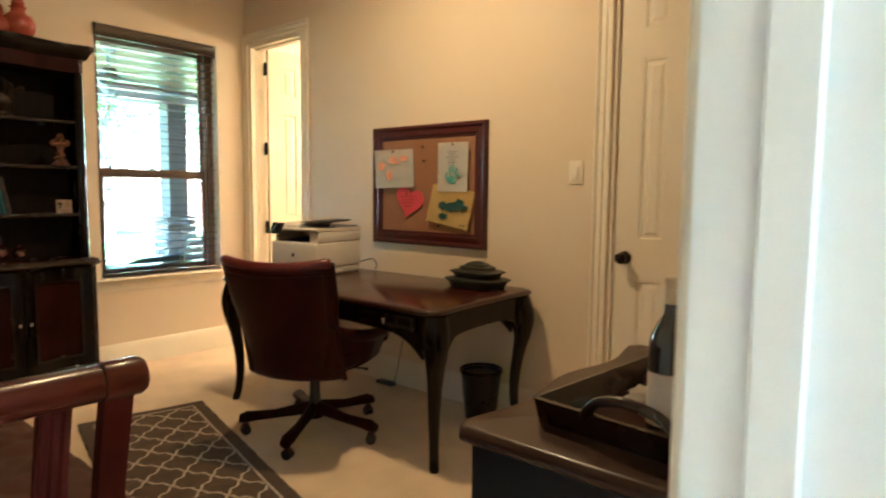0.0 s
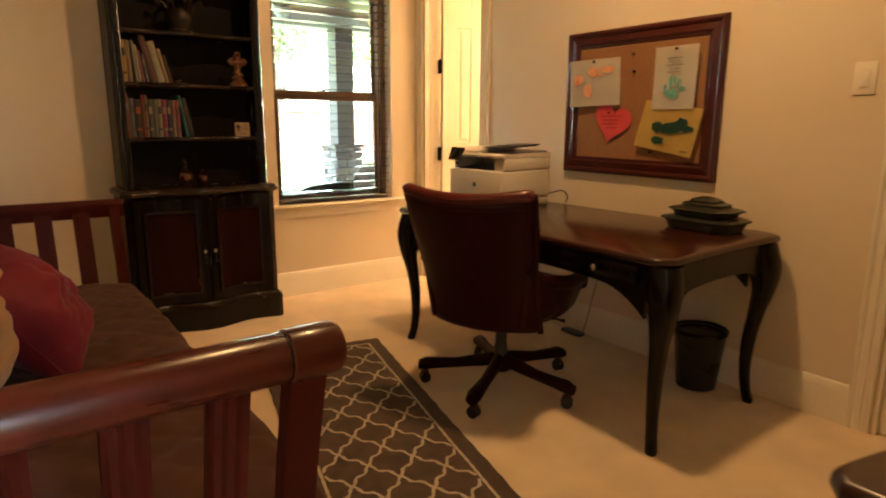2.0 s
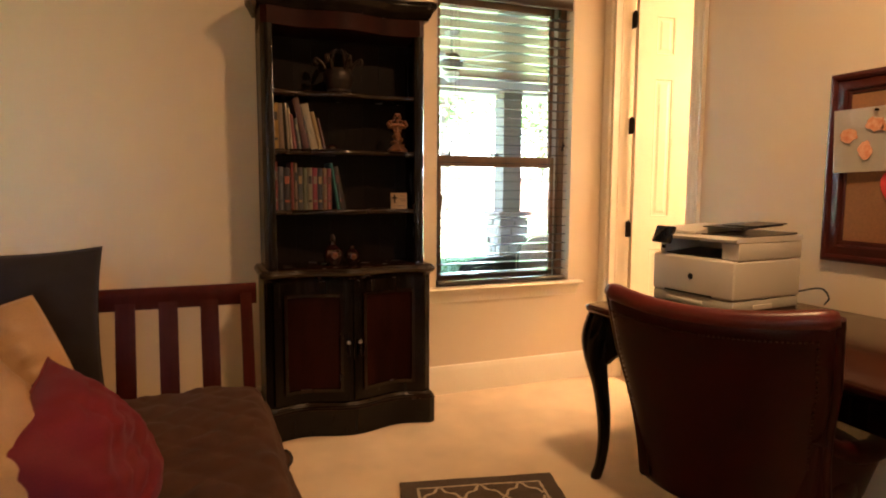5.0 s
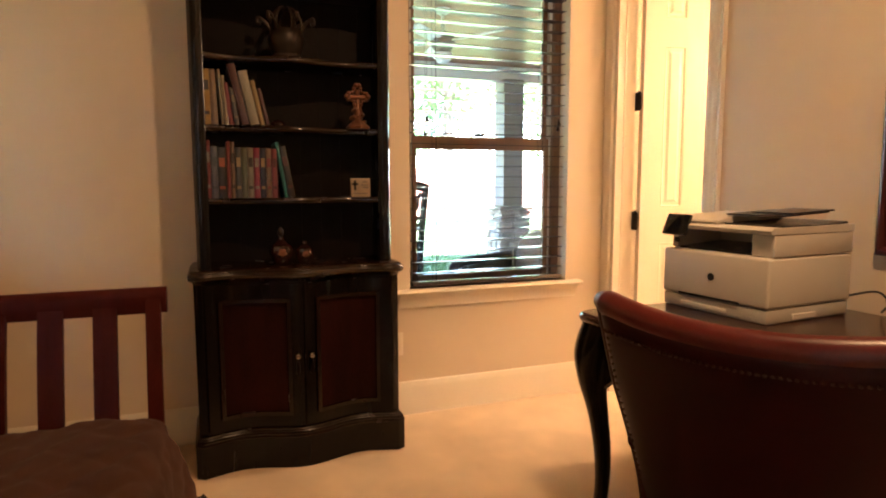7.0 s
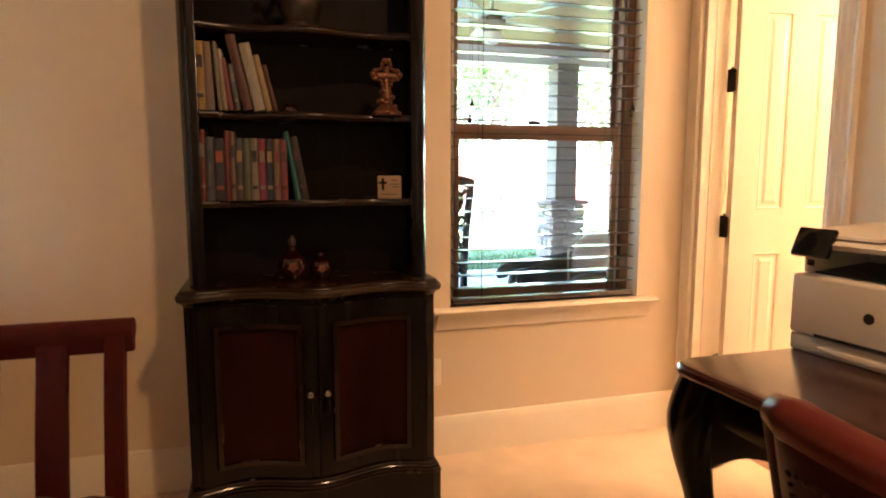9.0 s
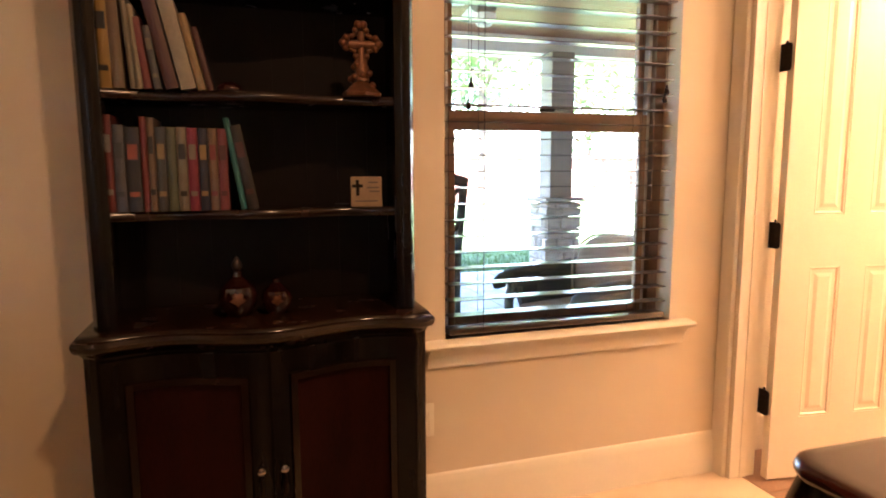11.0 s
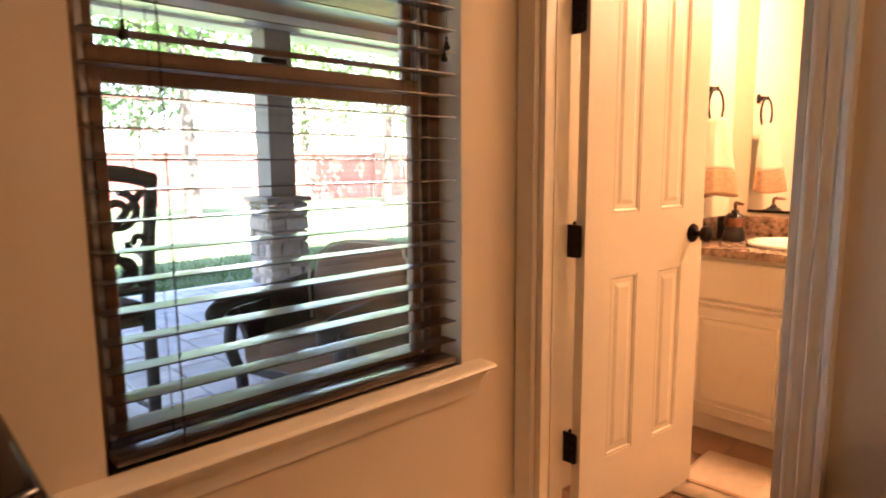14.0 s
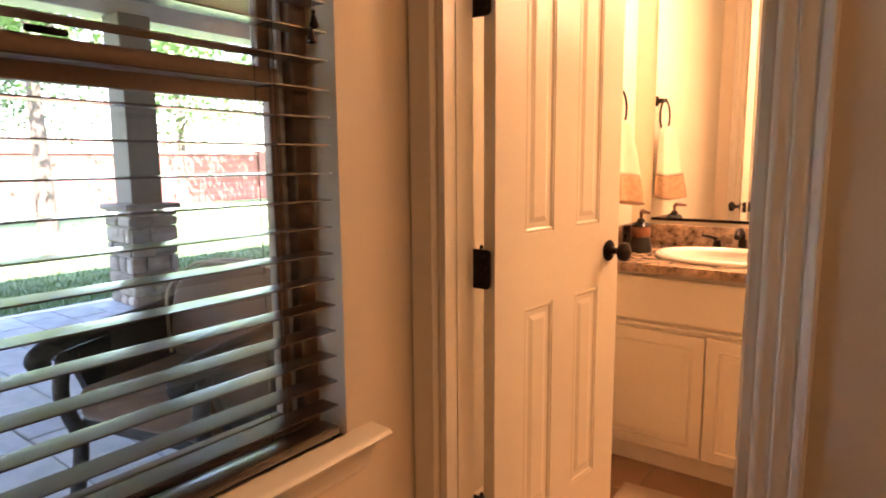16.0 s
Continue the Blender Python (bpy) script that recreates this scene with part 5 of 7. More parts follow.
for k in range(5):
    a0 = math.radians(-12.5 + 72 * k)
    c, s = math.cos(a0), math.sin(a0)
    prof = [(0.03, 0.130, 0.026, 0.034), (0.11, 0.118, 0.026, 0.029), (0.20, 0.104, 0.025, 0.023), (0.29, 0.098, 0.029, 0.025), (0.345, 0.094, 0.033, 0.029), (0.378, 0.086, 0.027, 0.022)]
    rings = []
    for r, z, w, h in prof:
        rings.append([(r * c - math.sin(a0) * w * math.cos(q) * 1.0, r * s + math.cos(a0) * w * math.cos(q), z + h * math.sin(q)) for q in (i * math.tau / 12 for i in range(12))])
    leg = part("base_leg", loft(B(), rings), M_PANELW, chair)
    cx, cy = 0.350 * c, 0.350 * s
    for off in (-0.012, 0.012):
        bm = lathe(B(), [(0.001, -0.007), (0.024, -0.007), (0.026, -0.004), (0.026, 0.004), (0.024, 0.007), (0.001, 0.007)], 20)
        bmesh.ops.rotate(bm, verts=bm.verts[:], matrix=Matrix.Rotation(radians(90), 3, "X") )
        bmesh.ops.rotate(bm, verts=bm.verts[:], matrix=Matrix.Rotation(a0 + 0.5 + k, 3, "Z"))
        d = Vector((0, off, 0))
        d.rotate(Euler((0, 0, a0 + 0.5 + k)))
        bmesh.ops.translate(bm, verts=bm.verts[:], vec=(cx + d.x, cy + d.y, 0.0265))
        part("caster_wheel", bm, M_BLACKPL, leg, "black twin caster wheel")
    part("caster_cap", lathe(B(), [(0.006, 0.03), (0.020, 0.045), (0.018, 0.058), (0.007, 0.062), (0.006, 0.075)], 12, (cx, cy, 0)), M_NAIL, leg, "dull brass caster cap")

# ---- rug ----
RA = math.atan2(-0.39, 1.61)
rug = thing("area_rug", pose(-3.449, 2.163, 0.0005, 0, 0, math.degrees(RA)), "grey-brown rug with a cream trellis pattern and dark border", "rug")
RL, RW = 2.25, 0.318
bm = B()
nx, ny = 90, 14
def rug_top(x, y):
    return 0.011 + 0.0012 * math.sin(x * 9 + y * 4) + 0.0008 * math.sin(x * 23 - y * 17)
g = [[bm.verts.new((RL * i / nx + 0.003 * math.sin(j * 2.1) * (i in (0, nx)), -RW + 2 * RW * j / ny + 0.002 * math.sin(i * 1.3) * (j in (0, ny)), rug_top(RL * i / nx, -RW + 2 * RW * j / ny))) for j in range(ny + 1)] for i in range(nx + 1)]
for i in range(nx):
    for j in range(ny):
        bm.faces.new((g[i][j], g[i + 1][j], g[i + 1][j + 1], g[i][j + 1]))
ext = bmesh.ops.extrude_face_region(bm, geom=bm.faces[:])
for v in (q for q in ext["geom"] if isinstance(q, bmesh.types.BMVert)):
    v.co.z = 0.0
part("rug_field", bm, M_RUG, rug)
bm = B()
BD = 0.062
for x0, x1, y0, y1 in ((0.002, RL - 0.002, -RW + 0.002, -RW + BD), (0.002, RL - 0.002, RW - BD, RW - 0.002), (0.002, BD, -RW + BD, RW - BD), (RL - BD, RL - 0.002, -RW + BD, RW - BD)):
    n = max(2, int((x1 - x0) / 0.025))
    for i in range(n):
        xa, xb = x0 + (x1 - x0) * i / n, x0 + (x1 - x0) * (i + 1) / n
        m_ = max(1, int((y1 - y0) / 0.045))
        for j in range(m_):
            ya, yb = y0 + (y1 - y0) * j / m_, y0 + (y1 - y0) * (j + 1) / m_
            bm.faces.new([bm.verts.new((p, q, rug_top(p, q) + 0.0016)) for p, q in ((xa, ya), (xb, ya), (xb, yb), (xa, yb))])
bmesh.ops.remove_doubles(bm, verts=bm.verts[:], dist=0.0003)
part("border", bm, M_RUGB, rug, "dark plain border", clean=False)


def ribbon(bm, pts, w):
    """A flat strip of cream pile along a line on the rug."""
    prev = None
    for i, p in enumerate(pts):
        q = pts[min(i + 1, len(pts) - 1)]
        r = pts[max(i - 1, 0)]
        d = Vector((q[0] - r[0], q[1] - r[1])).normalized()
        nrm = Vector((-d.y, d.x)) * w / 2 * (1 + 0.30 * math.sin(i * 3.7) + 0.22 * noise.noise(Vector((p[0] * 160, p[1] * 160, 0))))
        cur = [bm.verts.new((p[0] + s * nrm.x, p[1] + s * nrm.y, rug_top(*p) + 0.0030)) for s in (-1, 1)]
        if prev:
            bm.faces.new((prev[0], cur[0], cur[1], prev[1]))
        prev = cur


bm = B()
X0, X1, Y0, Y1 = BD + 0.006, RL - BD - 0.006, -RW + BD + 0.006, RW - BD - 0.006
for p, q in (((X0, Y0), (X1, Y0)), ((X0, Y1), (X1, Y1)), ((X0, Y0), (X0, Y1)), ((X1, Y0), (X1, Y1))):
    n = int(math.dist(p, q) / 0.02)
    ribbon(bm, [(p[0] + (q[0] - p[0]) * i / n, p[1] + (q[1] - p[1]) * i / n) for i in range(n + 1)], 0.011)
part("border_line", bm, M_RUGL, rug, "thin cream border line", clean=False)
# trellis: stepped curving diagonals that meet in a lattice
CELLX, CELLY = 0.212, 0.166
def trellis_line(run):
    bm = B()
    ribbon(bm, run, 0.0115)
    part("trellis_line", bm, M_RUGL, rug, clean=False)


for s in (-1, 1):
    for k in range(-6, 18):
        run_ = []
        n = 260
        for i in range(n + 1):
            t = -2 + 16 * i / n
            wob = -0.034 * math.sin(t * 4 * math.pi) + 0.030 * math.sin(t * 8 * math.pi)
            u = (k + t - wob * 0.62) * CELLX / 1.0
            v = s * (t + wob * 0.62 - 4) * CELLY
            x, yv = X0 + u * 1.0, v
            if X0 < x < X1 and Y0 < yv < Y1:
                run_.append((x, yv))
            elif len(run_) > 2:
                trellis_line(run_)
                run_ = []
            else:
                run_ = []
        if len(run_) > 2:
            trellis_line(run_)

# ---- daybed ----
AX0, AX1, AYF, AYB = -1.41, -3.752, 1.300, 0.295
bed = thing("daybed", (AX0, AYB, 0), "cherry wood daybed with slatted scrolled arms", "daybed")
TOPZ = 0.835


def arm(x, s, AYF):
    """One end of the daybed; s: the way it leans outwards."""
    r = 0.040
    bm = B()
    ys = [AYB - 0.03, AYB - 0.025, AYF - 0.062, AYF - 0.058, AYF - 0.056, AYF - 0.052, AYF + 0.022, AYF + 0.033, AYF + 0.036]
    rr = [r - 0.006, r, r, r - 0.002, r - 0.002, r + 0.003, r + 0.003, r - 0.003, r - 0.016]
    tube(bm, [(x - AX0, yy - AYB, TOPZ) for yy in ys], rr, 28, 1.0)
    if s < 0:
        bm.clear()
        sect = [(-0.012, -0.080), (0.016, -0.080), (0.020, -0.055), (0.024, -0.03), (0.020, -0.008), (0.008, 0.0), (-0.010, 0.0), (-0.026, -0.008), (-0.034, -0.022), (-0.034, -0.036), (-0.020, -0.046), (-0.012, -0.06)]
        extrude(bm, [(x - AX0 + p, TOPZ - 0.002 + q) for p, q in sect], "y", -0.02, AYF - AYB + 0.012)
        return_rail = part("scroll_rail", bm, M_CHERRY, bed, "flat board rail with a rolled top", sharp=50)
    else:
        return_rail = None
    rail = return_rail or part("scroll_rail", bm, M_CHERRYX, bed, "round glossy top rail with a collar")
    if s > 0:
        part("collar_line", tube(B(), [(x - AX0, AYF - 0.0575 - AYB, TOPZ), (x - AX0, AYF - 0.0545 - AYB, TOPZ)], r - 0.0005, 28), M_BLACKW, rail, "dark groove")
    def curve(z):
        t = (TOPZ - 0.02 - z) / 0.75
        return x - s * 0.115 * math.sin(min(1, t * 1.15) * math.pi / 2) - AX0 + s * 0.0
    zs = [TOPZ - 0.018, 0.76, 0.70, 0.62, 0.54, 0.46, 0.38, 0.32]
    # wide posts at the two ends
    for yc, w in ((AYF - (0.022 if s > 0 else 0.028), 0.030 if s > 0 else 0.022), (AYB + 0.02, 0.030)):
        rings = []
        for z in zs + [0.2, 0.1, 0.0]:
            cx = curve(z)
            t = 0.019 + 0.010 * max(0, (0.45 - z))
            rings.append([(cx - t, yc - w - AYB, z), (cx + t, yc - w - AYB, z), (cx + t, yc + w - AYB, z), (cx - t, yc + w - AYB, z)])
        part("post", loft(B(), rings[::-1]), M_CHERRY, bed)
    # fluted slats
    n = 6
    for k in range(n):
        yc = AYF - (0.143 + k * 0.14 if s > 0 else 0.164 + k * 0.146)
        w = 0.031 if s > 0 else 0.033
        sect = []
        for i in range(13):
            u = -1 + 2 * i / 12
            sect.append((0.011 - (0.0045 if s > 0 else 0.0006) * (0.5 + 0.5 * math.cos(u * math.pi * 3)) * (abs(u) < 0.95), u * w))
        sect += [(-p, q) for p, q in sect[::-1]]
        rings = []
        for z in zs:
            cx = curve(z)
            rings.append([(cx + p, yc + q - AYB, z) for p, q in sect])
        part("slat", loft(B(), rings[::-1]), M_CHERRY, bed)
    part("bottom_rail", box(B(), (curve(0.30) - 0.022, 0.05, 0.245), (curve(0.30) + 0.022, AYF - AYB - 0.055, 0.325), 0.006, 2), M_CHERRYX, bed)
    return rail


arm(AX0, 1, 1.232)
arm(AX1, -1, 1.315)
part("front_rail", box(B(), (AX1 - AX0 + 0.13, AYF - AYB - 0.05, 0.20), (-0.13, AYF - AYB - 0.02, 0.36), 0.006, 2), M_CHERRY, bed)
part("back_top_rail", tube(B(), [(AX1 - AX0 + 0.06, 0.0, 0.86), (-0.06, 0.0, 0.86)], 0.034, 20), M_CHERRY, bed)
part("back_rail", box(B(), (AX1 - AX0 + 0.12, -0.015, 0.26), (-0.12, 0.015, 0.36), 0.004), M_CHERRY, bed, smooth=False)
slat_b = None
for k in range(14):
    px = AX1 - AX0 + 0.22 + k * 0.145
    if slat_b is None:
        slat_b = part("back_slat", box(B(), (-0.028, -0.010, 0.36), (0.028, 0.010, 0.835), 0.003), M_CHERRY, bed)
        slat_b.matrix_local = Matrix.Translation((px, 0, 0))
    else:
        share(slat_b, bed, Matrix.Translation((px, 0, 0)))

# mattress with its quilted cover, hanging over the front
MX0, MX1, MY0, MY1, MZ = -3.615, -1.545, 0.345, 1.325, 0.480
quilt = thing("quilt", ((MX0 + MX1) / 2, (MY0 + MY1) / 2, 0.15), "brown quilted coverlet spread over the daybed mattress", "quilt")
bm = B()
nx, ny = 170, 110
prof = []
arc = 0.06
for j in range(ny + 1):
    t = j / ny
    L = (MY1 - MY0) + 0.33
    d = t * L
    flat = MY1 - MY0 - arc
    if d < flat:
        prof.append((MY0 + d, MZ))
    elif d < flat + arc * math.pi / 2:
        q = (d - flat) / arc
        prof.append((MY0 + flat + arc * math.sin(q), MZ - arc + arc * math.cos(q)))
    else:
        e = d - flat - arc * math.pi / 2
        prof.append((MY1 + 0.004 + 0.24 * e, MZ - arc - e))
g = []
for i in range(nx + 1):
    row = []
    for j, (yy, zz) in enumerate(prof):
        x = MX0 + (MX1 - MX0) * i / nx
        edge = min(x - MX0, MX1 - x)
        drop = -0.05 * max(0, 1 - edge / 0.09) ** 2
        run = j / ny * 1.27
        bend = 0.02 * math.sin(run * 9 + x * 4)
        u, v = (x + run + bend) * math.pi / 0.17, (x - run + bend) * math.pi / 0.17
        puff = 0.009 * (abs(math.sin(u)) ** 0.4 * abs(math.sin(v)) ** 0.4)
        wr = 0.012 * noise.noise(Vector((x * 7, run * 6, 3))) + 0.008 * noise.noise(Vector((x * 14 + run * 9, run * 22, 1)))
        hang = max(0, MZ - arc - zz)
        fold = 0.022 * hang / 0.3 * math.sin(x * 16 + 2 * math.sin(x * 5))
        row.append(bm.verts.new((x - quilt.location.x, yy + fold + (puff + wr) * (hang > 0) - quilt.location.y, max(0.18, zz + drop + (puff + wr) * (hang <= 0)) - 0.15)))
    g.append(row)
for i in range(nx):
    for j in range(ny):
        bm.faces.new((g[i][j], g[i + 1][j], g[i + 1][j + 1], g[i][j + 1]))
hem = [row[-1].co.copy() for row in g]
qo = part("cover", bm, M_QUILT, quilt, sharp=180)
part("hem", tube(B(), hem[::3], 0.006, 6), M_BROWNP, quilt, "dark bound hem of the quilt")
mattress = thing("mattress", ((MX0 + MX1) / 2, 0.8, 0.24), "dark covered mattress under the quilt", "mattress")
part("block", box(B(), (-1.02, -0.45, 0.0), (1.02, 0.42, 0.215), 0.03, 3), M_BROWNP, mattress)
part("slat_base", box(B(), (-1.02, -0.45, -0.03), (1.02, 0.44, -0.002)), M_CHERRY, mattress, smooth=False)


def pillow(name, m, w, h, t, material, label, seed, pinch=0.10, crease=1.0, soft=0.03):
    """A soft cushion with pointed corners and creases."""
    ob = thing(name, m, label, "pillow", "pillows on the daybed")
    bm = B()
    n = 34
    sides = []
    for s in (-1, 1):
        g = []
        for j in range(n + 1):
            row = []
            for i in range(n + 1):
                u, v = -1 + 2 * i / n, -1 + 2 * j / n
                bulge = ((1 - abs(u) ** 2.5) * (1 - abs(v) ** 2.5)) ** 0.52
                bulge *= 1 - 0.25 * abs(u * v)
                pull = (1 - pinch * (1 - abs(v) ** 2.2) * abs(u) ** 3) * (1 - soft * (u * v) ** 2)
                pull2 = (1 - pinch * (1 - abs(u) ** 2.2) * abs(v) ** 3) * (1 - soft * (u * v) ** 2)
                wr = crease * (0.014 * noise.noise(Vector((u * 2.2 + seed, v * 2.2, s * 3))) + 0.008 * noise.noise(Vector((u * 3 + seed, v * 7, s))) - 0.007 * max(0, 1 - 7 * abs(noise.noise(Vector((u * 1.6 + seed, v * 2.6 + u, s * 5)))) ))
                row.append((u * w / 2 * pull, s * (t / 2 * bulge + 0.001) + wr * bulge, v * h / 2 * pull2 - 0.02 * (1 - v) * 0))
            g.append(row)
        sides.append(g)
    vs = [[[bm.verts.new(p) for p in row] for row in g] for g in sides]
    for k, g in enumerate(vs):
        for j in range(n):
            for i in range(n):
                q = (g[j][i], g[j][i + 1], g[j + 1][i + 1], g[j + 1][i])
                bm.faces.new(q if k == 0 else q[::-1])
    bmesh.ops.remove_doubles(bm, verts=bm.verts[:], dist=0.004)
    part("cushion", bm, material, ob, sharp=180)
    edge = [(-w / 2, -h / 2), (w / 2, -h / 2), (w / 2, h / 2), (-w / 2, h / 2)]
    line = []
    for c in range(4):
        (x0, z0), (x1, z1) = edge[c], edge[(c + 1) % 4]
        for k in range(14):
            q = k / 14
            u = (x0 + (x1 - x0) * q) / (w / 2)
            v = (z0 + (z1 - z0) * q) / (h / 2)
            cs = 1 - soft * (u * v) ** 2
            line.append((cs * u * w / 2 * (1 - pinch * (1 - abs(v) ** 2.2) * abs(u) ** 3), 0, cs * v * h / 2 * (1 - pinch * (1 - abs(u) ** 2.2) * abs(v) ** 3)))
    line.append(line[0])
    part("seam", tube(B(), line, 0.0026, 6), material, ob)
    return ob


pillow("euro_sham", pose(-3.43, 0.560, 0.750, -13, 0, 96), 0.56, 0.56, 0.20, M_BROWNP, "large dark brown pillow leaning on the daybed's arm", 2.0)
pillow("brown_pillow", pose(-2.93, 0.445, 0.715, -14, 6, 118), 0.46, 0.46, 0.15, M_PANELF, "reddish brown pillow behind the tan ones", 5.0)
pillow("tan_pillow", pose(-3.02, 0.600, 0.675, -20, -20, 104), 0.45, 0.44, 0.24, M_TANP, "tan satin pillow leaning on the brown one", 7.0, 0.05, 1.8, 0.08)
pillow("tan_pillow", pose(-2.50, 0.690, 0.712, 20, 8, -4), 0.48, 0.47, 0.32, M_TANP, "tan satin pillow beside the red one", 9.0, 0.05, 1.7, 0.08)
pillow("red_pillow", pose(-2.57, 0.895, 0.660, 33, 14, -9), 0.36, 0.36, 0.23, M_REDP, "plain red throw pillow leaning in front", 11.0, 0.09, 1.3, 0.0)

# ---- chest of drawers with tray and bottle ----
dresser = thing("dresser", (-0.494, 2.135, 0), "black chest of drawers with a wavy brown top", "dresser")
HL, DF = 0.485, 0.325


def dress_ring(inset, z, base=0.0):
    pts = [(0.298, -HL + inset, z)]
    n = 30
    for i in range(n + 1):
        y = -HL + inset + (2 * HL - 2 * inset) * i / n
        u = y / HL
        x = -DF + inset + base + 0.018 * math.cos(u * math.pi * 2.0) * -1 + (0.03 * max(0, abs(u) - 0.92) / 0.08)
        pts.append((x, y, z))
    pts.append((0.298, HL - inset, z))
    return pts


part("top", loft(B(), [dress_ring(i, z) for i, z in ((0.022, 0.715), (0.012, 0.718), (0.004, 0.724), (0.0, 0.733), (0.002, 0.745), (0.008, 0.752), (0.016, 0.755))]), mat("brown_dresser_top", (0.034, 0.0125, 0.006), 0.34, var=0.3, scale=4, stretch=(5, 0.8, 5), bump=0.03, coat=0.1, spec=0.35), dresser, "satin brown wooden top", sharp=45)
part("carcass", loft(B(), [dress_ring(0.035, z) for z in (0.10, 0.714)]), M_BLACKW, dresser)
part("base", loft(B(), [dress_ring(i, z) for i, z in ((0.020, 0.0), (0.018, 0.08), (0.030, 0.10))]), M_BLACKW, dresser)
for z0, z1 in ((0.125, 0.305), (0.320, 0.500), (0.515, 0.695)):
    rings = []
    for z in (z0, z1):
        r = [p for p in dress_ring(0.030, z)][2:-2]
        rings.append([(p[0] - 0.002, p[1], p[2]) for p in r] + [(p[0] + 0.02, p[1], p[2]) for p in r[::-1]])
    d = part("drawer", loft(B(), rings), M_BLACKW, dresser)
    for yk in (-0.24, 0.24):
        bm = lathe(B(), [(0.001, 0), (0.008, 0), (0.007, 0.010), (0.016, 0.018), (0.015, 0.026), (0.001, 0.030)], 16)
        bmesh.ops.rotate(bm, verts=bm.verts[:], matrix=Matrix.Rotation(radians(-90), 3, "Y"))
        bmesh.ops.translate(bm, verts=bm.verts[:], vec=(-DF + 0.02, yk, (z0 + z1) / 2))
        part("drawer_knob", bm, M_BRONZE, d)

tray = thing("serving_tray", pose(-0.445, 2.03, 0.7552, 0, 0, -6), "dark wooden serving tray with arched handles", "tray")
TW, TD = 0.20, 0.27
part("tray_floor", box(B(), (-TW, -TD, 0.0), (TW, TD, 0.008)), M_PANELW, tray, smooth=False)
for s in (-1, 1):
    part("long_side", extrude(B(), [(s * TW, 0.0), (s * (TW + 0.022), 0.060), (s * (TW + 0.012), 0.062), (s * (TW - 0.012), 0.008)], "y", -TD - 0.01, TD + 0.01), M_EDGEW, tray)
    bm = extrude(B(), [(s * TD, 0.0), (s * (TD + 0.022), 0.058), (s * (TD + 0.012), 0.060), (s * (TD - 0.012), 0.008)], "x", -TW - 0.02, TW + 0.02)
    part("short_side", bm, M_EDGEW, tray)
    part("handle", tube(B(), bez([(-0.10, s * (TD + 0.016), 0.050), (-0.065, s * (TD + 0.022), 0.088), (0.0, s * (TD + 0.026), 0.102), (0.065, s * (TD + 0.022), 0.088), (0.10, s * (TD + 0.016), 0.050)], 6), 0.011, 10), M_EDGEW, tray, "arched wooden handle")

M_BOTTLE = mat("dark_bottle_glass", (0.010, 0.008, 0.007), 0.08, var=0.2, scale=6, bump=0, coat=0.6, rvar=0.03)
M_FOIL = mat("cream_foil", (0.50, 0.40, 0.25), 0.35, var=0.12, scale=30, bump=0.1)
M_LABEL = mat("pale_paper_label", (0.55, 0.47, 0.36), 0.75, var=0.1, scale=20, bump=0.08)
bottle = thing("wine_bottle", Matrix.Translation((-0.430, 1.820, 0.7634)) @ Matrix.Scale(1.06, 4), "dark wine bottle with a pale label and foil neck", "bottle")
part("bottle_glass", lathe(B(), [(0.030, 0), (0.037, 0.003), (0.038, 0.012), (0.038, 0.185), (0.035, 0.205), (0.024, 0.228), (0.0150, 0.245), (0.0128, 0.275), (0.0125, 0.300), (0.001, 0.301)], 36), M_BOTTLE, bottle)
part("foil", lathe(B(), [(0.0148, 0.262), (0.0136, 0.270), (0.0132, 0.298), (0.0146, 0.300), (0.0146, 0.308), (0.013, 0.310), (0.001, 0.3105)], 28), M_FOIL, bottle, "cream foil capsule")
bm = B()
ring0, ring1 = [], []
for k in range(27):
    a = math.radians(160 + 200 * k / 26)
    ring0.append((0.0384 * math.cos(a), 0.0384 * math.sin(a), 0.045))
    ring1.append((0.0384 * math.cos(a), 0.0384 * math.sin(a), 0.140))
loft(bm, [ring0, ring1], closed=False)
part("label", bm, M_LABEL, bottle, "pale printed label")
cup = thing("steel_cup", (-0.400, 2.10, 0.7634), "grey ribbed cup standing in the tray", "cup")
part("cup_wall", lathe(B(), [(0.030, 0), (0.034, 0.003), (0.039, 0.085), (0.040, 0.088), (0.036, 0.087), (0.031, 0.006), (0.001, 0.006)], 30, wave=lambda a, h: 1 + 0.012 * math.cos(15 * a)), mat("brushed_pewter", (0.40, 0.36, 0.31), 0.42, metal=0.55, var=0.15, scale=20, bump=0.05), cup)
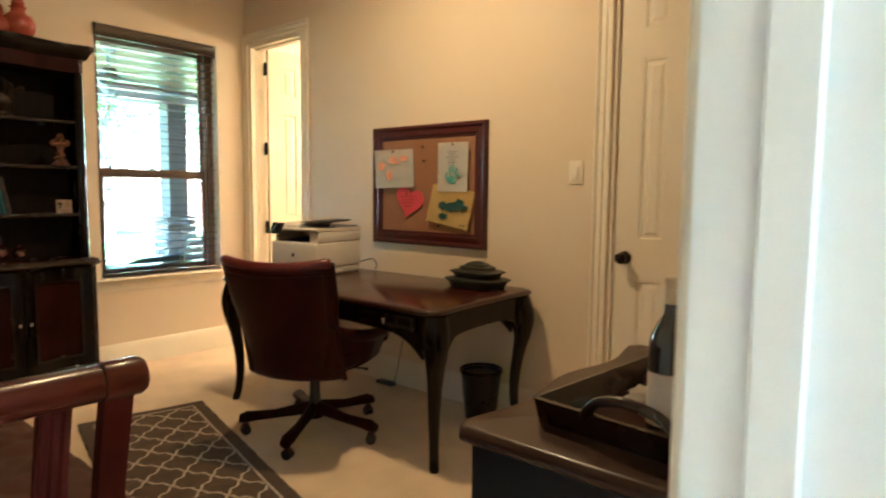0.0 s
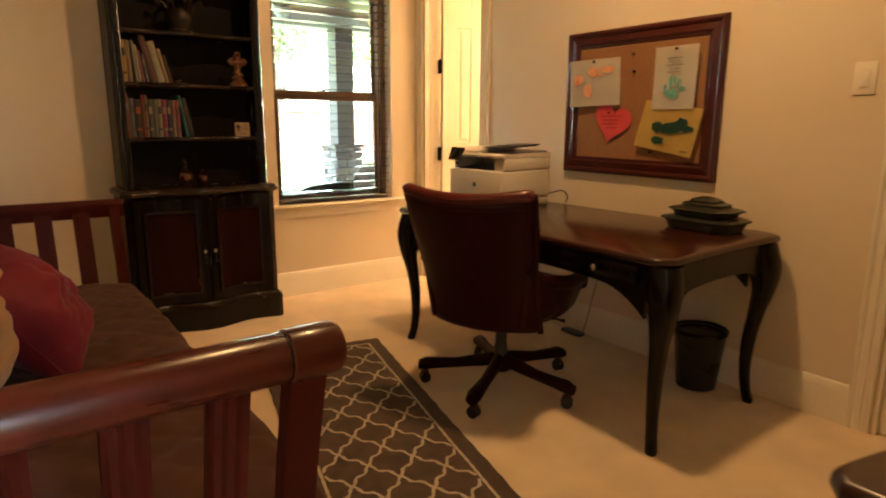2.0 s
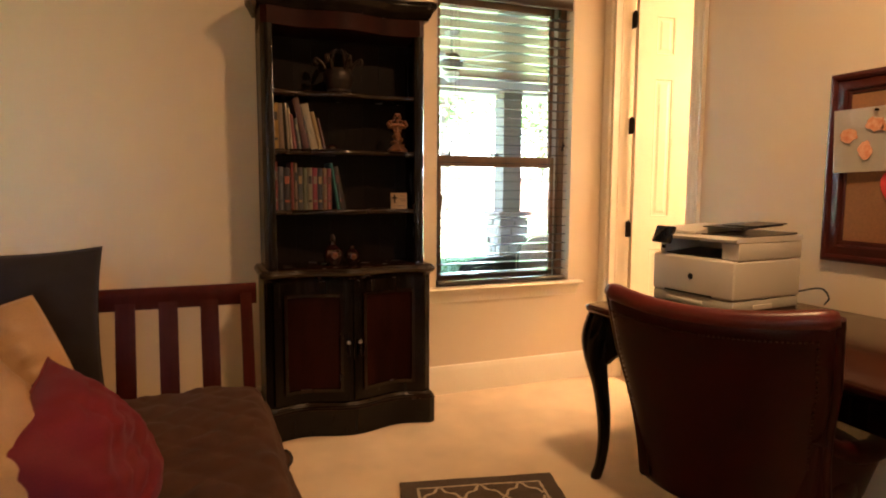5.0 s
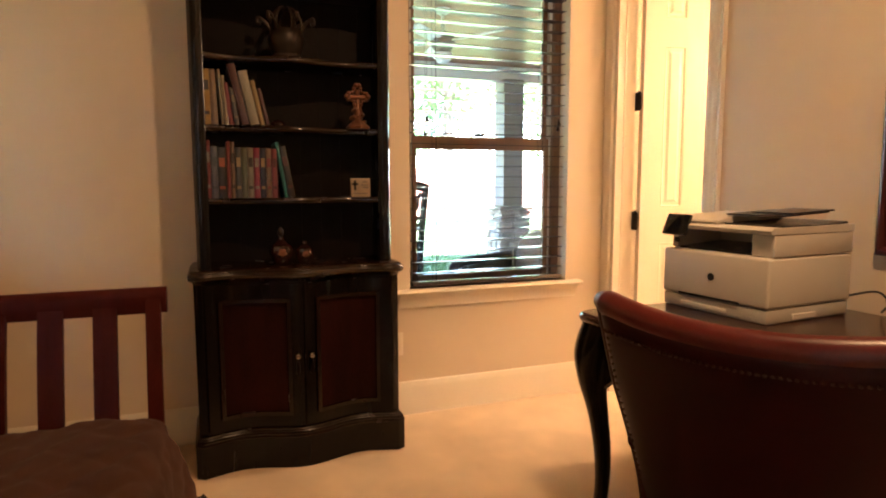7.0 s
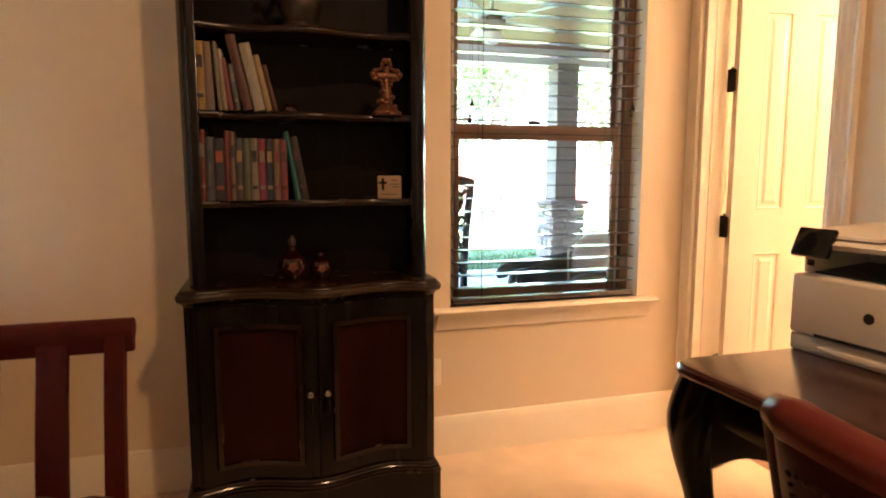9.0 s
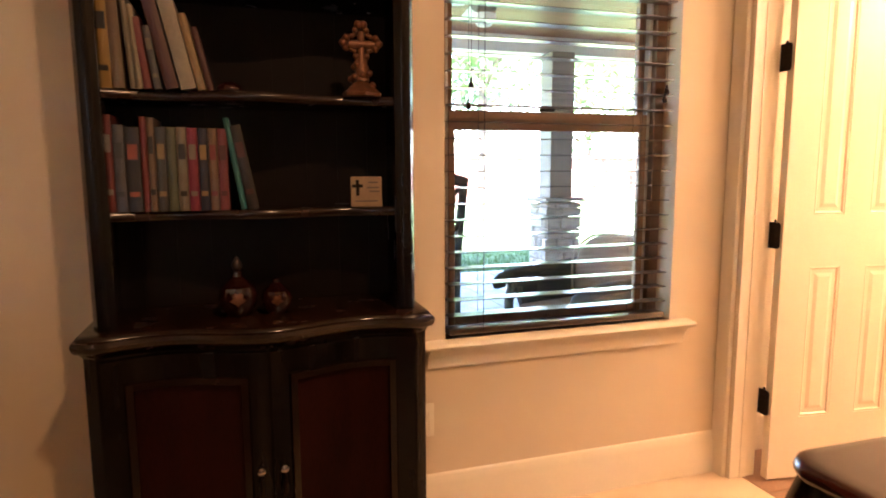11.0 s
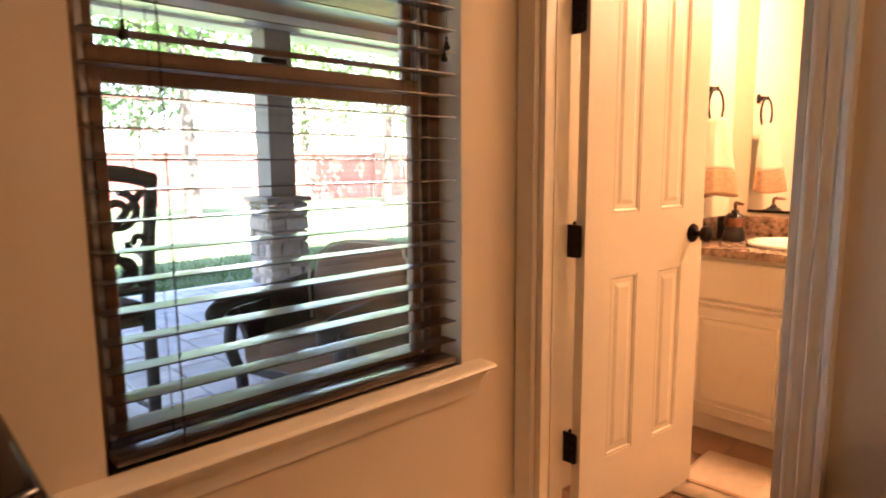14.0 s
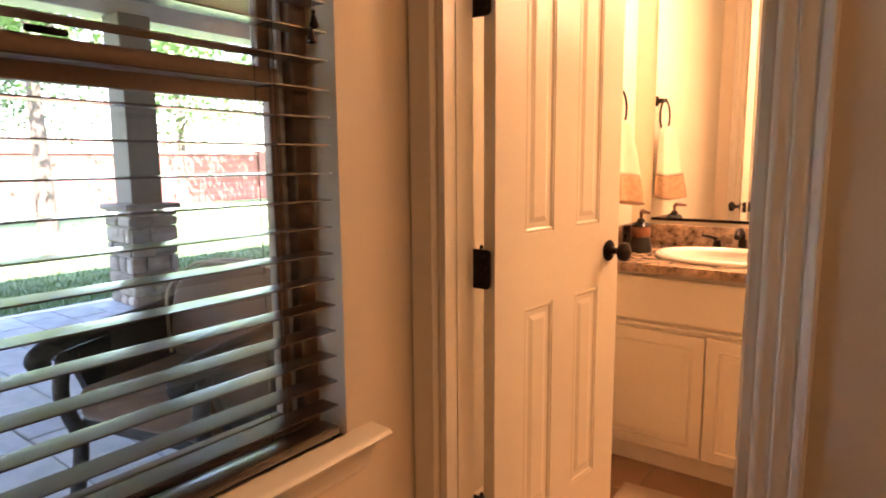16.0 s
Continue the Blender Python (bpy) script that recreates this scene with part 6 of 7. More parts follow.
for x, y, r, w, d, lab, mt in ((-0.52, 2.02, 20, 0.075, 0.05, "folded white paper napkins lying in the tray", M_PAPER), (-0.40, 1.99, -12, 0.06, 0.05, "small cream card box lying in the tray", M_LABEL)):
    nk = thing("napkin_stack", pose(x, y, 0.7634, 0, 0, r), lab, "napkins")
    for k in range(4):
        bm = B()
        n = 9
        turn = radians(23 * k - 30)
        g = [[bm.verts.new((((i / n * 2 - 1) * w * math.cos(turn) - (j / n * 2 - 1) * d * math.sin(turn)) * (1 - 0.1 * k), ((i / n * 2 - 1) * w * math.sin(turn) + (j / n * 2 - 1) * d * math.cos(turn)) * (1 - 0.1 * k), 0.003 + 0.011 * k + 0.012 * (0.5 + noise.noise(Vector((i * 0.55 + 7 * k + x * 9, j * 0.55, k)))))) for j in range(n + 1)] for i in range(n + 1)]
        for i in range(n):
            for j in range(n):
                bm.faces.new((g[i][j], g[i + 1][j], g[i + 1][j + 1], g[i][j + 1]))
        bmesh.ops.solidify(bm, geom=bm.faces[:], thickness=0.0012)
        part("napkin", bm, mt, nk, sharp=60)


# ---- bathroom ----
VX0, VX1, VYF, VZ = BXW + 0.005, -3.05, 4.725, 0.790
vanity = thing("vanity_cabinet", (VX0, BY1, 0), "cream painted vanity cabinet with raised-panel doors", "vanity")
bm = box(B(), (VX0, VYF + 0.018, 0.075), (VX1, BY1 - 0.002, VZ))
world_part("carcass", bm, M_TRIM, vanity, smooth=False)
world_part("toe_kick", box(B(), (VX0, VYF + 0.032, 0.001), (VX1, BY1 - 0.002, 0.075)), M_TRIM, vanity, smooth=False)
world_part("rail_moulding", extrude(B(), [(VYF + 0.018, 0.570), (VYF + 0.008, 0.572), (VYF + 0.004, 0.579), (VYF + 0.008, 0.586), (VYF + 0.018, 0.588)], "x", VX0, VX1), M_TRIM, vanity)


def raised(parent, name, x0, x1, z0, z1, y, material):
    """A cabinet front with a raised field."""
    bm = B()
    box(bm, (x0, y, z0), (x1, y + 0.0175, z1), 0.003, 2)
    rings = []
    for inset, out in ((0.040, 0.0), (0.046, -0.004), (0.050, 0.0005), (0.054, 0.0005), (0.072, -0.0045), (0.076, -0.005)):
        q = y + out - 0.0004
        rings.append([(x0 + inset, q, z0 + inset), (x1 - inset, q, z0 + inset), (x1 - inset, q, z1 - inset), (x0 + inset, q, z1 - inset)])
    vs = [[bm.verts.new(p) for p in r] for r in rings]
    for a, b in zip(vs, vs[1:]):
        for i in range(4):
            bm.faces.new((a[i], a[(i + 1) % 4], b[(i + 1) % 4], b[i]))
    bm.faces.new(vs[-1])
    return world_part(name, bm, material, parent, smooth=False)


world_part("drawer_front", box(B(), (-4.545, VYF, 0.600), (-3.735, VYF + 0.0175, 0.770), 0.004, 2), M_TRIM, vanity, smooth=False)
world_part("drawer_front", box(B(), (-3.715, VYF, 0.600), (-3.080, VYF + 0.0175, 0.770), 0.004, 2), M_TRIM, vanity, smooth=False)
for x0, x1 in ((-4.53, -4.118), (-4.112, -3.735), (-3.715, -3.40), (-3.394, -3.08)):
    raised(vanity, "cabinet_door", x0, x1, 0.085, 0.562, VYF, M_TRIM)
top = thing("granite_counter", (VX0, BY1, VZ), "speckled brown granite counter with a backsplash", "counter")
SX, SY = -4.115, 4.985
bm = B()
ring_o, ring_i = [], []
n = 64
x0, x1, y0, y1 = VX0, VX1 + 0.02, VYF - 0.028, BY1 - 0.001
for k in range(n):
    a = k * math.tau / n
    c, s = math.cos(a), math.sin(a)
    q = min((x1 - SX) / c if c > 1e-6 else (x0 - SX) / c if c < -1e-6 else 1e9, (y1 - SY) / s if s > 1e-6 else (y0 - SY) / s if s < -1e-6 else 1e9)
    ring_o.append((SX + q * c, SY + q * s))
    ring_i.append((SX + 0.235 * c, SY + 0.175 * s))
loft(bm, [[(*p, VZ + 0.001) for p in ring_i], [(*p, VZ + 0.001) for p in ring_o], [(*p, VZ + 0.034) for p in ring_o], [(*p, VZ + 0.036) for p in ring_i]], cap=False)
world_part("slab", bm, M_GRANITE, top, sharp=30)
world_part("backsplash", box(B(), (VX0, BY1 - 0.022, VZ + 0.037), (x1, BY1 - 0.001, VZ + 0.135), 0.002), M_GRANITE, top, smooth=False)
world_part("side_splash", box(B(), (VX0 - 0.003, VYF, VZ + 0.037), (VX0 + 0.016, BY1 - 0.023, VZ + 0.135), 0.002), M_GRANITE, top, smooth=False)
CT = VZ + 0.036
sink = thing("sink", (SX, SY, CT), "white oval drop-in ceramic sink", "sink")
rings = []
for r, z in ((1.0, 0.0005), (1.03, 0.004), (1.035, 0.012), (1.0, 0.020), (0.94, 0.018), (0.90, 0.006), (0.84, -0.03), (0.70, -0.10), (0.45, -0.135), (0.12, -0.14)):
    rings.append([(0.262 * r * math.cos(a), 0.205 * r * math.sin(a), z) for a in (k * math.tau / 48 for k in range(48))])
part("basin", loft(B(), rings, cap=False), M_CERAMIC, sink, sharp=180)
part("drain", lathe(B(), [(0.034, -0.1405), (0.036, -0.137), (0.02, -0.136), (0.001, -0.137)], 20), M_BRONZE, sink, "bronze drain")
fau = thing("faucet", (SX + 0.015, SY + 0.225, CT), "dark bronze two-handle faucet behind the sink", "faucet")
part("spout", tube(B(), bez([(0, 0, 0), (0, 0, 0.05), (0, -0.02, 0.085), (0, -0.075, 0.098), (0, -0.115, 0.075)], 6), [0.017] * 7 + [0.013] * 18, 14), M_BRONZE, fau)
for s in (-1, 1):
    h = part("handle_base", lathe(B(), [(0.024, 0), (0.025, 0.006), (0.017, 0.02), (0.013, 0.04), (0.016, 0.046), (0.001, 0.05)], 18, (s * 0.10, 0.0, 0)), M_BRONZE, fau)
    part("lever", tube(B(), [(s * 0.10, 0, 0.050), (s * 0.125, -0.012, 0.060), (s * 0.160, -0.022, 0.066)], [0.008, 0.0065, 0.005], 8), M_BRONZE, h)
soap = thing("soap_dispenser", Matrix.Translation((-4.47, 5.02, CT)) @ Matrix.Diagonal((1.35, 1.35, 1.12, 1)), "dark soap dispenser with a bronze pump", "soap dispenser")
part("bottle", lathe(B(), [(0.036, 0), (0.038, 0.004), (0.034, 0.030), (0.029, 0.055), (0.029, 0.058)], 24), M_BLACKPL, soap)
part("band", lathe(B(), [(0.0295, 0.0582), (0.031, 0.062), (0.031, 0.092), (0.029, 0.096)], 24), M_BRASSY, soap, "copper-coloured band")
part("shoulder", lathe(B(), [(0.029, 0.0962), (0.030, 0.102), (0.022, 0.112), (0.012, 0.116), (0.011, 0.126), (0.001, 0.127)], 24), M_BLACKPL, soap)
part("pump", tube(B(), [(0, 0, 0.126), (0, 0, 0.150), (0.004, -0.003, 0.156), (0.034, -0.026, 0.152)], [0.005, 0.006, 0.008, 0.005], 10), M_BRASSY, soap, "bronze pump")
tum = thing("tumbler", (-4.535, 5.07, CT), "dark tumbler beside the soap dispenser", "tumbler")
part("cup", lathe(B(), [(0.030, 0), (0.033, 0.004), (0.030, 0.04), (0.033, 0.10), (0.034, 0.104), (0.030, 0.103), (0.026, 0.01), (0.001, 0.01)], 24), M_BLACKPL, tum)
mir = thing("vanity_mirror", (VX0, BY1, 0.95), "large frameless wall mirror above the sink", "mirror")
world_part("glass", box(B(), (-4.505, BY1 - 0.006, 0.955), (-3.10, BY1 - 0.001, 2.05)), M_MIRROR, mir, smooth=False)
world_part("bottom_clip", box(B(), (-4.505, BY1 - 0.010, 0.942), (-3.10, BY1 - 0.001, 0.9545)), M_BRONZE, mir, "dark bottom rail", smooth=False)
for vx in (-4.05, -3.25):
    vl = thing("vanity_light", (vx, BY1, 2.20), "wall light with three lit glass shades over the mirror", "wall lamp", "bathroom wall lamps")
    part("bar", box(B(), (-0.30, -0.03, -0.03), (0.30, -0.001, 0.03), 0.006, 2), M_BRONZE, vl)
    for x in (-0.21, 0.0, 0.21):
        a_ = part("arm", tube(B(), [(x, -0.03, 0), (x, -0.075, 0.012), (x, -0.10, 0.0)], 0.008, 10), M_BRONZE, vl)
        part("shade", lathe(B(), [(0.018, 0.0), (0.028, -0.02), (0.048, -0.075), (0.052, -0.09), (0.047, -0.088), (0.024, -0.02), (0.014, -0.002)][::-1], 24, (x, -0.10, 0.0)), M_GLOBE, a_, "lit frosted glass shade")
ring = thing("towel_ring", (BXW, 4.955, 1.512), "dark bronze towel ring on the wall", "towel ring")
bm = lathe(B(), [(0.001, 0), (0.026, 0), (0.026, 0.006), (0.014, 0.012), (0.009, 0.045), (0.012, 0.052), (0.001, 0.056)], 20)
bmesh.ops.rotate(bm, verts=bm.verts[:], matrix=Matrix.Rotation(radians(90), 3, "Y"))
bmesh.ops.translate(bm, verts=bm.verts[:], vec=(0.0005, 0, 0))
part("mount", bm, M_BRONZE, ring)
loop = [(0.046 + 0.0, 0.078 * math.sin(k * math.tau / 40), -0.078 + 0.078 * math.cos(k * math.tau / 40)) for k in range(41)]
part("loop", tube(B(), loop, 0.0055, 10), M_BRONZE, ring)
tow = thing("hand_towel", (BXW + 0.046, 4.955, 1.372), "cream hand towel with a tan patterned band, hanging from the ring", "towel")
for name, z0, z1, mt in (("cloth", -0.225, 0.010, M_TOWEL), ("band", -0.335, -0.2255, M_TOWELB)):
    bm = B()
    rings = []
    for j in range(15):
        z = z1 + (z0 - z1) * j / 14
        drop = (0.01 - z) / 0.35
        w = 0.056 + 0.085 * drop ** 0.7
        ringp = []
        for k in range(40):
            a = k * math.tau / 40
            fold = 1 + 0.20 * math.sin(5 * a + 1.3) * min(1, drop * 2 + 0.3)
            ringp.append(((0.012 if math.cos(a) < 0 else 1) * (0.042 + 0.06 * drop) * math.cos(a) * fold, w * math.sin(a) * (1 + 0.05 * math.sin(7 * a)) - 0.012 * drop, z - 0.015 * math.sin(a * 2) * drop))
        rings.append(ringp)
    part(name, loft(bm, rings), mt, tow, sharp=180)
bmat = thing("bath_mat", pose(-4.06, 4.36, 0.0005, 0, 0, 4), "cream ribbed bath mat on the floor", "bath mat")
bm = B()
rings = []
for i in range(33):
    x = -0.26 + 0.52 * i / 32
    rings.append([(x, -0.20, 0.0), (x, -0.205, 0.010 + 0.002 * math.sin(i * 1.6)), (x, -0.1, 0.016 + 0.004 * math.cos(i * math.pi / 2)), (x, 0.1, 0.016 + 0.004 * math.cos(i * math.pi / 2)), (x, 0.205, 0.010), (x, 0.20, 0.0)])
part("mat_body", loft(bm, rings), M_MAT, bmat, sharp=180)
part("stripe", extrude(B(), [(-0.12, 0.019), (-0.12, 0.0215), (-0.10, 0.0215), (-0.10, 0.019)], "x", -0.25, 0.25), M_TOWELB, bmat)


# ---- patio and garden ----
ZP, ZG = -0.10, -0.13
bm = B()
gv = [bm.verts.new(p) for p in ((-900, -900, ZG), (900, -900, ZG), (900, 900, ZG), (-900, 900, ZG))]
bm.faces.new(gv)
tagged(part("ground", bm, M_GRASS, smooth=False), "sunlit green lawn", "lawn", kind="structure")
PX0, PX1, PY0, PY1 = -9.75, XW - 0.17, -3.0, 9.0
patio = tagged(part("patio", box(B(), (PX0, PY0, ZG - 0.2), (PX1, PY1, ZP - 0.012)), M_JOINT, smooth=False), "blue-grey stone paver patio", "pavement", kind="structure")
part("patio_edge", box(B(), (PX0 - 0.10, PY0, ZG - 0.1), (PX0 - 0.004, PY1, ZP + 0.004), 0.01), M_FASCIA, patio, "pale concrete edging")
rnd = random.Random(4)
protos = {}
for j in range(14):
    y = 1.2 + j * 0.30
    x = PX1 - 0.02
    k = j
    while x > PX0 + 0.05:
        w = (0.40, 0.60, 0.40, 0.60, 0.60)[k % 5]
        k += 1
        w = min(w, x - PX0)
        key = round(w, 3)
        m = pose(x - w / 2, y, ZP + rnd.uniform(-0.0025, 0.001), rnd.uniform(-0.2, 0.2), rnd.uniform(-0.2, 0.2), 0)
        if key not in protos:
            protos[key] = part("paver", box(B(), (-w / 2 + 0.004, -0.146, -0.03), (w / 2 - 0.004, 0.146, 0.0), 0.006), M_PAVER, patio, smooth=False)
            protos[key].matrix_local = m
        else:
            share(protos[key], patio, m)
        x -= w
bm = B()
for (a0, a1) in ((PY0, 1.05), (5.25, PY1)):
    y = a0
    k = 0
    while y < a1 - 0.2:
        x = PX1 - 0.02
        while x > PX0 + 0.1:
            w = min(0.5, x - PX0)
            box(bm, (x - w + 0.004, y + 0.004, ZP - 0.03), (x - 0.004, y + 0.292, ZP))
            x -= w
        y += 0.30
tagged(part("far_pavers", bm, M_PAVER, patio, smooth=False), "blue-grey pavers", kind="stuff")

# patio roof
ZR = 2.78
bm = B()
for i in range(46):
    x = PX1 - 0.005 - i * 0.115
    box(bm, (x - 0.112, PY0, ZR), (x, PY1, ZR + 0.02))
tagged(part("patio_ceiling", bm, M_PLANK, smooth=False), "red cedar plank patio ceiling", "ceiling", kind="structure")
bm = box(B(), (PX0 - 0.5, PY0 - 0.3, ZR + 0.10), (PX1, PY1 + 0.3, ZR + 0.25))
tagged(part("patio_roof", bm, M_CEIL, smooth=False), "flat roof over the patio", "roof", kind="structure")
bm = box(B(), (PX0 - 0.06, PY0, ZR - 0.20), (PX0 + 0.26, PY1, ZR - 0.001), 0.006)
tagged(part("patio_beam", bm, M_FASCIA, smooth=False), "pale painted beam along the patio edge", "beam", kind="structure")


# fan under the patio ceiling
fan = thing("ceiling_fan", (-7.15, 3.55, ZR), "white ceiling fan under the patio roof", "ceiling fan")
part("rod", tube(B(), [(0, 0, 0), (0, 0, -0.22)], 0.014, 12), M_FASCIA, fan)
part("canopy", lathe(B(), [(0.02, -0.06), (0.06, -0.04), (0.07, 0.0)], 20), M_FASCIA, fan)
part("motor", lathe(B(), [(0.03, -0.40), (0.09, -0.37), (0.12, -0.32), (0.11, -0.26), (0.06, -0.22), (0.001, -0.215)], 24), M_POST, fan)
for k in range(5):
    a = k * math.tau / 5 + 0.5
    bl = part("blade", box(B(), (0.16, -0.065, -0.006), (0.66, 0.065, 0.004), 0.004), M_FASCIA, fan)
    bl.matrix_local = pose(0, 0, -0.30, 0, 0, math.degrees(a)) @ pose(0, 0, 0, 12, 0, 0)
    br_ = part("bracket", box(B(), (0.08, -0.02, -0.012), (0.20, 0.02, -0.007), 0.002), M_POST, fan)
    br_.matrix_local = pose(0, 0, -0.30, 0, 0, math.degrees(a))
part("lamp_bowl", lathe(B(), [(0.001, -0.50), (0.05, -0.49), (0.085, -0.45), (0.09, -0.405), (0.03, -0.40)], 24), M_FASCIA, fan)


def pier(x, y):
    """A stone pier with a square post on it."""
    p = thing("patio_column", (x, y, ZP), "square wooden post on a rough stone pier", "column", "patio columns")
    rd = random.Random(int(x * 10 + y))
    W, H = 0.235, 0.90
    part("core", box(B(), (-W + 0.035, -W + 0.035, -0.05), (W - 0.035, W - 0.035, H)), M_MORTAR, p, "grey mortar", smooth=False)
    z = 0.0
    while z < H - 0.04:
        h = min(rd.uniform(0.09, 0.16), H - z)
        if H - z - h < 0.05:
            h = H - z
        for side in range(4):
            at = -W
            while at < W - 0.03:
                w = min(rd.uniform(0.10, 0.26), W - at)
                if W - at - w < 0.06:
                    w = W - at
                bm = box(B(), (at + 0.006, -W + rd.uniform(-0.012, 0.010), z + 0.006), (at + w - 0.006, -W + 0.06, z + h - 0.006), 0.014, 1)
                for v in bm.verts:
                    v.co += Vector((rd.uniform(-1, 1), rd.uniform(-1, 1), rd.uniform(-1, 1))) * 0.007
                st = part("stone", bm, M_STONE, p)
                st.matrix_local = pose(0, 0, 0, 0, 0, side * 90)
                at += w
        z += h
    part("cap", box(B(), (-W - 0.03, -W - 0.03, H + 0.001), (W + 0.03, W + 0.03, H + 0.055), 0.012, 2), M_STONE, p, "rough stone cap")
    part("post", box(B(), (-0.15, -0.15, H + 0.056), (0.15, 0.15, ZR - ZP - 0.202), 0.008), M_POST, p, "grey wooden post")
    return p


pier(-9.45, 5.40)
pier(-9.45, 1.2)

# tall iron patio chair with a scrolled back
pc = thing("patio_chair", pose(-6.02, 2.745, ZP, 0, 0, 8), "black cast-iron patio chair with a scrolled back", "patio chair")
SH, BT = 0.66, 1.235
part("seat", box(B(), (-0.42, -0.21, SH - 0.035), (0.03, 0.21, SH), 0.012, 2), M_IRON, pc)
part("cushion", box(B(), (-0.41, -0.20, SH + 0.001), (0.0, 0.20, SH + 0.06), 0.022, 3), M_BROWNP, pc, "dark seat cushion")
for s in (-1, 1):
    part("back_post", tube(B(), bez([(0.0, s * 0.195, 0.0), (0.02, s * 0.195, 0.35), (0.02, s * 0.195, SH), (0.05, s * 0.20, 0.95), (0.10, s * 0.205, BT)], 6), 0.027, 10), M_IRON, pc)
    part("front_leg", tube(B(), bez([(-0.40, s * 0.20, 0.0), (-0.37, s * 0.19, 0.16), (-0.40, s * 0.195, 0.40), (-0.39, s * 0.19, SH - 0.03)], 6), [0.016] * 6 + [0.018] * 6 + [0.028] * 7, 10), M_IRON, pc)
    part("side_stretcher", tube(B(), [(-0.37, s * 0.19, 0.25), (0.01, s * 0.195, 0.25)], 0.011, 8), M_IRON, pc)
    part("arm_rest", tube(B(), bez([(0.04, s * 0.20, 0.90), (-0.15, s * 0.23, 0.92), (-0.34, s * 0.235, 0.89), (-0.38, s * 0.225, 0.80), (-0.36, s * 0.21, SH)], 5), 0.014, 8), M_IRON, pc)
part("cross_stretcher", tube(B(), [(-0.18, -0.19, 0.25), (-0.18, 0.19, 0.25)], 0.010, 8), M_IRON, pc)
part("crest_rail", tube(B(), bez([(0.10, -0.215, BT - 0.01), (0.105, -0.10, BT + 0.018), (0.107, 0, BT + 0.024), (0.105, 0.10, BT + 0.018), (0.10, 0.215, BT - 0.01)], 6), 0.033, 10), M_IRON, pc)
part("lower_rail", tube(B(), [(0.035, -0.195, 0.78), (0.035, 0.195, 0.78)], 0.016, 8), M_IRON, pc)


def scroll(cy, cz, r, turns, start, s):
    pts = []
    for i in range(34):
        t = i / 33
        a = start + s * turns * math.tau * t
        q = r * (1 - 0.72 * t)
        z = cz + q * math.sin(a)
        pts.append((0.035 + (z - 0.78) * 0.145, cy + q * math.cos(a), z))
    return pts


for s in (-1, 1):
    part("upper_scroll", tube(B(), scroll(s * 0.075, 1.105, 0.082, 1.35, radians(90 if s > 0 else 90), -s), 0.016, 8), M_IRON, pc)
    part("lower_scroll", tube(B(), scroll(s * 0.080, 0.865, 0.070, 1.3, radians(-90), s), 0.015, 8), M_IRON, pc)
    part("cross_bar", tube(B(), bez([(0.04, s * 0.17, 0.80), (0.06, s * 0.05, 0.95), (0.075, -s * 0.05, 1.04), (0.095, -s * 0.17, 1.19)], 6), 0.015, 8), M_IRON, pc)
    part("edge_curl", tube(B(), scroll(s * 0.15, 0.985, 0.042, 1.1, radians(180 if s > 0 else 0), s), 0.013, 8), M_IRON, pc)

# low lounge chair with cushions
lc = thing("patio_armchair", pose(-5.90, 3.84, ZP, 0, 0, 13), "dark metal patio armchair with tan piped cushions", "patio armchair")
# it faces -y
for s in (-1, 1):
    x = s * 0.36
    part("arm_panel", extrude(B(), [(-0.46, 0.575), (-0.44, 0.600), (-0.10, 0.630), (0.26, 0.655), (0.34, 0.65), (0.36, 0.66), (0.30, 0.33), (-0.10, 0.29), (-0.30, 0.34), (-0.36, 0.50), (-0.40, 0.58)], "x", x - 0.022, x + 0.022), M_IRON, lc, "dark metal arm panel")
    part("arm_top", tube(B(), bez([(x, -0.50, 0.56), (x, -0.505, 0.600), (x, -0.40, 0.640), (x, -0.08, 0.655), (x, 0.26, 0.680), (x, 0.36, 0.67)], 6), 0.042, 12, 0.5), M_IRON, lc)
    part("front_leg", tube(B(), bez([(x, -0.40, 0.60), (x, -0.43, 0.42), (x, -0.37, 0.22), (x, -0.40, 0.0)], 6), 0.030, 10), M_IRON, lc)
    part("rear_leg", tube(B(), bez([(x, 0.30, 0.50), (x, 0.34, 0.25), (x, 0.40, 0.0)], 6), 0.026, 10), M_IRON, lc)
part("seat_frame", box(B(), (-0.36, -0.36, 0.26), (0.36, 0.34, 0.315), 0.01), M_IRON, lc)
part("back_frame", tube(B(), bez([(-0.36, 0.22, 0.60), (-0.30, 0.26, 0.80), (0, 0.29, 0.855), (0.30, 0.26, 0.80), (0.36, 0.22, 0.60)], 6), 0.022, 10), M_IRON, lc)
sc = part("seat_cushion", box(B(), (-0.325, -0.40, 0.317), (0.325, 0.13, 0.455), 0.045, 4), M_CUSHION, lc, "tan seat cushion", sharp=80)
rings = []
for z, y, w, t in ((0.46, 0.27, 0.315, 0.075), (0.52, 0.275, 0.325, 0.095), (0.68, 0.295, 0.33, 0.10), (0.77, 0.32, 0.325, 0.095), (0.835, 0.345, 0.27, 0.075), (0.872, 0.36, 0.19, 0.05), (0.885, 0.365, 0.10, 0.02)):
    rings.append([(w * math.copysign(abs(math.cos(a)) ** 0.45, math.cos(a)), y - 0.14 + t * math.copysign(abs(math.sin(a)) ** 0.6, math.sin(a)), z) for a in (k * math.tau / 36 for k in range(36))])
bc_ = part("back_cushion", loft(B(), rings), M_CUSHION, lc, "tall tan back cushion", sharp=180)
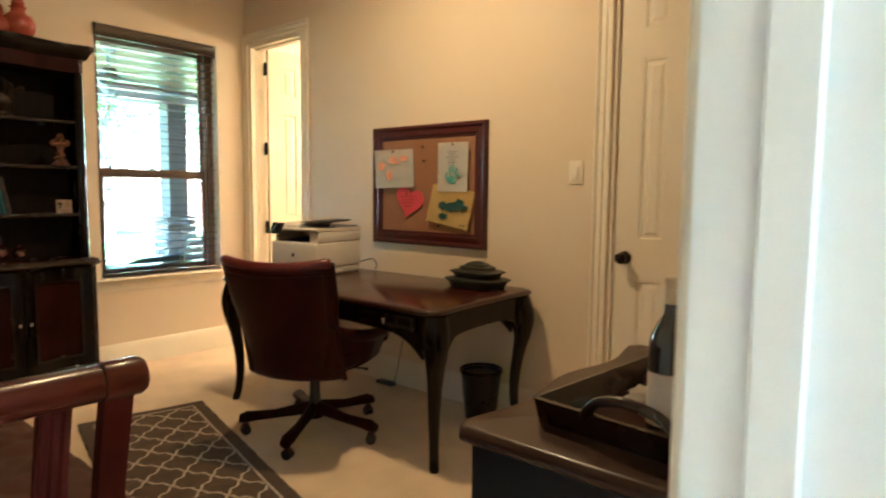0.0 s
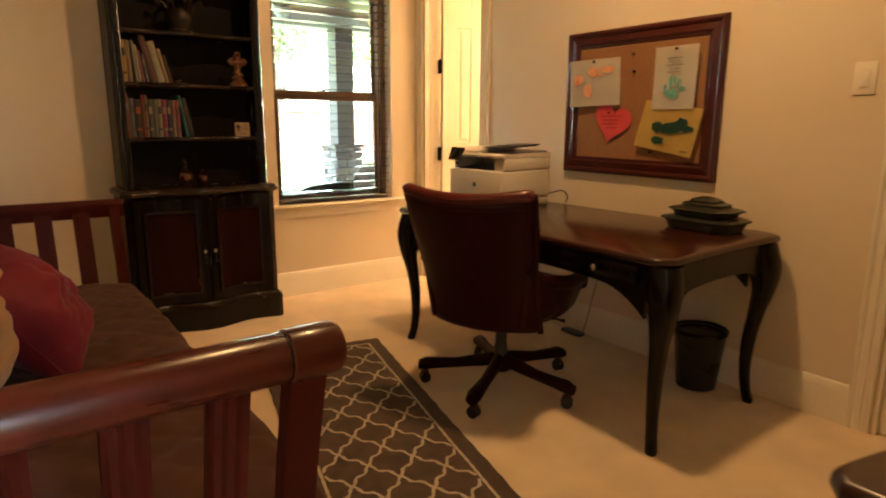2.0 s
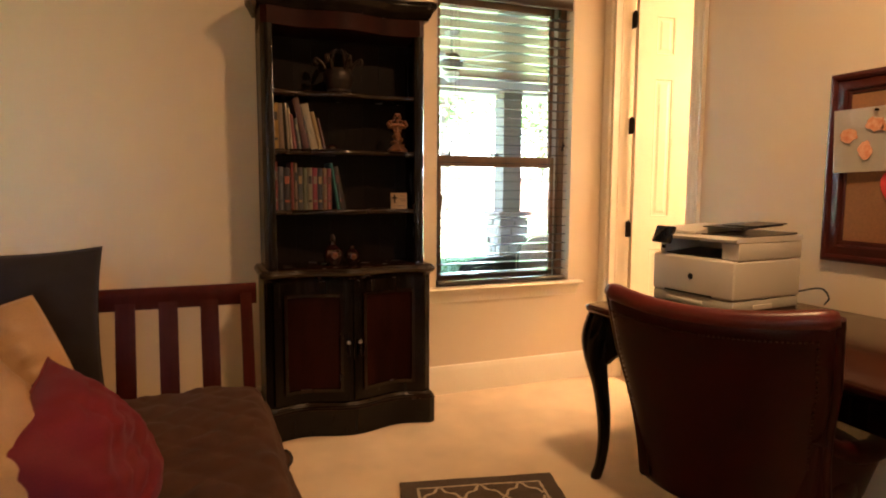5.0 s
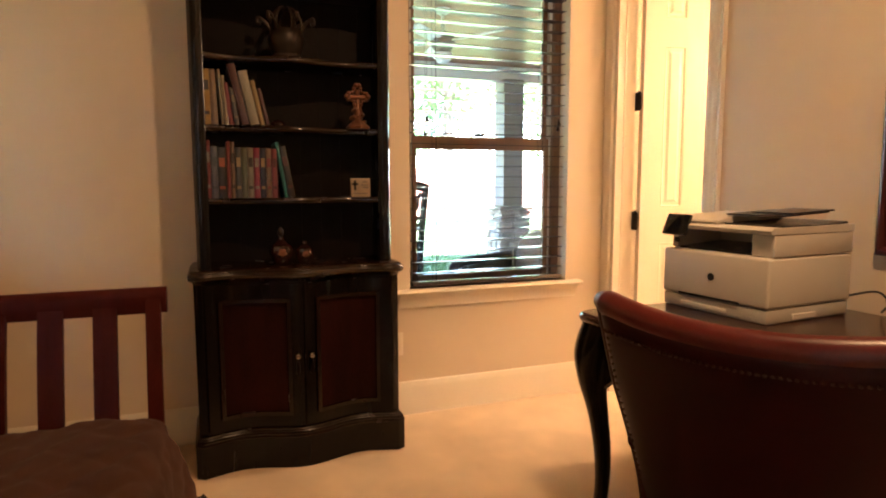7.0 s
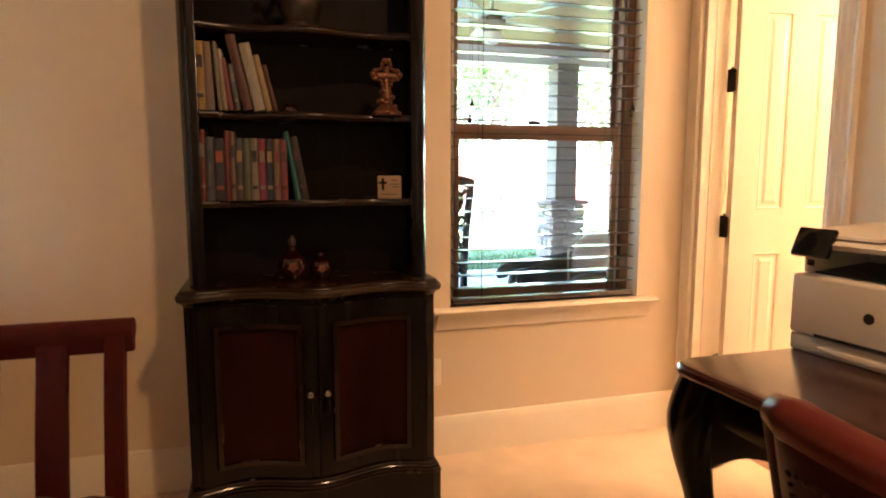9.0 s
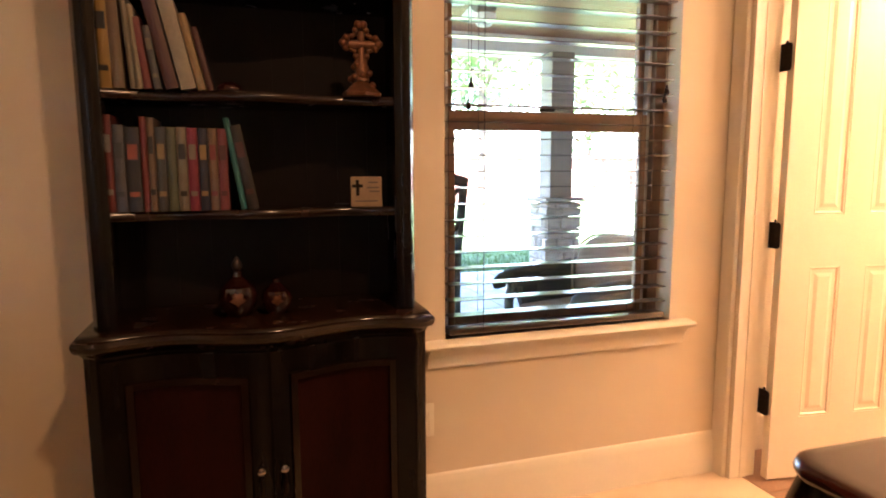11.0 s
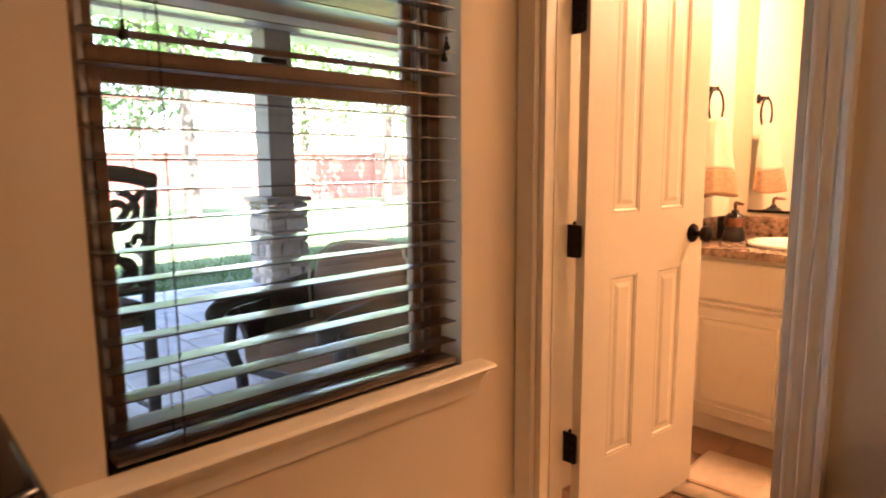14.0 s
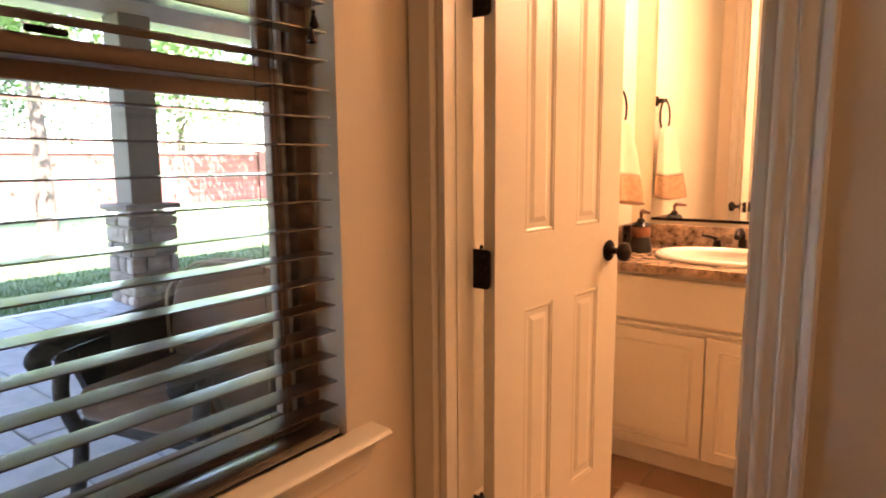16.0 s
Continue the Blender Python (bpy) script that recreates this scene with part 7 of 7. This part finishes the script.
for off in (-1, 1):
    pts = [(w * sgn, y - 0.14 + off * t * 0.80, z) for sgn in (-1,) for z, y, w, t in ((0.46, 0.27, 0.315, 0.075), (0.68, 0.295, 0.33, 0.10), (0.77, 0.32, 0.325, 0.095), (0.835, 0.345, 0.27, 0.075), (0.872, 0.36, 0.19, 0.05))]
    pts += [(-p, q, r) for p, q, r in pts[::-1]]
    part("piping", tube(B(), bez(pts, 4), 0.008, 8), M_PIPING, bc_, "cream piping")

# garden wall of brick with pillars
gw = thing("garden_wall", (-24.0, 14.0, ZG), "red brick garden wall with pillars", "garden wall")
part("wall_panel", box(B(), (-0.11, -34, -0.1), (0.11, 34, 1.72)), M_BRICK, gw, smooth=False)
part("coping", box(B(), (-0.15, -34, 1.721), (0.15, 34, 1.79), 0.01), M_BRICK, gw, smooth=False)
pil = None
for k in range(15):
    y = -33 + k * 4.6
    if pil is None:
        pil = part("pillar", box(B(), (-0.20, -0.22, -0.1), (0.20, 0.22, 1.86), 0.01), M_BRICK, gw, smooth=False)
        pil.matrix_local = Matrix.Translation((0, y, 0))
    else:
        share(pil, gw, Matrix.Translation((0, y, 0)))


def tree(x, y, height, spread, seed, leaf_mat, base=0.3, leaves=3400, size=0.13, label="leafy shade tree with green crown"):
    """A tapered trunk, limbs and a ragged crown of single leaves."""
    rd = random.Random(seed)
    t = thing("tree", (x, y, ZG), label, "tree", "garden trees")
    bm = B()
    lean = Vector((rd.uniform(-0.05, 0.05), rd.uniform(-0.05, 0.05), 0)) * height
    r0 = 0.020 * height
    tube(bm, bez([(0, 0, -0.1), (lean.x * 0.3, lean.y * 0.3, height * 0.3), (lean.x, lean.y, height * 0.62), (lean.x * 1.3, lean.y * 1.2, height * 0.9)], 6), [r0 * (1.35 - 1.15 * i / 18) for i in range(19)], 10)
    part("trunk", bm, M_BARK, t, sharp=80)
    tips = []
    for k in range(13):
        a = k * 2.4 + rd.uniform(-0.4, 0.4)
        h = height * (base + (0.9 - base) * (k / 12) * 0.8)
        reach = spread * rd.uniform(0.55, 1.0) * (1.05 - 0.55 * k / 12)
        p0 = Vector((lean.x * 0.7, lean.y * 0.7, h))
        p2 = p0 + Vector((math.cos(a) * reach, math.sin(a) * reach, reach * rd.uniform(0.1, 0.55)))
        p1 = p0.lerp(p2, 0.5) + Vector((0, 0, reach * 0.12))
        line = bez([p0, p1, p2], 4)
        part("limb", tube(B(), line, [r0 * 0.34 * (1 - 0.8 * i / 8) for i in range(9)], 6), M_BARK, t)
        for q in range(7):
            tips.append((p0.lerp(p2, 0.35 + 0.65 * q / 6) + Vector((rd.gauss(0, 1), rd.gauss(0, 1), rd.gauss(0, 0.8))) * reach * 0.2, reach * rd.uniform(0.16, 0.34)))
    verts, faces = [], []
    for i in range(leaves):
        c, r = tips[rd.randrange(len(tips))]
        p = c + Vector((rd.gauss(0, 1), rd.gauss(0, 1), rd.gauss(0, 0.75))) * r * 0.7
        d = Vector((rd.uniform(-1, 1), rd.uniform(-1, 1), rd.uniform(-0.9, 0.3))).normalized()
        w = d.orthogonal().normalized() * size * rd.uniform(0.22, 0.4)
        s = size * rd.uniform(0.7, 1.3)
        b = len(verts)
        verts += [p, p + d * s * 0.5 + w, p + d * s, p + d * s * 0.5 - w]
        faces.append((b, b + 1, b + 2, b + 3))
    tagged(mesh_part("crown", verts, faces, leaf_mat, t, "ragged crown of small green leaves"), kind="stuff")
    return t


tree(-17.5, 7.6, 7.5, 3.6, 3, M_LEAF, 0.42, 5200, 0.17)
tree(-20.5, 15.6, 7.5, 3.6, 5, M_LEAF, 0.40, 5200, 0.17)
tree(-27.5, 9.5, 8.0, 3.6, 8, M_LEAFD, 0.30, 4200, 0.22, "dark green tree behind the garden wall")
tree(-29.0, 17.5, 9.0, 4.2, 9, M_LEAF, 0.30, 4200, 0.24, "tall green tree behind the garden wall")
tree(-28.5, 25.5, 8.5, 4.0, 12, M_LEAFD, 0.30, 4000, 0.24, "dark green tree behind the garden wall")
tree(-28.5, 1.0, 8.5, 4.0, 14, M_LEAF, 0.30, 4000, 0.24, "tall green tree behind the garden wall")
tree(-15.0, 1.0, 6.5, 3.2, 21, M_LEAF, 0.38)

rd = random.Random(77)
# grass blades by the patio edge
verts, faces = [], []
for i in range(15000):
    x = PX0 - 0.12 - abs(rd.gauss(0, 1.6))
    y = rd.uniform(-1, 9)
    h = rd.uniform(0.03, 0.075)
    a = rd.uniform(0, math.tau)
    w = Vector((math.cos(a), math.sin(a), 0)) * 0.006
    lean = Vector((rd.uniform(-0.02, 0.02), rd.uniform(-0.02, 0.02), h))
    p = Vector((x, y, ZG))
    b = len(verts)
    verts += [p - w, p + w, p + lean]
    faces.append((b, b + 1, b + 2))
tagged(mesh_part("grass", verts, faces, M_BLADE), "short green grass beside the patio", "grass", kind="stuff")
